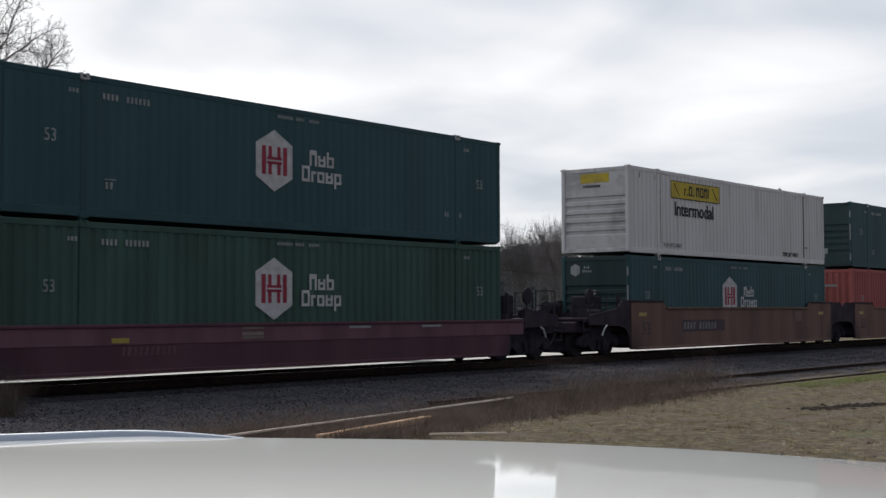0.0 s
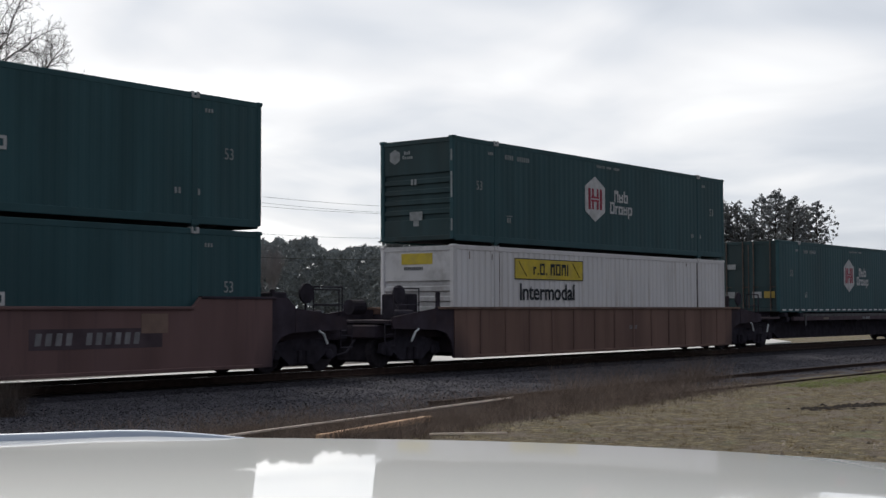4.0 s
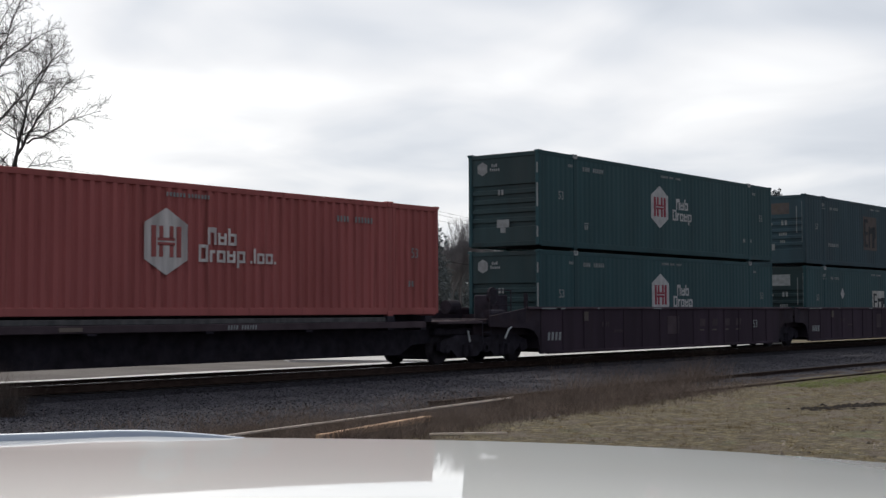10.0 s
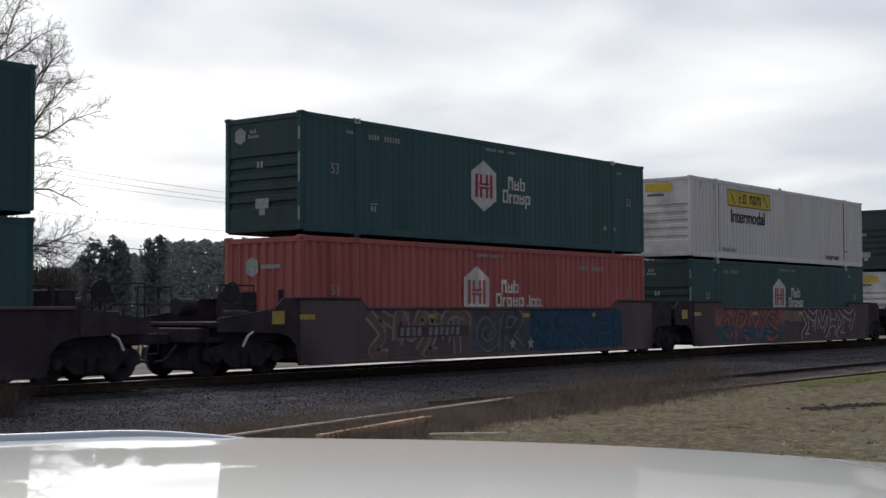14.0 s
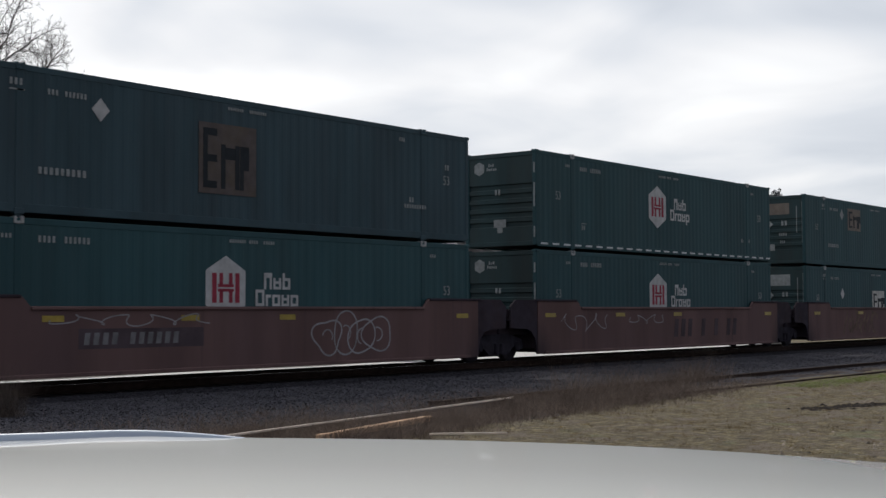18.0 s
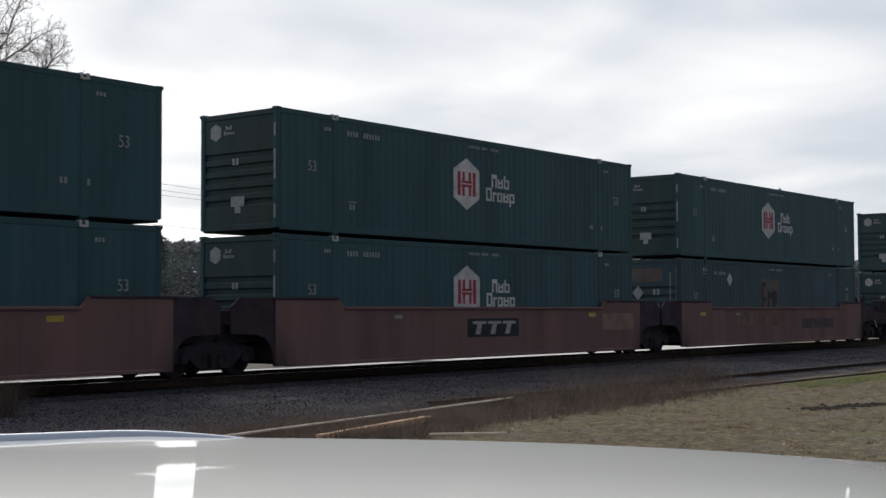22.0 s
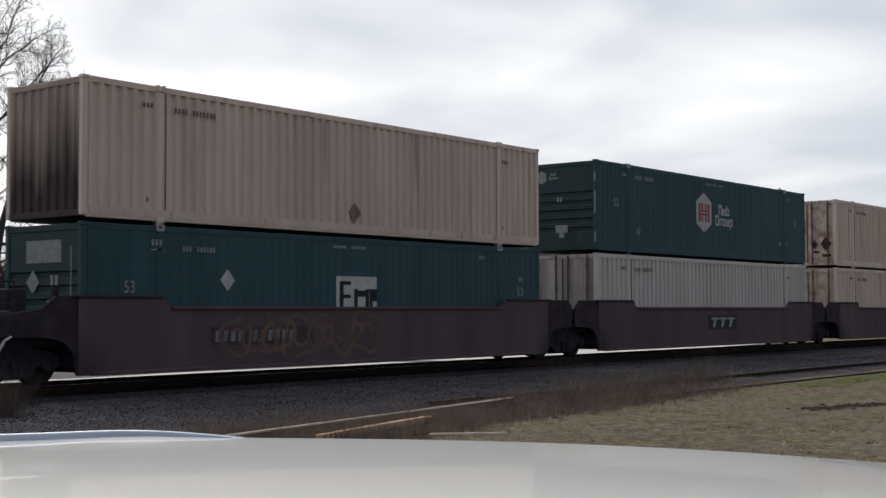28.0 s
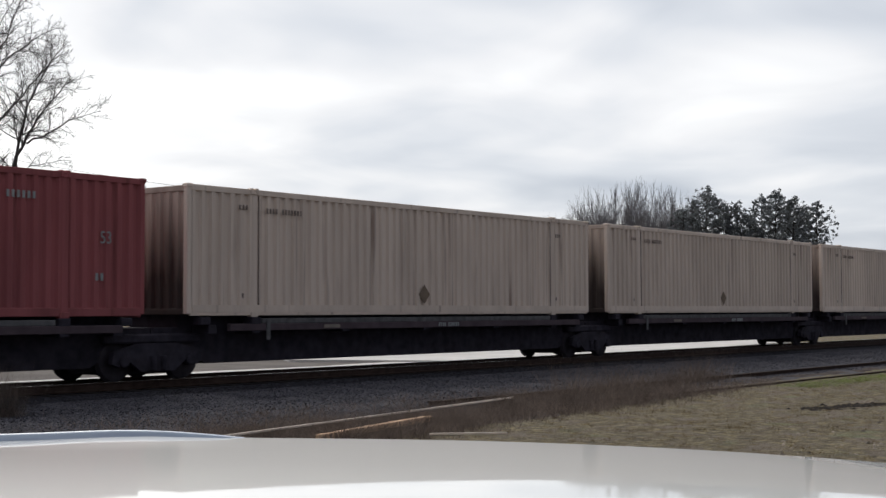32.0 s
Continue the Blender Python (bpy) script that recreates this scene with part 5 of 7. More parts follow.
def bubbles(car, seed, x0, x1, colour, th=0.022, lo=0.34, hi=1.34):
    """Overlapping rounded outlines, sprayed thin."""
    rng = random.Random(seed)
    x = x0
    while x < x1 - 0.4:
        w = rng.uniform(0.7, 1.15)
        cx, cz, rx, rz = x + w / 2, (lo + hi) / 2 + rng.uniform(-.08, .08), w * 0.56, (hi - lo) / 2 * rng.uniform(0.75, 1.0)
        p, q, s = rng.uniform(0, 6.28), rng.uniform(0.1, 0.22), rng.choice((2, 3, 3, 4))
        g = Geo()
        pts = []
        for i in range(37):
            a = 6.283 * i / 36
            k = 1 + q * math.sin(s * a + p)
            pts.append((cx + rx * k * math.cos(a), cz + rz * k * math.sin(a)))
        ribbon(g, pts, th, SIDE_NEAR - 0.007)
        ribbon(g, [(cx + rx * 0.35 * math.cos(a), cz + rz * 0.4 * math.sin(a)) for a in np.linspace(p, p + 3.6, 12)], th * 0.8, SIDE_NEAR - 0.007)
        part("graffiti_figure", g, M[colour], car, "sprayed rounded outline")
        x += w * rng.uniform(0.6, 0.85)


SPRAY_FIGURES = {  # strokes in a unit cell
    "crook": (((0.12, 0.5), (0.05, 0.85), (0.45, 1.0), (0.85, 0.85), (0.8, 0.6)), ((0.5, 0.0), (0.48, 0.4), (0.45, 0.8))),
    "fold": (((0.1, 0.35), (0.2, 0.98), (0.5, 0.45), (0.8, 0.98), (0.95, 0.5), (0.7, 0.05)),),
    "twist": (((0.9, 0.8), (0.5, 1.0), (0.12, 0.74), (0.5, 0.5), (0.9, 0.26), (0.5, 0.0), (0.1, 0.12)),),
    "span": (((0.15, 0.0), (0.12, 0.5), (0.2, 1.0)), ((0.85, 0.0), (0.88, 0.5), (0.8, 1.0)), ((0.15, 0.45), (0.5, 0.55), (0.85, 0.45))),
    "bolt": (((0.0, 0.98), (0.35, 0.5), (0.1, 0.1), (0.5, 0.02)), ((0.3, 0.95), (0.7, 0.75), (0.95, 0.95), (0.75, 0.3))),
    "loop": (((0.1, 0.0), (0.15, 0.6), (0.35, 1.0), (0.8, 0.85), (0.5, 0.5), (0.3, 0.45), (0.9, 0.0)),),
    "coil": (((0.5, 0.5), (0.62, 0.6), (0.5, 0.75), (0.3, 0.6), (0.32, 0.3), (0.6, 0.15), (0.9, 0.4), (0.85, 0.8)),),
}


def bent(ctrl, n=7):
    """A rounded line through control points."""
    out = []
    k = len(ctrl)
    for i in range(k - 1):
        p0, p1, p2, p3 = (Vector(ctrl[max(0, min(k - 1, q))]) for q in (i - 1, i, i + 1, i + 2))
        for t in np.linspace(0, 1, n, endpoint=False):
            out.append(0.5 * (2 * p1 + (p2 - p0) * t + (2 * p0 - 5 * p1 + 4 * p2 - p3) * t * t + (3 * p1 - p0 - 3 * p2 + p3) * t * t * t))
    return out + [Vector(ctrl[-1])]


def spray_field(car, seed, x0, x1, z0, z1, colour, depth=0.002, label="sprayed background of graffiti"):
    """A ragged flat field of paint."""
    rng = random.Random(seed)
    n = max(6, int((x1 - x0) * 5))
    wob = lambda a: a + rng.uniform(-0.06, 0.06)
    pts = [(x0 + (x1 - x0) * k / n, wob(z0)) for k in range(n + 1)] + [(x1 - (x1 - x0) * k / n, wob(z1)) for k in range(n + 1)]
    pts = [(x, min(1.42, max(0.22, z))) for x, z in pts]
    part("graffiti_ground", Geo().prism(pts, SIDE_NEAR - depth, SIDE_NEAR - 0.0005), M[colour], car, label)


def piece(car, cells, colour, edge, th, rim=1.5, z0=0.26, z1=1.36, lean=0.0):
    """Sprayed figures, each of broad strokes with a rim of another colour; cells are (figure, from, to)."""
    for q, (kind, x0, x1) in enumerate(cells):
        d = SIDE_NEAR - 0.004 - 0.004 * (q % 2)
        rims, strokes = Geo(), Geo()
        for ctrl in SPRAY_FIGURES[kind]:
            pts = [(x0 + (x1 - x0) * p.x + lean * (p.y - 0.5), z0 + (z1 - z0) * p.y) for p in bent(ctrl)]
            if edge:
                ribbon(rims, pts, th * rim, d)
            ribbon(strokes, pts, th, d - 0.002)
        fig = part("graffiti_figure", strokes, M[colour], car, "broad sprayed figure")
        if edge:
            part("outline", rims, M[edge], fig, "sprayed rim of another colour")


def star(car, x, z, r):
    pts = [(x + r * (1 if k % 2 == 0 else 0.42) * math.sin(k * 0.628), z + r * (1 if k % 2 == 0 else 0.42) * math.cos(k * 0.628)) for k in range(9, -1, -1)]
    part("graffiti_star", Geo().prism(pts, SIDE_NEAR - 0.012, SIDE_NEAR - 0.009), M["paint_white"], car, "pale sprayed star")


def scribble(car, seed, x0, x1, lo, hi):
    """One thin looping spray line."""
    rng = random.Random(seed)
    n = int((x1 - x0) * 22)
    a, b = rng.uniform(4.5, 6), rng.uniform(0, 6)
    pts = []
    for i in range(n + 1):
        t = (x1 - x0) * i / n
        amp = 0.5 + 0.5 * noise.noise((t * 1.7, seed, 0.0))
        pts.append((x0 + t + 0.16 * math.sin(a * 2 * t + b), (lo + hi) / 2 + (hi - lo) / 2 * amp * math.sin(a * t * 1.3 + b) * 1.3))
    g = Geo()
    ribbon(g, pts, 0.014, SIDE_NEAR - 0.007)
    part("graffiti_scribble", g, M["paint_white"], car, "thin pale sprayed scribble")


def well_car(colour, ribs, raised, lc, rc, label, extra=None, top=1.49):
    car = root("well_car", label, "well car", "railcars of the train")
    C, key = M[colour], "%d%d%d%d%g" % (ribs, raised, lc, rc, top)
    up = 1.7 if raised else top
    for k2, y0 in (("n", SIDE_NEAR), ("f", SIDE_FAR - 0.08)):
        part("side_wall", cached("side_wall:" + k2 + key, lambda: Geo().prism(wall_side(raised, top), y0, y0 + 0.08), C), None, car)
        for at_end, is_car in ((False, lc), (True, rc)):
            part("end_web", cached("end_web:%s%d%d%g" % (k2, at_end, is_car, up), lambda: Geo().prism(end_side(at_end, is_car, up), y0 + 0.02, y0 + 0.07), M["greasy"]), None, car, "sooty steel web over the truck")
        if raised:
            for k3, x0, x1 in (("a", -0.3, 1.93), ("b", LEN - 1.93, LEN + 0.3)):
                part("end_cap", cached("end_cap:" + k2 + k3, lambda: Geo().chamfer(x0, x1, y0 - 0.025, y0 + 0.1, 1.66, 1.72, 0.012), M["greasy"]), None, car, "dark steel cap")
    a, b = (2.15, LEN - 2.15) if raised else (-0.85 if lc else -1.3, LEN + (0.85 if rc else 1.3))
    for k2, y in (("n", SIDE_NEAR - 0.04), ("f", SIDE_FAR - 0.1)):
        part("top_chord", cached("top_chord:" + k2 + key, lambda: Geo().chamfer(a, b, y, y + 0.14, top - 0.06, top + 0.01, 0.012), {"rust": M["worn"], "maroon": M["maroon_chord"]}.get(colour, C)), None, car)
        part("bottom_chord", cached("bottom_chord:" + k2 + key, lambda: Geo().chamfer(0.15, LEN - 0.15, y + 0.01, y + 0.13, 0.128, 0.21, 0.012), C), None, car)
    if ribs:
        rib = cached("rib:" + key, lambda: Geo().chamfer(-0.05, 0.05, SIDE_NEAR - 0.022, SIDE_NEAR + 0.002, 0.215, 1.425, 0.01), M[colour + "_rib"])
        for i in range(13):
            o = part("rib", rib, None, car)
            o.location.x = 1.0 + i * (LEN - 2.0) / 12
    part("well_floor", cached("well_floor:", lambda: Geo().box(0.3, LEN - 0.3, SIDE_NEAR + 0.08, SIDE_FAR - 0.08, 0.17, 0.26).box(1.7, 2.2, SIDE_NEAR + 0.08, SIDE_FAR - 0.08, 0.26, 0.312).box(LEN - 2.2, LEN - 1.7, SIDE_NEAR + 0.08, SIDE_FAR - 0.08, 0.26, 0.312), M["under"]), None, car)
    for k2, is_car, s, x in (("l", lc, -1, 0.0), ("r", rc, 1, LEN)):
        out = 2.95 if is_car else 1.6
        lo, hi = sorted((x + s * 0.12, x + s * out))
        part("end_platform", cached("end_platform:%s%d" % (k2, is_car), lambda: Geo().chamfer(lo, hi, 0.2, WID - 0.2, 0.7, 1.04 if is_car else 1.44, 0.03).box(min(x + s * 0.1, x + s * 0.2), max(x + s * 0.1, x + s * 0.2), SIDE_NEAR + 0.08, SIDE_FAR - 0.08, 0.3, 1.3), M["greasy"]), None, car)
        part("end_deck", cached("end_deck:%s%d" % (k2, is_car), lambda: Geo().chamfer(min(x + s * 0.25, x + s * (out - 0.15)), max(x + s * 0.25, x + s * (out - 0.15)), SIDE_NEAR + 0.08, SIDE_FAR - 0.08, 1.08, 1.16, 0.01), M["greasy"]), None, car)
        reach = 2.7 if is_car else 1.35
        for k3, yy in (("n", SIDE_NEAR + 0.01), ("f", SIDE_FAR - 0.07)):
            if not is_car:
                continue
            o0, o1 = x + s * 0.955, x + s * reach
            pts = [(o0, 0.9), (o1, 0.95), (o1, 1.24), (o0, 1.46)] if s > 0 else [(o1, 0.95), (o0, 0.9), (o0, 1.46), (o1, 1.24)]
            part("end_bracket", cached("end_bracket:%s%s%d" % (k2, k3, is_car), lambda: Geo().prism(pts, yy, yy + 0.06), M["greasy"]), None, car, "dark greasy end bracket")
        if is_car:
            part("coupler", cached("coupler:" + k2, lambda: Geo().chamfer(min(x + s * 2.9, x + s * 3.55), max(x + s * 2.9, x + s * 3.55), 1.18, 1.41, 0.66, 0.92, 0.03).tube((x + s * 2.9, 0.95, 0.66), (x + s * 3.3, 0.9, 0.34), 0.03).tube((x + s * 3.3, 0.9, 0.34), (x + s * 3.55, 0.95, 0.3), 0.03), M["under"]), None, car)

            def rails(yy):
                g = Geo()
                for xx in (1.6, 2.6):
                    g.tube((x + s * xx, yy, 1.1), (x + s * xx, yy, 1.98), 0.018)
                g.tube((x + s * 1.6, yy, 1.97), (x + s * 2.6, yy, 1.97), 0.018)
                g.tube((x + s * 1.6, yy, 1.55), (x + s * 2.6, yy, 1.55), 0.014)
                return g

            def steps(yy):
                g = Geo().tube((x + s * 2.95, yy, 0.5), (x + s * 2.95, yy, 1.1), 0.014).tube((x + s * 2.55, yy, 0.5), (x + s * 2.55, yy, 1.1), 0.014)
                for zz in (0.52, 0.8, 1.05):
                    g.tube((x + s * 2.55, yy, zz), (x + s * 2.95, yy, zz), 0.016)
                return g
            for k3, yy in (("n", -0.1), ("f", WID + 0.1)):
                part("handrail", cached("handrail:" + k2 + k3, lambda: rails(yy), M["under"]), None, car, "thin steel handrail")
                part("step_ladder", cached("step_ladder:" + k2 + k3, lambda: steps(yy), M["under"]), None, car, "steel foot steps")
            bx = lambda p, q: (min(x + s * p, x + s * q), max(x + s * p, x + s * q))
            part("valve_box", cached("valve_box:" + k2, lambda: Geo().chamfer(*bx(0.9, 1.35), 0.5, 1.4, 1.16, 1.85, 0.03), M["under"]), None, car, "dark valve box on the end deck")
            part("brake_reservoir", cached("brake_reservoir:" + k2, lambda: Geo().tube((x + s * 1.8, 1.7, 1.5), (x + s * 2.3, 1.7, 1.5), 0.2, sides=14, caps=True), M["under"]), None, car, "round brake reservoir")
            part("brake_wheel", cached("brake_wheel:" + k2, lambda: Geo().tube((x + s * 1.85, 0.4, 1.1), (x + s * 1.85, 0.4, 2.0), 0.03).tube((x + s * 1.85, 0.34, 1.82), (x + s * 1.85, 0.40, 1.82), 0.24, sides=16, caps=True), M["under"]), None, car, "dark hand brake wheel on its stand")
            part("brake_cylinder", cached("brake_cylinder:" + k2, lambda: Geo().tube((x + s * 1.45, 0.3, 1.3), (x + s * 2.2, 0.3, 1.3), 0.13, sides=12, caps=True), M["under"]), None, car)
            part("stake", cached("stake:" + k2, lambda: Geo().chamfer(*bx(0.45, 0.55), 0.1, 0.2, 1.1, 1.9, 0.01), M["under"]), None, car)
            part("air_hose", cached("air_hose:" + k2, lambda: Geo().tube((x + s * 2.0, SIDE_NEAR - 0.01, 0.62), (x + s * 1.85, SIDE_NEAR - 0.02, 0.86), 0.03).tube((x + s * 1.85, SIDE_NEAR - 0.02, 0.86), (x + s * 1.7, SIDE_NEAR - 0.01, 0.93), 0.025), M["tape"]), None, car, "pale lever on the end")
    if extra:
        extra(car)
    return car


def reflectors(car, xs, w=0.55, z=1.2):
    for i, x in enumerate(xs):
        part("reflector", cached("reflector:%g" % w, lambda: Geo().box(0, w, SIDE_NEAR - 0.006, SIDE_NEAR, 0, 0.12), M["reflector"]), None, car, "yellow reflector strip").location = (x, 0, z)


def bars_on(car, x, z, spec, h, material="paint_pale", label="pale stencilled mark on the car side", wide=0.6, y=None):
    """A row of slanted stencil marks, each a part of its own."""
    y = SIDE_NEAR if y is None else y
    w, lean = h * wide * 0.74, h * 0.14
    for k in spec:
        if k > 0:
            me = cached("stencil_mark:%g:%g:%g" % (h, wide, k), lambda: Geo().prism([(0, 0), (w, 0), (w + lean * k, h * k), (lean * k, h * k)], -0.006, 0.0), M[material])
            part("stencil_mark", me, None, car, label).location = (x, y, z)
        x += h * (wide + 0.22)


def plate(car, x, z, w, h):
    """A dark plate with three white block shapes."""
    p = part("emblem_plate", Geo().box(x, x + w, SIDE_NEAR - 0.006, SIDE_NEAR, z, z + h), M["ink"], car, "dark plate with three white block shapes")
    for i in range(3):
        a = x + w * (0.08 + 0.29 * i)
        g = Geo().prism([(a + w * 0.06, z + h * 0.14), (a + w * 0.15, z + h * 0.14), (a + w * 0.19, z + h * 0.7), (a + w * 0.27, z + h * 0.7), (a + w * 0.28, z + h * 0.86), (a + w * 0.02, z + h * 0.86), (a + w * 0.01, z + h * 0.7), (a + w * 0.1, z + h * 0.7)], SIDE_NEAR - 0.012, SIDE_NEAR - 0.0065)
        part("emblem_block", g, M["mark"], p)


def spine_car(lc, rc, label):
    """A skeleton flat: one middle sill, cross arms and thin load rails."""
    car = root("spine_car", label, "spine car", "railcars of the train")
    C = M["under"]
    a, b = (-2.2 if lc else -0.55), (LEN + 2.2 if rc else LEN + 0.55)
    key = "%d%d" % (lc, rc)
    part("centre_sill", cached("centre_sill:" + key, lambda: Geo().prism([(a, 0.6), (0.5, 0.5), (1.0, 0.25), (LEN - 1.0, 0.25), (LEN - 0.5, 0.5), (b, 0.6), (b, 1.05), (LEN - 0.2, 1.05), (LEN - 0.2, 1.335), (0.2, 1.335), (0.2, 1.05), (a, 1.05)], 0.5, WID - 0.5), C), None, car, "deep dark middle sill")
    for k2, y in (("n", -0.06), ("f", WID - 0.06)):
        part("load_rail", cached("load_rail:" + k2, lambda: Geo().chamfer(1.2, LEN - 0.6, y, y + 0.12, 0.96, 1.12, 0.012), M["dullpatch"]), None, car, "dull brown load rail")
        part("walkway", cached("walkway:" + k2, lambda: Geo().chamfer(2.2, LEN - 2.2, y + 0.02, y + 0.2, 1.125, 1.235, 0.008), M["grating"]), None, car, "grey grating walkway")
    arm = cached("cross_arm:", lambda: Geo().chamfer(-0.12, 0.12, -0.05, WID + 0.05, 0.9, 1.1, 0.015), C)
    for x in (0.7, 2.0, 5.0, 8.1, 11.2, LEN - 2.0, LEN - 0.7):
        part("cross_arm", arm, None, car).location.x = x
    ped = cached("pedestal:", lambda: Geo().chamfer(-0.14, 0.14, 0.0, 0.3, 1.1, 1.264, 0.015), C)
    for x in (2.0, LEN - 2.0, 0.5, LEN - 0.5):
        for y in (-0.06, WID - 0.24):
            part("pedestal", ped, None, car).location = (x, y, 0)
    stand = cached("post:", lambda: Geo().chamfer(-0.06, 0.06, -0.09, -0.062, 0.75, 1.22, 0.008), M["grating"])
    part("post", stand, None, car, "grey end post").location.x = 2.35
    part("reflector", cached("reflector:spine", lambda: Geo().box(4.2, 4.75, -0.072, -0.0605, 1.0, 1.08), M["logo_tan"]), None, car, "dull yellow reflector strip")
    bars_on(car, 8.6, 0.99, MARK_ROW, 0.1, "mark", y=-0.0605)
    for k2, on, s, x in (("l", lc, -1, 0.0), ("r", rc, 1, LEN)):
        if on:
            part("coupler", cached("coupler:s" + k2, lambda: Geo().chamfer(min(x + s * 2.15, x + s * 2.5), max(x + s * 2.15, x + s * 2.5), 1.18, 1.41, 0.66, 0.92, 0.03), C), None, car)
            part("end_deck", cached("end_deck:s" + k2, lambda: Geo().chamfer(min(x, x + s * 2.1), max(x, x + s * 2.1), 0.0, WID, 1.04, 1.12, 0.01), M["dullpatch"]), None, car)
            part("air_hose", cached("air_hose:s" + k2, lambda: Geo().tube((x + s * 1.3, -0.05, 0.55), (x + s * 1.2, -0.06, 0.85), 0.03), M["tape"]), None, car, "pale lever on the end")
    return car


truck_proto = []


def rail_truck():
    if truck_proto:
        return copy_thing(truck_proto[0], Matrix())
    t = root("rail_truck", "dark greasy two-axle railcar truck with steel wheels", "railcar truck", "trucks of the train")
    frame_geo = lambda y: Geo().prism([(-1.2, 0.38), (-1.0, 0.3), (-0.75, 0.42), (-0.45, 0.2), (0.45, 0.2), (0.75, 0.42), (1.0, 0.3), (1.2, 0.38), (1.15, 0.62), (0.5, 0.78), (-0.5, 0.78), (-1.15, 0.62)], y - 0.07, y + 0.07)
    for y in (-1.03, 1.03):
        f = part("side_frame", frame_geo(y), M["under"], t)
        for x in (-0.14, 0.14):
            part("spring", Geo().tube((x, y * 1.08, 0.24), (x, y * 1.08, 0.52), 0.07, sides=8, caps=True), M["under"], f)
        for x in (-0.89, 0.89):
            g = Geo().lathe_y([(y - 0.1, 0.13), (y + 0.1, 0.13), (y + 0.12, 0.09)] if y > 0 else [(y - 0.12, 0.09), (y - 0.1, 0.13), (y + 0.1, 0.13)], 10)
            g.v = [(a + x, b, c + 0.42) for a, b, c in g.v]
            part("bearing_cap", g, M["under"], f)
    part("bolster", Geo().chamfer(-0.22, 0.22, -1.05, 1.05, 0.42, 0.7, 0.03), M["under"], t)
    # added solid block, standing in for the dark shade between the wheels
    part("brake_rigging", Geo().chamfer(-1.05, 1.05, -0.62, 0.62, 0.13, 0.86, 0.06).chamfer(-1.28, 1.28, -1.0, 1.0, 0.78, 0.98, 0.04), M["under"], t)
    prof = [(-0.07, 0.30), (-0.07, 0.40), (-0.06, 0.42), (0.035, 0.425), (0.04, 0.45), (0.065, 0.45), (0.065, 0.30), (0.03, 0.28), (0.03, 0.14), (-0.05, 0.14), (-0.03, 0.28)]
    wg = {}
    for s in (-1, 1):
        g = Geo().lathe_y([(s * y, r) for y, r in prof[:1] + prof[1:7]], 24)
        wg[s] = g.mesh("wheel", M["wheel"], True)
    for x in (-0.89, 0.89):
        ax = part("axle", Geo().tube((0, -1.0, 0), (0, 1.0, 0), 0.08, sides=10, caps=True), M["under"], t)
        ax.location = (x, 0, 0.425)
        for s in (-1, 1):
            part("wheel", wg[s], None, ax).location = (0, s * -0.7525, 0)
    truck_proto.append(t)
    return t


# style of the load (upper, lower) and place along the train of each unit's container end at 13 s
def cargo(*names):
    return names


TRAIN = [  # front ends of the units' containers along the train, their loads, the cars' paint; front to rear
    ("well", [-218.31], [cargo("hex", "hexoldgreen")], ("maroonred",)),
    ("well", [-195.02, -175.80, -156.53], [cargo("yellowpanel", "hex"), cargo("hex", "redorange"), cargo("hex", "hex")], ("rust", "rust", "brown")),
    ("ribbed", [-133.25], [cargo("hex", "yellowpanel")], ("rust",)),
    ("spine", [-112.35, -95.17, -77.87, -60.84], [cargo("hexdoor"), cargo("squaregold"), cargo("hex"), cargo("hexrev")], ()),
    ("spine", [-42.55], [cargo("redorange")], ()),
    ("ribbed", [-21.63, -2.24, 17.22], [cargo("hex", "hex"), cargo("squareaged", "square"), cargo("hex", "hex")], ("maroon", "maroon", "maroon")),
    ("well", [40.64, 60.13, 80.22], [cargo("hex", "redorange"), cargo("yellowpanel", "hex"), cargo("hex", "yellowpanel")], ("darkbrown", "darkbrown", "darkbrown")),
    ("well", [103.76, 123.18, 142.73], [cargo("squareold", "hex"), cargo("hexdash", "hex"), cargo("squaregold", "square")], ("brown", "brown", "brown")),
    ("well", [166.24, 185.75, 205.12], [cargo("hex", "hex"), cargo("hex", "hex"), cargo("hex", "squareold")], ("brown", "brown", "brown")),
    ("ribbed", [228.48, 248.08, 267.60], [cargo("hex", "hex"), cargo("hex", "hex"), cargo("hex", "square")], ("rust", "rust", "rust")),
    ("well", [291.03, 310.40, 329.85], [cargo("tan", "square"), cargo("hex", "white"), cargo("tandoor", "tandoor")], ("darkbrown", "darkbrown", "darkbrown")),
    ("spine", [350.82, 368.10, 385.40, 402.62, 419.90], [cargo("red"), cargo("tan"), cargo("tan"), cargo("tan"), cargo("tan")], ()),
]
STYLES["hexrev"] = STYLES["hexdoor"][:5] + ("dark green container with barred doors and hexagon emblem",)
moving = []  # (thing, place at 13 s, y, z)


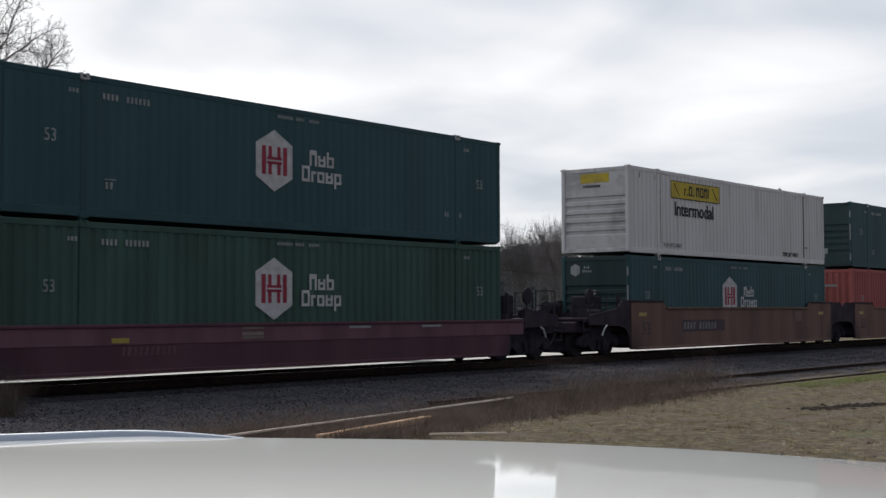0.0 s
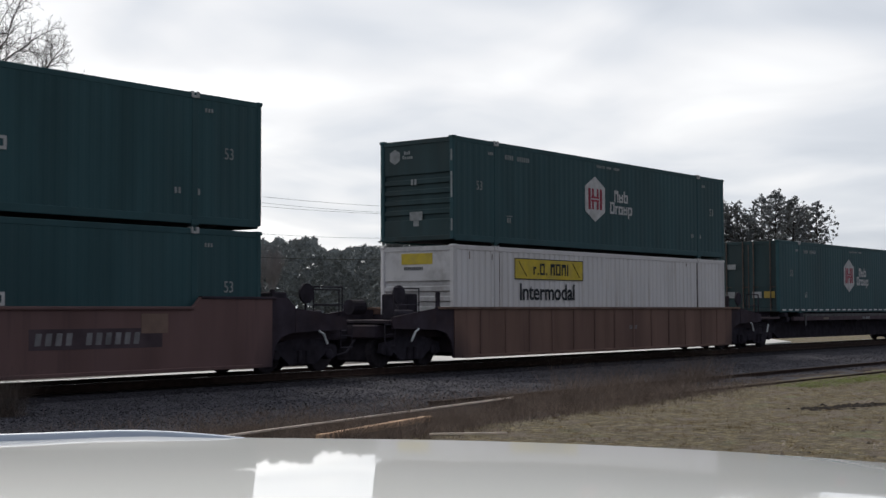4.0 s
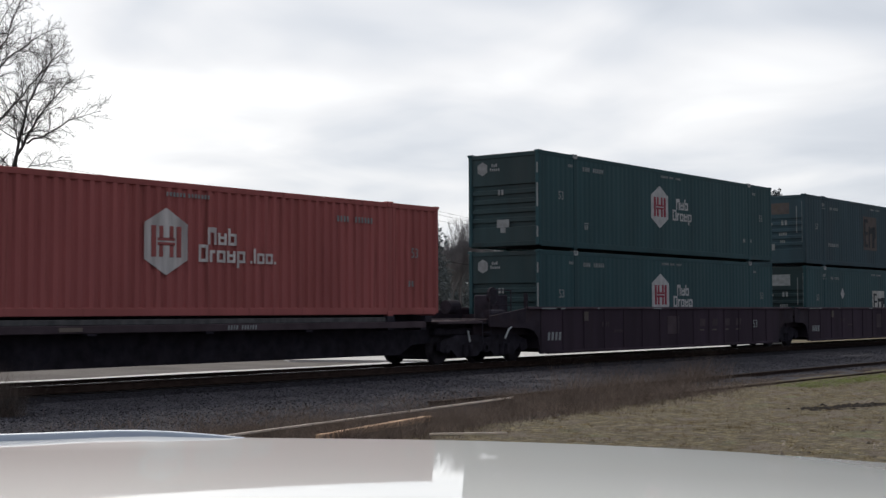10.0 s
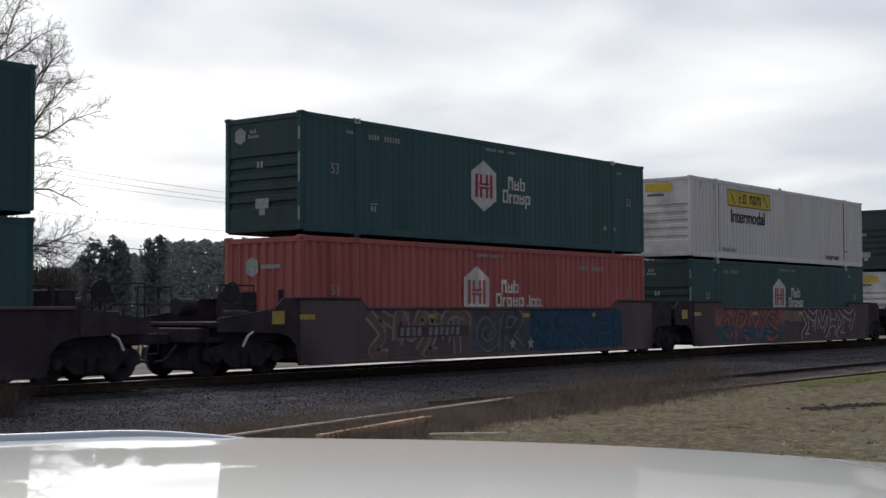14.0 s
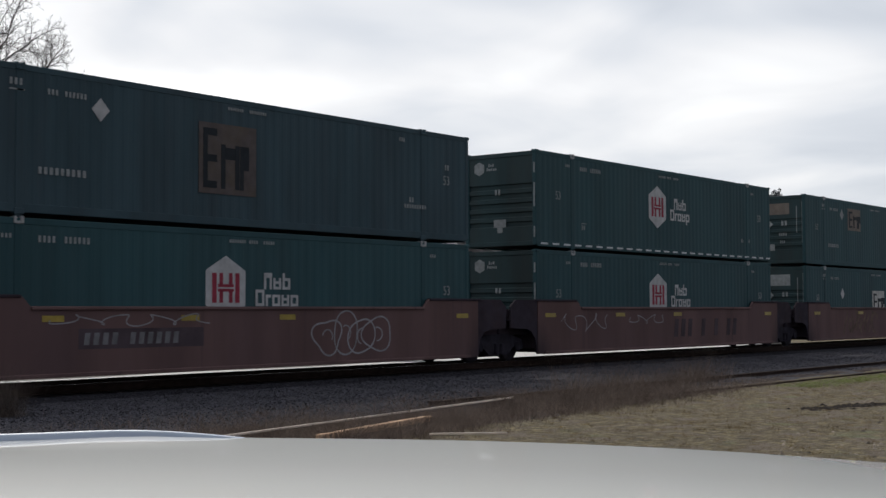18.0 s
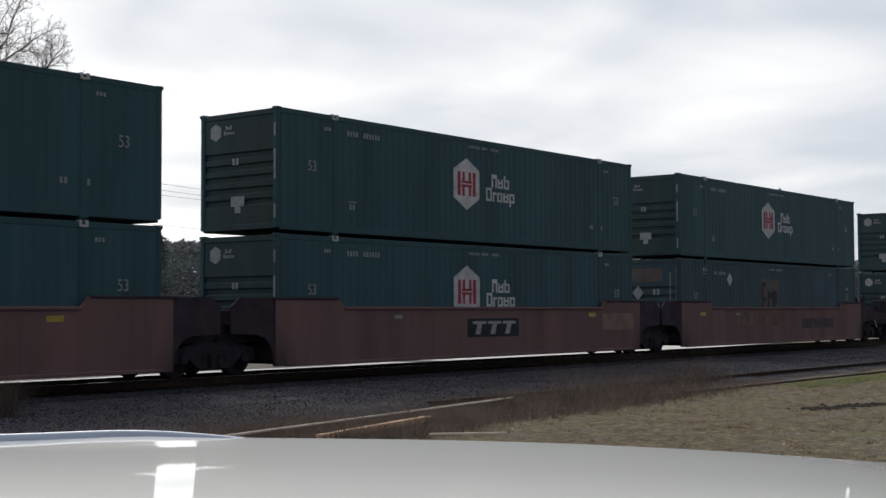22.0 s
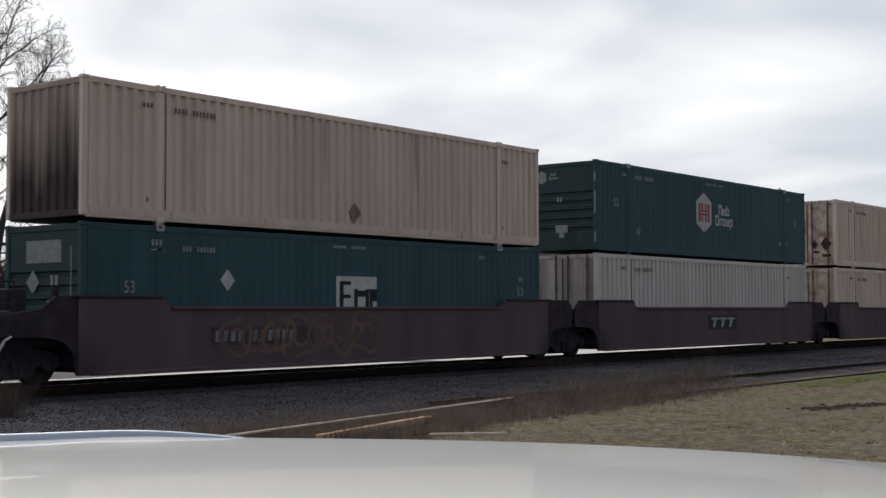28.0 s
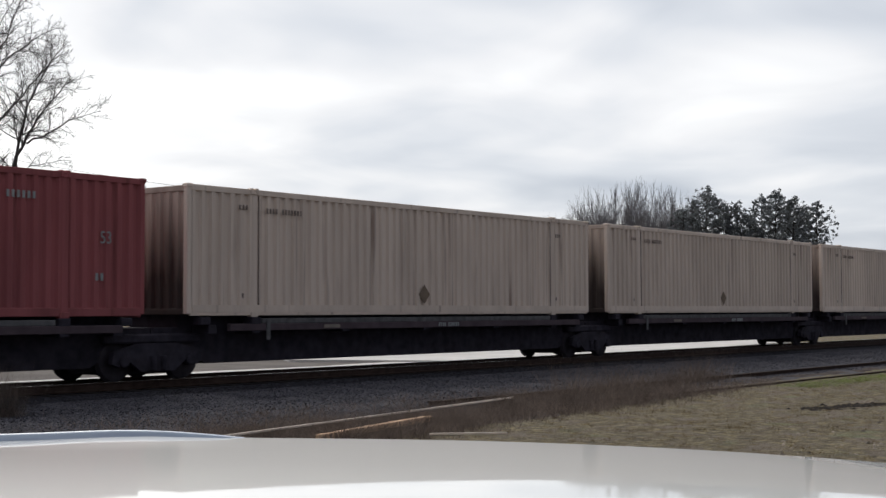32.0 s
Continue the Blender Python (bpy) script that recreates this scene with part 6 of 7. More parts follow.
def dress(n, i):
    """Marks and paint of the i-th unit of car n."""
    def stencil_row(car, material="tape"):
        x, w = ((3.36, 0.62), (7.2, 0.62), (10.05, 0.66))[i]
        part("dark_patch", Geo().box(x - 0.12, x + 3.1, SIDE_NEAR - 0.0035, SIDE_NEAR - 0.0005, 0.66, 1.06), M["dullpatch"], car, "darker painted patch")
        bars_on(car, x, 0.74, MARK_ROW, 0.24, "paint_pale" if material in ("tape", "mark") else material, wide=w + 0.1)

    def do(car):
        if n == 0:
            part("side_band", Geo().chamfer(-0.85, LEN + 0.85, SIDE_NEAR - 0.012, SIDE_NEAR + 0.002, 0.72, 1.065, 0.004), M["red_band"], car, "lighter scuffed upper band")
            part("reflector", Geo().box(2.55, 2.98, SIDE_NEAR - 0.018, SIDE_NEAR - 0.0125, 0.76, 0.86), M["reflector"], car, "yellow reflector strip")
            bars_on(car, 2.8, 0.5, [1] * 10, 0.18, "red_band")
            for z, h in ((1.0, 0.05), (0.86, 0.08), (0.79, 0.05)):
                part("small_mark", Geo().box(6.1, 6.75, SIDE_NEAR - 0.016, SIDE_NEAR - 0.0125, z, z + h), M["logo_tan"], car, "pale worn mark")
            for x in (9.6, 12.4):
                part("small_mark", Geo().box(x, x + 0.8, SIDE_NEAR - 0.016, SIDE_NEAR - 0.0125, 0.98, 1.04), M["mark"], car, "pale worn mark")
        elif n == 1:
            if i == 1:
                plate(car, 7.02, 0.66, 2.35, 0.56)
            else:
                stencil_row(car, "mark")
            mark = part("lettering", text_geo("53", M["dullpatch"], 0.4), None, car, "dark stencilled length mark")
            mark.location = (0.5, SIDE_NEAR - 0.004, 0.6)
            reflectors(car, [0.3, 15.0] if i != 2 else [7.0], 0.5)
            part("patch", Geo().box(12.6, 13.3, SIDE_NEAR - 0.006, SIDE_NEAR, 0.95, 1.35), M["patch"], car, "pale scuffed patch")
        elif n == 2:
            bars_on(car, 9.0, 0.8, [1] * 5, 0.12)
        elif n == 5:
            mark = part("lettering", text_geo("53", M["mark"], 0.28), None, car, "stencilled length mark")
            mark.location = (13.9, SIDE_NEAR - 0.04, 0.75)
            for k in range(4):
                bars_on(car, 9.7 + k * 0.95, 0.84, [0.5], 0.5, "dullpatch", wide=1.1)
                bars_on(car, 9.7 + k * 0.95, 0.68, [1], 0.05, "logo_old", wide=9)
            bars_on(car, 3.2, 0.9, [1] * 4, 0.14, "dullpatch")
            bars_on(car, 3.9, 0.7, [1] * 8, 0.09, "dullpatch")
            bars_on(car, 0.15, 0.52, [1] * 4, 0.24, "mark")
            for x, w in ((-0.2, 1.0), (0.55, 0.5), (2.9, 0.12), (6.4, 0.5)):
                part("chord_mark", Geo().box(x, x + w, SIDE_NEAR - 0.046, SIDE_NEAR - 0.0405, 1.435, 1.475), M["mark"], car, "pale worn mark on the top chord")
            part("stencil_grid", Geo().box(7.4, 8.2, SIDE_NEAR - 0.006, SIDE_NEAR, 0.6, 1.2), M["dullpatch"], car)
            part("yellow_label", Geo().box(2.1, 2.35, SIDE_NEAR - 0.04, SIDE_NEAR - 0.036, 1.08, 1.36), M["logo_old"], car)
        elif n == 6:
            if i == 0:
                piece(car, (("bolt", 2.2, 3.7), ("fold", 3.1, 4.6), ("bolt", 4.3, 5.6), ("crook", 5.2, 6.4)), "worn", "paint_pale", 0.1, 1.75)
                spray_field(car, 15, 6.5, 9.6, 0.3, 1.38, "paint_slate")
                spray_field(car, 12, 9.2, 14.4, 0.26, 1.4, "paint_blue", 0.003)
                piece(car, (("coil", 6.4, 7.8), ("loop", 7.7, 9.0)), "paint_slate", "paint_pale", 0.12, 1.3)
                piece(car, (("fold", 9.2, 10.6), ("twist", 10.4, 11.6), ("loop", 11.4, 12.8), ("span", 12.7, 14.0)), "paint_blue", "paint_teal", 0.13, 1.3)
                for x in (8.35, 9.25):
                    star(car, x, 0.46, 0.19)
                p = part("dark_patch", Geo().box(3.3, 6.3, SIDE_NEAR - 0.0155, SIDE_NEAR - 0.0125, 0.72, 1.02), M["dullpatch"], car, "dark painted patch")
                bars_on(p, 3.4, 0.76, MARK_ROW, 0.21, wide=0.88, y=SIDE_NEAR - 0.016)
            elif i == 1:
                spray_field(car, 21, 1.4, 7.3, 0.8, 1.4, "paint_pink")
                spray_field(car, 22, 1.5, 7.2, 0.28, 0.8, "paint_teal")
                spray_field(car, 23, 7.3, 9.0, 0.95, 1.38, "patch")
                piece(car, (("coil", 1.7, 3.0), ("loop", 2.9, 4.2), ("fold", 4.0, 5.4), ("twist", 5.5, 6.9)), "paint_pink", "paint_black", 0.1, 1.4)
                piece(car, (("crook", 1.9, 3.1), ("span", 3.2, 4.4), ("bolt", 4.6, 6.4)), "paint_teal", "paint_pale", 0.08, 1.3, 0.28, 0.78)
                piece(car, (("bolt", 9.0, 10.6), ("fold", 10.3, 11.8), ("span", 11.6, 12.8), ("bolt", 12.6, 14.6)), "darkbrown", "paint_white", 0.1, 1.75, lean=0.2)
            else:
                spray_field(car, 30, -0.6, 1.6, 0.3, 1.4, "paint_slate")
                spray_field(car, 31, 1.4, 12.2, 0.26, 1.38, "paint_navy")
                piece(car, (("crook", 1.1, 2.3), ("fold", 2.1, 3.3), ("coil", 2.2, 3.2), ("loop", 3.1, 4.1), ("twist", 3.7, 4.8), ("span", 4.7, 5.7)), "paint_white", "paint_black", 0.155, 1.3)
                piece(car, (("bolt", 6.0, 7.3), ("loop", 7.2, 8.5), ("twist", 8.4, 9.6), ("loop", 9.4, 10.7), ("twist", 10.6, 11.8)), "paint_pale", "paint_slate", 0.14, 1.35)
            reflectors(car, [-0.2, 4.4, 8.7, 12.6], 0.5, 1.2)
            part("yellow_plate", Geo().box(LEN + 2.1, LEN + 2.5, SIDE_NEAR - 0.006, SIDE_NEAR, 1.02, 1.3) if i == 2 else Geo().box(-1.1, -0.7, SIDE_NEAR - 0.006, SIDE_NEAR, 1.1, 1.4), M["reflector"], car, "yellow plate at the car's end")
        elif n == 7:
            if i == 0:
                stencil_row(car)
                bubbles(car, 41, 9.9, 12.3, "paint_white")
                scribble(car, 44, 2.6, 6.6, 1.08, 1.4)
                reflectors(car, [2.4, 5.84, 8.75, 15.37], 0.5, 1.2)
            elif i == 1:
                scribble(car, 42, 1.0, 3.8, 0.7, 1.38)
                scribble(car, 46, 5.0, 7.4, 0.9, 1.3)
                bars_on(car, 8.0, 0.5, [1] * 3 + [0, 1, 0, 1, 0, 1, 1], 0.6, "dullpatch")
                reflectors(car, [0.2, 4.2, 8.0, 15.2], 0.55, 1.2)
            else:
                graffiti(car, 43, 3.2, 7.6, "worn", None, 0.08, None)
                stencil_row(car)
                reflectors(car, [0.4, 5.2, 9.3, 14.6], 0.6, 1.2)
        elif n == 8:
            if i == 1:
                plate(car, 7.05, 0.68, 2.4, 0.5)
            else:
                stencil_row(car, "dullpatch")
            part("patch", Geo().box(*((5.2, 5.85), (14.0, 15.9), (4.0, 8.4))[i], SIDE_NEAR - 0.006, SIDE_NEAR, 0.78, 1.3), M["worn"] if i == 2 else M["patch"], car, "pale repainted patch")
            reflectors(car, [13.2] if i < 2 else [1.2], 0.4)
            part("scuff", Geo().box(4.0, 4.3, SIDE_NEAR - 0.006, SIDE_NEAR, 1.2, 1.29), M["mark"], car)
        elif n == 9:
            bars_on(car, 1.2, 0.55, [1] * 4, 0.3, "mark")
            part("stencil_grid", Geo().box(14.6, 15.1, SIDE_NEAR - 0.006, SIDE_NEAR, 0.5, 0.95), M["mark"], car)
        elif n == 10:
            if i == 0:
                bubbles(car, 51, 3.6, 9.0, "worn", 0.05)
                stencil_row(car)
            elif i == 1:
                plate(car, 7.18, 0.72, 2.2, 0.48)
                graffiti(car, 52, 10.0, 11.6, "darkpaint", None, 0.06, None)
            else:
                stencil_row(car, "grating")
    return do


WELL_LABEL = {"brown": "brown well car with smooth sides", "rust": "rusty orange-brown well car", "maroon": "dark maroon ribbed well car", "darkbrown": "dull dark brown well car with smooth sides", "maroonred": "dark red well car with smooth sides"}
M["maroonred"] = mat("dark_red_railcar_paint", (0.10, 0.045, 0.058), 0.75, var=0.25, scale=1.0, dirt=(0.065, 0.038, 0.048), dirt_amt=0.7, streak=True, ends=SOOT)

for n, (kind, xs, units, paint) in enumerate(TRAIN):
    for i, load in enumerate(units):
        x = xs[i]
        first, last = i == 0, i == len(units) - 1
        if kind == "spine":
            if n == 3:
                last = False
            if n == 4:
                first = False
            moving.append((spine_car(first, last, "dark skeleton spine car carrying one container"), x, FACE, CAR))
            moving.append((place_container(load[0]), x, FACE, CAR + 1.265))
            trucks = [x - (1.5 if first else 0.6)] + ([x + LEN + 1.5] if last else [])
        else:
            lab = WELL_LABEL[paint[i]] + (" carrying two stacked containers" if n != 6 else " sprayed with graffiti")
            moving.append((well_car(paint[i], kind == "ribbed", kind == "well" and n > 0, first, last, lab, dress(n, i), 1.13 if n == 0 else 1.49), x, FACE, CAR))
            moving.append((place_container(load[1]), x, FACE, CAR + 0.31))
            moving.append((place_container(load[0]), x, FACE, CAR + (0.362 if kind == "ribbed" else 0.35) + TALL))
            trucks = [x - 1.55 if first else (x + xs[i - 1] + LEN) / 2] + ([x + LEN + 1.55] if last else [])
        for tx in trucks:
            moving.append((rail_truck(), tx, CENTRE, RAIL))

# ---- behind the track: paving, parked cars, poles, trees ----
RIGHT = Vector((math.cos(radians(YAW)), -math.sin(radians(YAW)), 0))
FWD = Vector((math.sin(radians(YAW)), math.cos(radians(YAW)), 0))


def spot(u, depth, z=0.0):
    """A place depth metres ahead of the stand and u times that to its right."""
    p = FWD * depth + RIGHT * (u * depth)
    return Vector((p.x, p.y, z))


def paving():
    g = Geo()
    pts = [spot(-0.115, 46), spot(0.06, 44), spot(0.26, 70), spot(0.22, 92), spot(-0.06, 62), spot(-0.13, 52)]
    g.v = [(p.x, p.y, 0.06) for p in pts] + [(p.x, p.y, -0.2) for p in pts]
    k = len(pts)
    g.f = [tuple(range(k)), tuple(range(2 * k - 1, k - 1, -1))] + [(i, k + i, k + (i + 1) % k, (i + 1) % k) for i in range(k)]
    tagged(new("pavement", g.mesh("pavement", M["concrete"])), "pale concrete yard beyond the tracks", "pavement", kind="structure")


paving()


def dirt_lot():
    """Packed gravel beyond the ballast."""
    g = Geo()
    xs = list(np.arange(-60, 70, 2.5))
    for x in xs:
        for k, d in enumerate((4.6, 6.0, 10.0, 15.0, 20.0, 24.0)):
            y = CENTRE + d + (1.2 * noise.noise((x * 0.2, d, 5.0)) if k > 3 else 0.0)
            g.v.append((x, y, max(ground_height(x, y), bed_height(y)) + (-0.05 if k in (0, 5) else 0.03)))
    g.f = [(j * 6 + i, j * 6 + 6 + i, j * 6 + 7 + i, j * 6 + 1 + i) for j in range(len(xs) - 1) for i in range(5)]
    tagged(new("dirt_lot", g.mesh("dirt_lot", mat("packed_gravel", (0.09, 0.08, 0.075), 0.95, var=0.3, scale=0.8, dirt=(0.13, 0.115, 0.105), dirt_amt=0.6, bump=0.4), True)), "packed grey-brown gravel lot beyond the tracks", "gravel", kind="structure")


dirt_lot()


def pale_path():
    """A narrow pale track of crushed limestone beside the ballast."""
    g = Geo()
    xs = list(np.arange(-50, 60, 1.5))
    for x in xs:
        for k in range(4):
            y = CENTRE + (4.9, 5.1, 5.9, 6.1)[k] + 0.12 * noise.noise((x * 0.5, k, 2.0))
            g.v.append((x, y, max(ground_height(x, y), bed_height(y)) + (0.0 if k in (0, 3) else 0.055)))
    g.f = [(j * 4 + i, j * 4 + 4 + i, j * 4 + 5 + i, j * 4 + 1 + i) for j in range(len(xs) - 1) for i in range(3)]
    tagged(new("path", g.mesh("path", M["concrete"], True)), "narrow pale gravel path beside the tracks", "path", kind="structure")


pale_path()


def parked_car(paint, label):
    c = root("car", label, "car", "cars parked beyond the tracks")
    body = [(-2.2, 0.35), (-1.75, 0.22), (1.75, 0.22), (2.25, 0.35), (2.25, 0.75), (1.9, 0.9), (1.0, 0.98), (-1.6, 1.0), (-2.2, 0.9)]
    part("body", Geo().prism(body, -0.88, 0.88), paint, c)
    part("cabin", Geo().prism([(-1.7, 0.99), (0.95, 0.97), (0.35, 1.42), (-1.15, 1.45)], -0.72, 0.72), paint, c)
    for y in (-0.73, 0.72):
        part("window", Geo().prism([(-1.5, 1.02), (0.75, 1.0), (0.28, 1.36), (-1.08, 1.38)], y, y + 0.012), M["glass"], c)
    for x in (-1.35, 1.4):
        for y in (-0.86, 0.66):
            w = part("tyre", Geo().lathe_y([(0, 0.24), (0, 0.31), (0.03, 0.33), (0.17, 0.33), (0.2, 0.31), (0.2, 0.24)], 18), M["tyre"], c)
            w.location = (x, y, 0.33)
            part("rim", Geo().lathe_y([(-0.004, 0.2), (-0.004, 0.23), (0.19, 0.23)], 14), M["silver"], w)
    return c


for (u, d, a, paint, lab) in ((-0.115, 55, 20, "silver", "silver sedan parked beyond the tracks"), (-0.062, 53, -70, "carpaint", "white sedan parked beyond the tracks"), (-0.015, 56, 30, "silver", "grey sedan parked beyond the tracks")):
    c = parked_car(M[paint], lab)
    c.location, c.rotation_euler = spot(u, d, 0.06), (0, 0, radians(a))


def bare_tree(name, seed, height, trunk_r, levels, label, material, spread=0.5, twig=0.012, first=0.28, kids=(3, 5), up=0.35, lean=(0, 0), fine=0, curl=0.09, thick=(0.5, 0.72), reach=(0.45, 0.74)):
    """A leafless tree: tapered trunk and limbs, each branching into thinner ones."""
    rng = random.Random(seed)
    t = root(name, label, "tree")
    trunk, crown = Geo(), Geo()

    def grow(p, d, length, r, level):
        g = trunk if level == 0 else crown
        segs = 8 if level == 0 else (7 if level < 3 else (3 if level < levels else 2))
        pts, dirs = [p.copy()], [d.copy()]
        bend = Vector((rng.gauss(0, 1), rng.gauss(0, 1), rng.gauss(0, 1))) * (0.03 if level == 0 else (curl if level < 3 else 0.07))
        for k in range(segs):
            wob = bend + Vector((rng.gauss(0, 1), rng.gauss(0, 1), rng.gauss(0, 1))) * (0.05 if level == 0 else 0.09)
            d = (d + wob + Vector((0, 0, up * (0.08 if level else 0.05)))).normalized()
            p = p + d * (length / segs)
            pts.append(p.copy())
            dirs.append(d.copy())
        g.pipe(pts, [max(r * (1 - 0.72 * k / segs), twig * 0.55) for k in range(segs + 1)], 7 if level < 2 else (4 if level < 4 else 3))
        if level >= levels:
            return
        n = rng.randint(*kids) + (4 if level == 0 else 0) + (fine if level >= levels - 2 else 0)
        for i in range(n):
            f = rng.uniform(first, 0.98) if level == 0 else rng.uniform(0.2, 1.0)
            k = min(segs - 1, int(f * segs))
            q = pts[k].lerp(pts[k + 1], f * segs - k)
            side = dirs[k].orthogonal().normalized()
            side.rotate(Matrix.Rotation(rng.random() * 6.283, 3, dirs[k]))
            nd = (dirs[k] * (1 - spread * 0.55) + side * rng.uniform(0.6, 1.1) * spread + Vector((0, 0, up * 0.4))).normalized()
            grow(q, nd, length * rng.uniform(*reach) * (1.0 if level else (1.15 - 0.45 * f)), r * (1 - 0.72 * f) * rng.uniform(*thick), level + 1)
        
    grow(Vector((0, 0, -0.1)), Vector((rng.uniform(-.04, .04) + lean[0], rng.uniform(-.04, .04) + lean[1], 1)).normalized(), height * 0.82, trunk_r, 0)
    fit = height / max(v[2] for v in crown.v)
    for g in (trunk, crown):
        g.v = [(a * fit, b * fit, c * fit) for a, b, c in g.v]
    part("trunk", trunk, material, t)
    part("crown", crown, material, t, "bare spreading branches and twigs")
    return t


# limbs of the large tree: foot across and up, lean at foot and at tip (degrees from upright), length, radius
LIMB_PLAN = ((0.1, 10.2, 8, 34, 7.4, 0.11), (0.1, 10.2, 24, 44, 6.4, 0.1), (0.8, 11.6, 58, 72, 4.6, 0.07), (-0.95, 4.5, -14, 14, 15.0, 0.16),
         (-1.3, 12.6, 44, 32, 6.4, 0.085), (-1.2, 15.3, 20, 78, 5.0, 0.07), (-1.1, 16.5, 28, 12, 4.8, 0.06), (-1.2, 12.0, -34, -15, 7.0, 0.1),
         (-0.15, 8.4, 58, 132, 4.4, 0.085), (-0.1, 8.8, 32, 55, 3.0, 0.045), (0.8, 10.3, 70, 95, 2.5, 0.035), (-0.85, 5.7, 92, 66, 5.4, 0.1),
         (-0.5, 7.2, 92, 128, 2.4, 0.065), (0.2, 7.0, 12, 18, 1.7, 0.04), (0.4, 5.75, 105, 140, 2.6, 0.04), (-0.9, 5.2, 74, 112, 4.4, 0.05),
         (-0.95, 4.4, 62, 96, 4.6, 0.05), (0.2, 11.9, -62, -45, 2.2, 0.04), (-1.0, 6.4, -50, -70, 4.0, 0.06), (-1.0, 3.9, 50, 84, 4.2, 0.045), (0.05, 9.7, -20, -75, 2.4, 0.04))


def large_tree():
    """A leafless tree with slender arching limbs, each set with fine twigs."""
    rng = random.Random(31)
    t = root("bare_tree", "tall leafless deciduous tree with slender arching limbs", "tree")
    trunk, crown = Geo(), Geo()
    trunk.pipe([Vector((x, 0.02 * z, z)) for x, z in ((-1.06, -0.2), (-1.02, 2.6), (-0.86, 5.3), (-0.6, 7.0), (-0.26, 8.3), (0.02, 9.6), (0.1, 10.4))],
               [0.29, 0.25, 0.21, 0.19, 0.165, 0.145, 0.12], 9)

    def spray(pts, r, level):
        """Side shoots along a branch."""
        span = sum((b - a).length for a, b in zip(pts, pts[1:]))
        n = int(span * (2.6, 4.2, 5.0)[level]) + (3, 3, 3)[level]
        for q in range(n):
            f = (q + rng.random()) / n * 0.86 + 0.13
            k = min(len(pts) - 2, int(f * (len(pts) - 1)))
            p = pts[k].lerp(pts[k + 1], f * (len(pts) - 1) - k)
            d = (pts[k + 1] - pts[k]).normalized()
            side = d.orthogonal().normalized()
            side.rotate(Matrix.Rotation(rng.random() * 6.283, 3, d))
            d = (d * 0.75 + side * rng.uniform(0.5, 0.95) + Vector((0, 0, 0.14))).normalized()
            ln = min(span * rng.uniform(0.26, 0.46) * (1.15 - 0.55 * f), (2.4, 1.2, 0.6)[level])
            segs = (6, 4, 3)[level]
            bend = Vector((rng.gauss(0, 1), rng.gauss(0, 1), rng.gauss(0, 1) + 0.2)) * 0.11
            out = [p]
            for _ in range(segs):
                d = (d + bend + Vector((rng.gauss(0, 1), rng.gauss(0, 1), rng.gauss(0, 1))) * 0.12).normalized()
                out.append(out[-1] + d * ln / segs)
            rr = max(0.0075, r * (1 - 0.7 * f) * (0.5, 0.55, 0.6)[level])
            crown.pipe(out, [max(0.006, rr * (1 - 0.7 * k / segs)) for k in range(segs + 1)], 4 if level == 0 else 3)
            if level < 2:
                spray(out, rr, level + 1)

    for x, z, a0, a1, ln, r in LIMB_PLAN:
        n = 10
        p, depth = Vector((x, 0.2 * rng.gauss(0, 1), z)), rng.uniform(-0.35, 0.35)
        pts = [p.copy()]
        for k in range(n):
            f = (k + 0.5) / n
            a = radians(a0 + (a1 - a0) * f + rng.gauss(0, 7))
            p = p + Vector((math.sin(a), depth + rng.gauss(0, 0.08), math.cos(a))) * ln / n
            pts.append(p.copy())
        crown.pipe(pts, [max(0.014, r * (1 - 0.86 * k / n)) for k in range(n + 1)], 6)
        spray(pts, r, 0)
    part("trunk", trunk, M["bark"], t)
    part("crown", crown, M["bark"], t, "bare arching limbs and fine twigs")
    return t


big = large_tree()
big.location, big.rotation_euler = spot((20 - 784) / 2363, 78, 0), (0, 0, -radians(YAW))


def tuft(g, c, r, rng, n):
    """A clump of needles: short flat blades pointing out from c."""
    for _ in range(n):
        d = Vector((rng.gauss(0, 1), rng.gauss(0, 1), rng.gauss(0, 0.8))).normalized()
        s = d.orthogonal().normalized() * r * rng.uniform(0.25, 0.5)
        s.rotate(Matrix.Rotation(rng.random() * 6.28, 3, d))
        b, e = c + d * r * rng.uniform(0.0, 0.5), c + d * r * rng.uniform(0.7, 1.2)
        k = len(g.v)
        g.v += [tuple(b - s), tuple(b + s), tuple(e)]
        g.f.append((k, k + 1, k + 2))


def pine(name, seed, height, width, base, label, material, clumps=240, blades=11, size=0.6):
    rng = random.Random(seed)
    t = root(name, label, "tree")
    tr, cr = Geo(), Geo()
    lean = Vector((rng.uniform(-.03, .03), rng.uniform(-.03, .03), 1)).normalized()
    for k in range(6):
        tr.tube(lean * height * k / 6.2, lean * height * (k + 1) / 6.2, 0.26 * (1 - k / 7), 0.26 * (1 - (k + 1) / 7), sides=7)
    for i in range(clumps):
        f = rng.random()
        z = base + (1 - base) * f
        prof = math.sqrt(max(0.06, 1 - (2 * f - 0.9) ** 2 / 1.25))
        a = rng.random() * 6.283
        lump = 0.75 + 0.75 * noise.noise((math.cos(a) * 1.3 + seed, math.sin(a) * 1.3, z * 5))
        rr = width * prof * lump * math.sqrt(rng.uniform(0.12, 1.0))
        c = lean * height * z + Vector((rr * math.cos(a), rr * math.sin(a), rng.gauss(0, 0.3)))
        tuft(cr, c, size * rng.uniform(0.7, 1.3), rng, blades)
        if i % 6 == 0:
            tr.tube(lean * height * max(0.1, z - 0.04), c, 0.05, 0.015, sides=4)
    part("trunk", tr, M["bark"], t)
    part("crown", cr, material, t, "clumped dark needles")
    return t


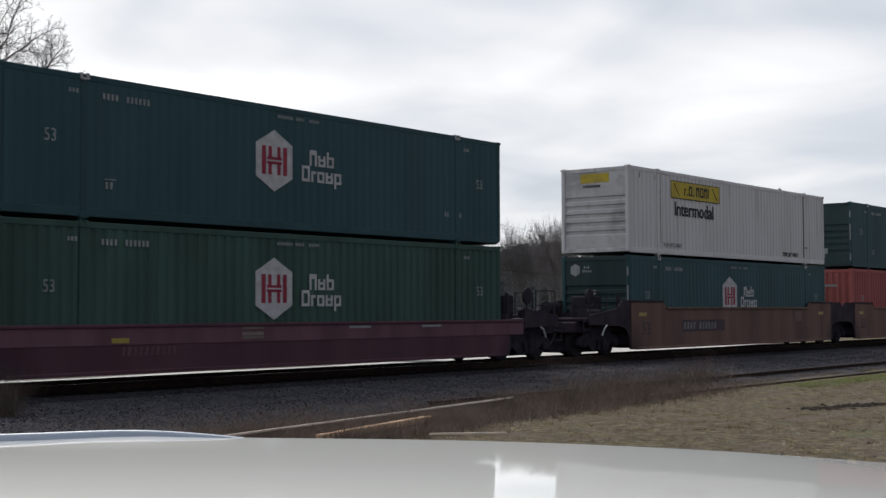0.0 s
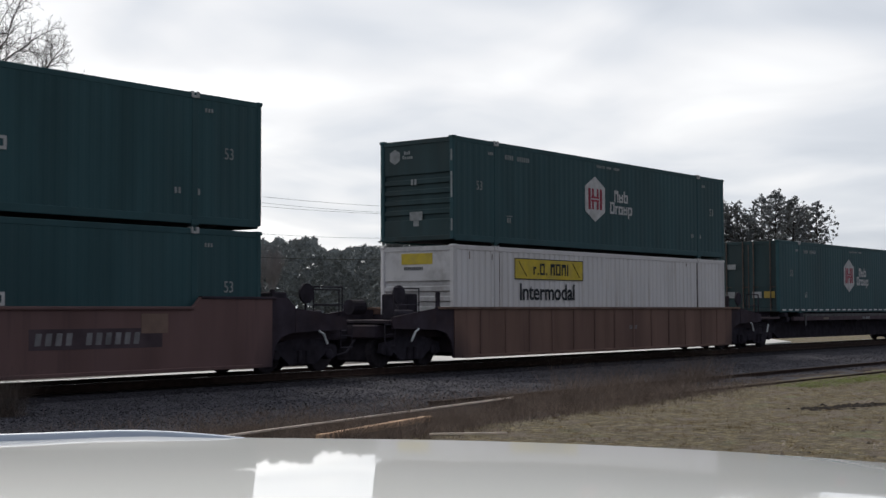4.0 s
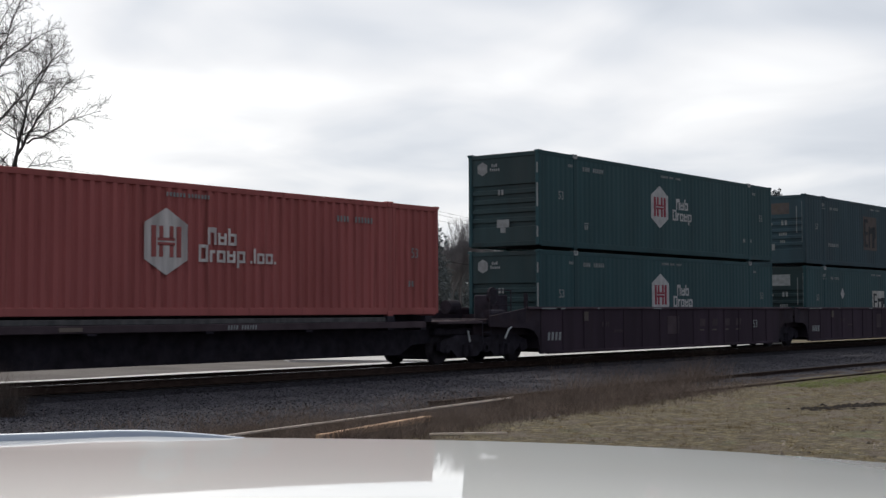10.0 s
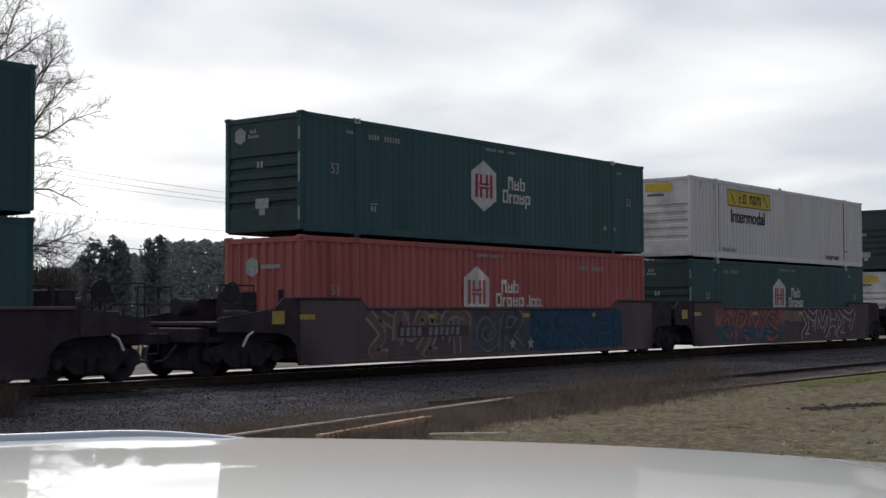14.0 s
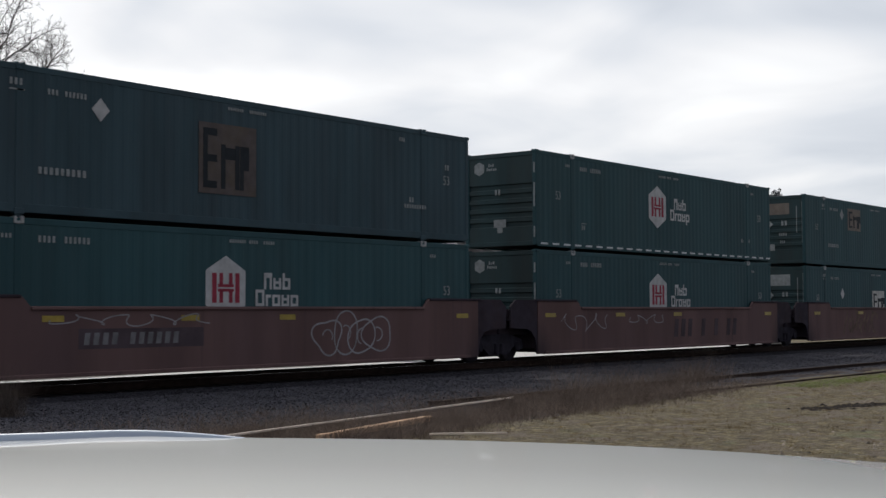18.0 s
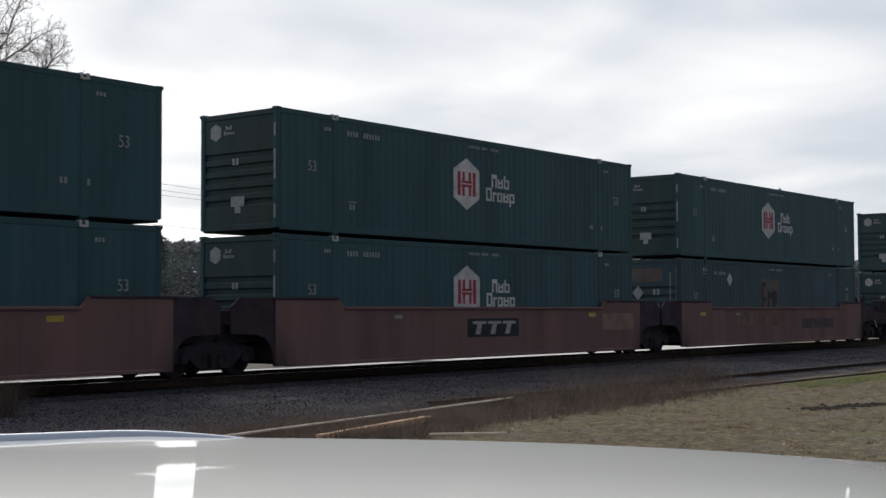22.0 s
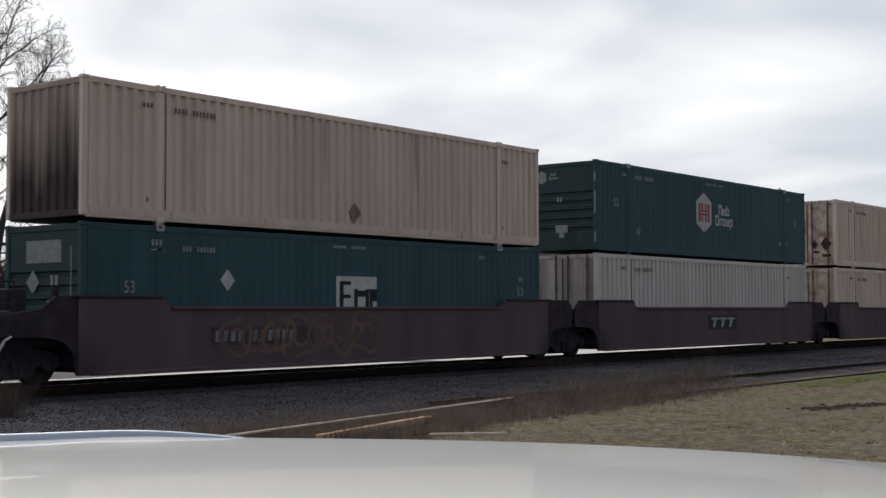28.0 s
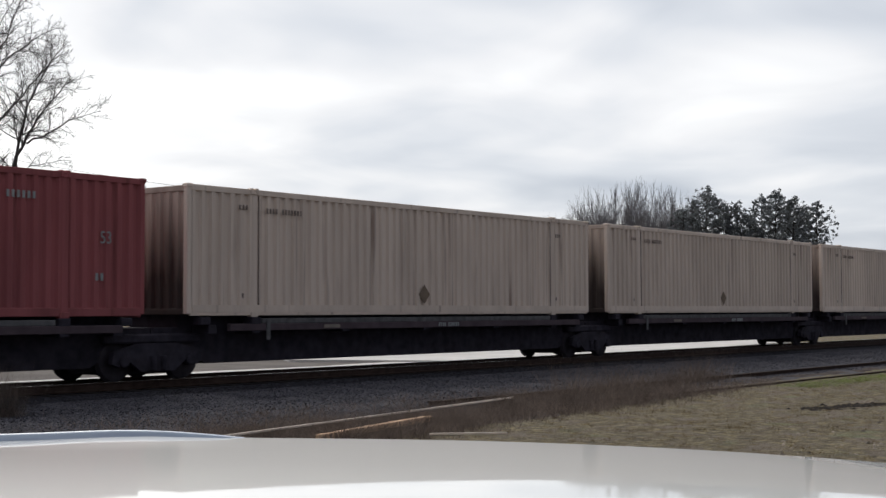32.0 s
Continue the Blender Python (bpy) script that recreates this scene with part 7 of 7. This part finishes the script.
# the stand to the right: leafless trees with pines
far_trees = []


def far_tree(i, px, top, d, label):
    """One of four leafless trees, turned and sized to suit."""
    h = (551 - top) / 2363 * d + 1.7
    if len(far_trees) < 4:
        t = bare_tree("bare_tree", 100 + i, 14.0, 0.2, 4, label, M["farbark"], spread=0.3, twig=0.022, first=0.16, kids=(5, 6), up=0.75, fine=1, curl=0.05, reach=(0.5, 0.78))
        far_trees.append(t)
    else:
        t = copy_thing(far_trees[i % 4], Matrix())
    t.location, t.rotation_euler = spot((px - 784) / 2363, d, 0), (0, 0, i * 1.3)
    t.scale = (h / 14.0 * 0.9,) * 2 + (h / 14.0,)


for i, (px, top) in enumerate(((1030, 345), (1085, 327), (1118, 316), (1150, 318), (1172, 324), (1212, 336), (1238, 330), (1000, 372), (975, 378), (1058, 332), (1100, 322), (1190, 330))):
    far_tree(i, px, top, 170 + 7 * (i % 3), "leafless grey deciduous tree in a far stand")
for i, (px, top, w) in enumerate(((1250, 340, 3.6), (1228, 362, 2.8), (1272, 355, 2.8), (1312, 365, 2.4), (1370, 344, 3.4), (1352, 352, 2.6), (1405, 356, 3.0), (1448, 364, 3.0), (1428, 376, 2.4), (1205, 380, 2.6), (1330, 388, 2.8), (1388, 366, 3.2), (1290, 378, 2.6))):
    d = 160 + 4 * (i % 3)
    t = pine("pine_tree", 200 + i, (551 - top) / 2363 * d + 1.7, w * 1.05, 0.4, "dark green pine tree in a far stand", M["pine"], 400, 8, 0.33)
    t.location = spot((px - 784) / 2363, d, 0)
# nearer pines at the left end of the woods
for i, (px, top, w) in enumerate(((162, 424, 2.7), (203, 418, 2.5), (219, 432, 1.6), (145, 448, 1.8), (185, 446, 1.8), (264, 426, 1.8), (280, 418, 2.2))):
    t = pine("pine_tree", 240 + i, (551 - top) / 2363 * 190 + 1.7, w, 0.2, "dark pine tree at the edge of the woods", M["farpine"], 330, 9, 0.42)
    t.location = spot((px - 784) / 2363, 190, 0)
for i, (px, top, w) in enumerate(((735, 386, 3.2), (712, 402, 2.6), (768, 400, 2.4), (690, 425, 3.0))):
    t = pine("pine_tree", 260 + i, (551 - top) / 2363 * 175 + 1.7, w, 0.15, "dark evergreen beside the utility pole", M["farpine"], 330, 9, 0.45)
    t.location = spot((px - 784) / 2363, 175, 0)
for i, (px, top) in enumerate(((795, 372), (815, 378), (832, 384), (900, 382), (925, 388), (950, 384), (985, 392), (478, 418), (50, 452), (95, 462), (20, 448), (130, 446), (72, 456), (112, 470), (4, 455))):
    far_tree(i + 13, px, top, 200 if px > 200 else 120, "leafless grey deciduous tree in a far stand")


def woods():
    """The far wood as one ragged mass of needle clumps and stems."""
    rng = random.Random(77)
    g = Geo()
    for _ in range(34000):
        px = rng.uniform(-120, 1760)
        deep = _ % 5 == 0  # the wood's dense inside
        d = rng.uniform(285, 310) if deep else rng.uniform(235, 285)
        top = 428 + 14 * noise.noise((px * 0.021, 0.0, 3.0)) + 9 * noise.noise((px * 0.07, 5.0, 3.0)) + (12 if px > 560 else 0) + (28 if px > 1000 else 0)
        if px < 240:
            top += (240 - px) * 0.16 + 26
        elif px < 300:
            top += 26 * (300 - px) / 60
        h = (551 - top) / 2363 * d + 1.7
        z = h * (0.93 * rng.random() if deep else 1 - rng.random() ** 1.4)
        tuft(g, spot((px - 784) / 2363, d, z), rng.uniform(1.2, 2.0) if deep else rng.uniform(0.4, 0.95), rng, 7)
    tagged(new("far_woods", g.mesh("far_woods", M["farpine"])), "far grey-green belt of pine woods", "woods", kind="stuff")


woods()


def utility_pole(p, h, label):
    t = root("utility_pole", label, "utility pole", "utility poles along the wires")
    part("pole", Geo().tube((0, 0, -0.3), (0, 0, h), 0.17, 0.12, sides=10, caps=True), M["pole"], t)
    arm = Geo().chamfer(-0.06, 0.06, -1.5, 1.5, h - 0.85, h - 0.72, 0.01).chamfer(-0.06, 0.06, -1.1, 1.1, h - 1.75, h - 1.63, 0.01)
    part("crossarm", arm, M["pole"], t)
    ins = Geo()
    for y in (-1.4, -0.75, 0.75, 1.4):
        ins.tube((0, y, h - 0.72), (0, y, h - 0.5), 0.05, sides=6, caps=True)
    ins.tube((0, 0, h), (0, 0, h + 0.25), 0.05, sides=6, caps=True)
    part("insulator", ins, M["pole"], t)
    t.location = p
    return t


POLES = [spot(-0.40, 84), spot((750 - 784) / 2363, 140), spot(0.16, 215)]
for p in POLES:
    utility_pole(p, 12.4, "weathered timber utility pole with two crossarms").rotation_euler.z = radians(35)


def wires():
    k = 0
    for a, b in zip(POLES, POLES[1:]):
        for off, h in ((-1.4, 11.9), (1.4, 11.9), (0.0, 12.6), (0.6, 9.4), (-0.2, 7.3)):
            g = Geo()
            pts = []
            for i in range(13):
                t = i / 12
                p = a.lerp(b, t) + Vector((-0.57, 0.82, 0)) * off
                pts.append(Vector((p.x, p.y, h - 0.9 * 4 * t * (1 - t))))
            g.pipe(pts, [0.016 if h > 8 else 0.03] * 13, 3)
            tagged(new("power_wire", g.mesh("power_wire", M["wire"])), "thin sagging power line between poles", "wire", "power wires")


wires()


def fence_posts():
    for i, (px, d) in enumerate(((11, 60), (53, 60), (105, 60))):
        o = new("fence_post", Geo().chamfer(-0.07, 0.07, -0.07, 0.07, -0.2, 2.3, 0.01).mesh("fence_post", M["pole"]))
        o.location = spot((px - 784) / 2363, d)
        tagged(o, "dark timber fence post beyond the tracks", "post", "fence posts")


fence_posts()


def thicket():
    """Leafless brush at the left end of the woods."""
    rng = random.Random(51)
    g = Geo()
    for _ in range(2200):
        px = rng.uniform(-60, 120)
        d = rng.uniform(84, 100)
        top = 456 + 14 * noise.noise((px * 0.05, 1.0, 0.0)) + 0.25 * max(0, px - 50)
        h = ((551 - top) / 2363 * d + 1.7) * rng.uniform(0.35, 1.0)
        p = spot((px - 784) / 2363, d, 0)
        q = p + Vector((rng.gauss(0, 0.5), rng.gauss(0, 0.5), h))
        m = p.lerp(q, 0.5) + Vector((rng.gauss(0, 0.15), rng.gauss(0, 0.15), 0))
        g.pipe([p, m, q], [0.03, 0.022, 0.01], 3)
        for _k in range(4):
            a = m.lerp(q, rng.random())
            g.pipe([a, a + Vector((rng.gauss(0, 0.4), rng.gauss(0, 0.4), rng.uniform(0.0, 0.8)))], [0.014, 0.008], 3)
    tagged(new("thicket", g.mesh("thicket", M["bark"])), "grey leafless thicket beyond the tracks", "bushes", kind="stuff")


thicket()


# ---- the parked vehicle on whose roof the camera stands ----
def roof_height(r, l):
    q = (r - 0.78) ** 2 if r < 0.85 else 0.07 ** 2 + 0.14 * (r - 0.85)  # flat towards the far edge
    z = -0.0952 - 0.0230 * (r - 0.78) - 0.0375 * q - (0.087 if l > 0 else 0.06) * l * l - 0.007 * l - 0.01 * r * l + 0.03 * (1.1 - r) * max(0.0, -l)
    k = min(1.0, max(0.0, (r - 0.97) / 0.12))  # swells a little towards the rail
    return z - 0.0013 - 0.005 * l + 0.0024 * math.exp(-((l + 0.252) / 0.062) ** 2) * k * k * (3 - 2 * k)


def vehicle():
    v = root("parked_car", "white parked car whose glossy roof mirrors the sky", "car")
    v.location = (EYE.x, EYE.y, 0)
    v.rotation_euler = (0, 0, -radians(YAW))  # own y runs ahead, own x to the right
    E = EYE.z
    g = Geo()
    rows = [-0.3 + i * 0.02 for i in range(70)] + [1.1]
    cols = [-1.5 + i * 0.03 for i in range(101)]
    for r in rows:
        for l in cols:
            g.v.append((l, r, E + roof_height(max(r, 0.35), l if abs(l) < 0.8 else math.copysign(0.8 + (abs(l) - 0.8) * 0.6, l))))
    k = len(cols)
    n = len(rows)
    for dr, dz in ((0.0, 0.0), (0.003, -0.004), (0.004, -0.02), (0.005, -0.05)):
        for l in cols:
            ll = l if abs(l) < 0.8 else math.copysign(0.8 + (abs(l) - 0.8) * 0.6, l)
            g.v.append((l, 1.1 + dr, E + roof_height(1.1, ll) + dz))
        n += 1
    g.f = [(j * k + i, j * k + i + 1, j * k + k + i + 1, j * k + k + i) for j in range(n - 1) if j != len(rows) - 1 for i in range(k - 1)]
    part("roof", g.mesh("roof", M["carpaint"], True), None, v, "glossy white roof panel")
    # roof rail, running in from the far edge and dying into the roof at its end
    m = Geo()
    N = 60
    prof = ((-0.0006, -0.1), (0.0, 0.05), (0.0003, 0.6), (0.0008, 0.8), (0.002, 0.94), (0.004, 1.0), (0.0065, 0.94), (0.008, 0.7), (0.0085, 0.3), (0.009, -0.6))
    for i in range(N + 1):
        l = -0.75 + 0.587 * i / N
        s = (-0.163 - l) / 0.167
        foot = 1.092
        hgt = 0.0058 * (1 - math.exp(-3.2 * s)) + 0.0001
        base = E + roof_height(foot, l)
        for dy, dz in prof:
            m.v.append((l, foot + dy, base + hgt * dz))
    k = len(prof)
    m.f = [(i * k + j, i * k + k + j, i * k + k + 1 + j, i * k + 1 + j) for i in range(N) for j in range(k - 1)]
    part("roof_rail", m.mesh("roof_rail", M["railgrey"], True), None, v, "silver-grey rail along the roof edge")
    # cabin and body below
    part("cabin", Geo().prism([(-2.2, 0.95), (2.0, 0.95)] + [(x, E + roof_height(1.1, x if abs(x) < 0.8 else math.copysign(0.8 + (abs(x) - 0.8) * 0.6, x)) - 0.014) for x in [1.5 - 0.15 * k for k in range(21)]], -0.3, 1.08), M["carpaint"], v)
    part("body", Geo().prism([(-2.5, 0.45), (-2.0, 0.3), (2.4, 0.3), (2.9, 0.45), (2.9, 0.8), (2.5, 0.95), (-2.4, 0.96), (-2.5, 0.8)], -0.5, 1.3), M["carpaint"], v)
    for y0 in (-0.335, 1.083):
        part("window", Geo().prism([(-2.0, 1.0), (1.8, 1.0), (1.3, 1.38), (-1.7, 1.38)], y0, y0 + 0.012), M["glass"], v)
    for x in (-1.5, 1.7):
        for y in (-0.52, 1.1):
            w = part("tyre", Geo().lathe_y([(0, 0.24), (0, 0.33), (0.03, 0.35), (0.19, 0.35), (0.22, 0.33), (0.22, 0.24)], 20), M["tyre"], v)
            w.location = (x, y, 0.32)
            part("rim", Geo().lathe_y([(-0.004, 0.2), (-0.004, 0.235), (0.21, 0.235)], 16), M["silver"], w)


vehicle()


# ---- what moves: the whole train, at one speed ----
def run_length(t):
    dt = t - 13.0
    return 18.0921 * dt + 0.014626 * dt * dt


def motions():
    for thing, x, y, z in moving:
        walk(thing, [(float(t), pose(x - run_length(t), y, z)) for t in range(0, 33)])


motions()
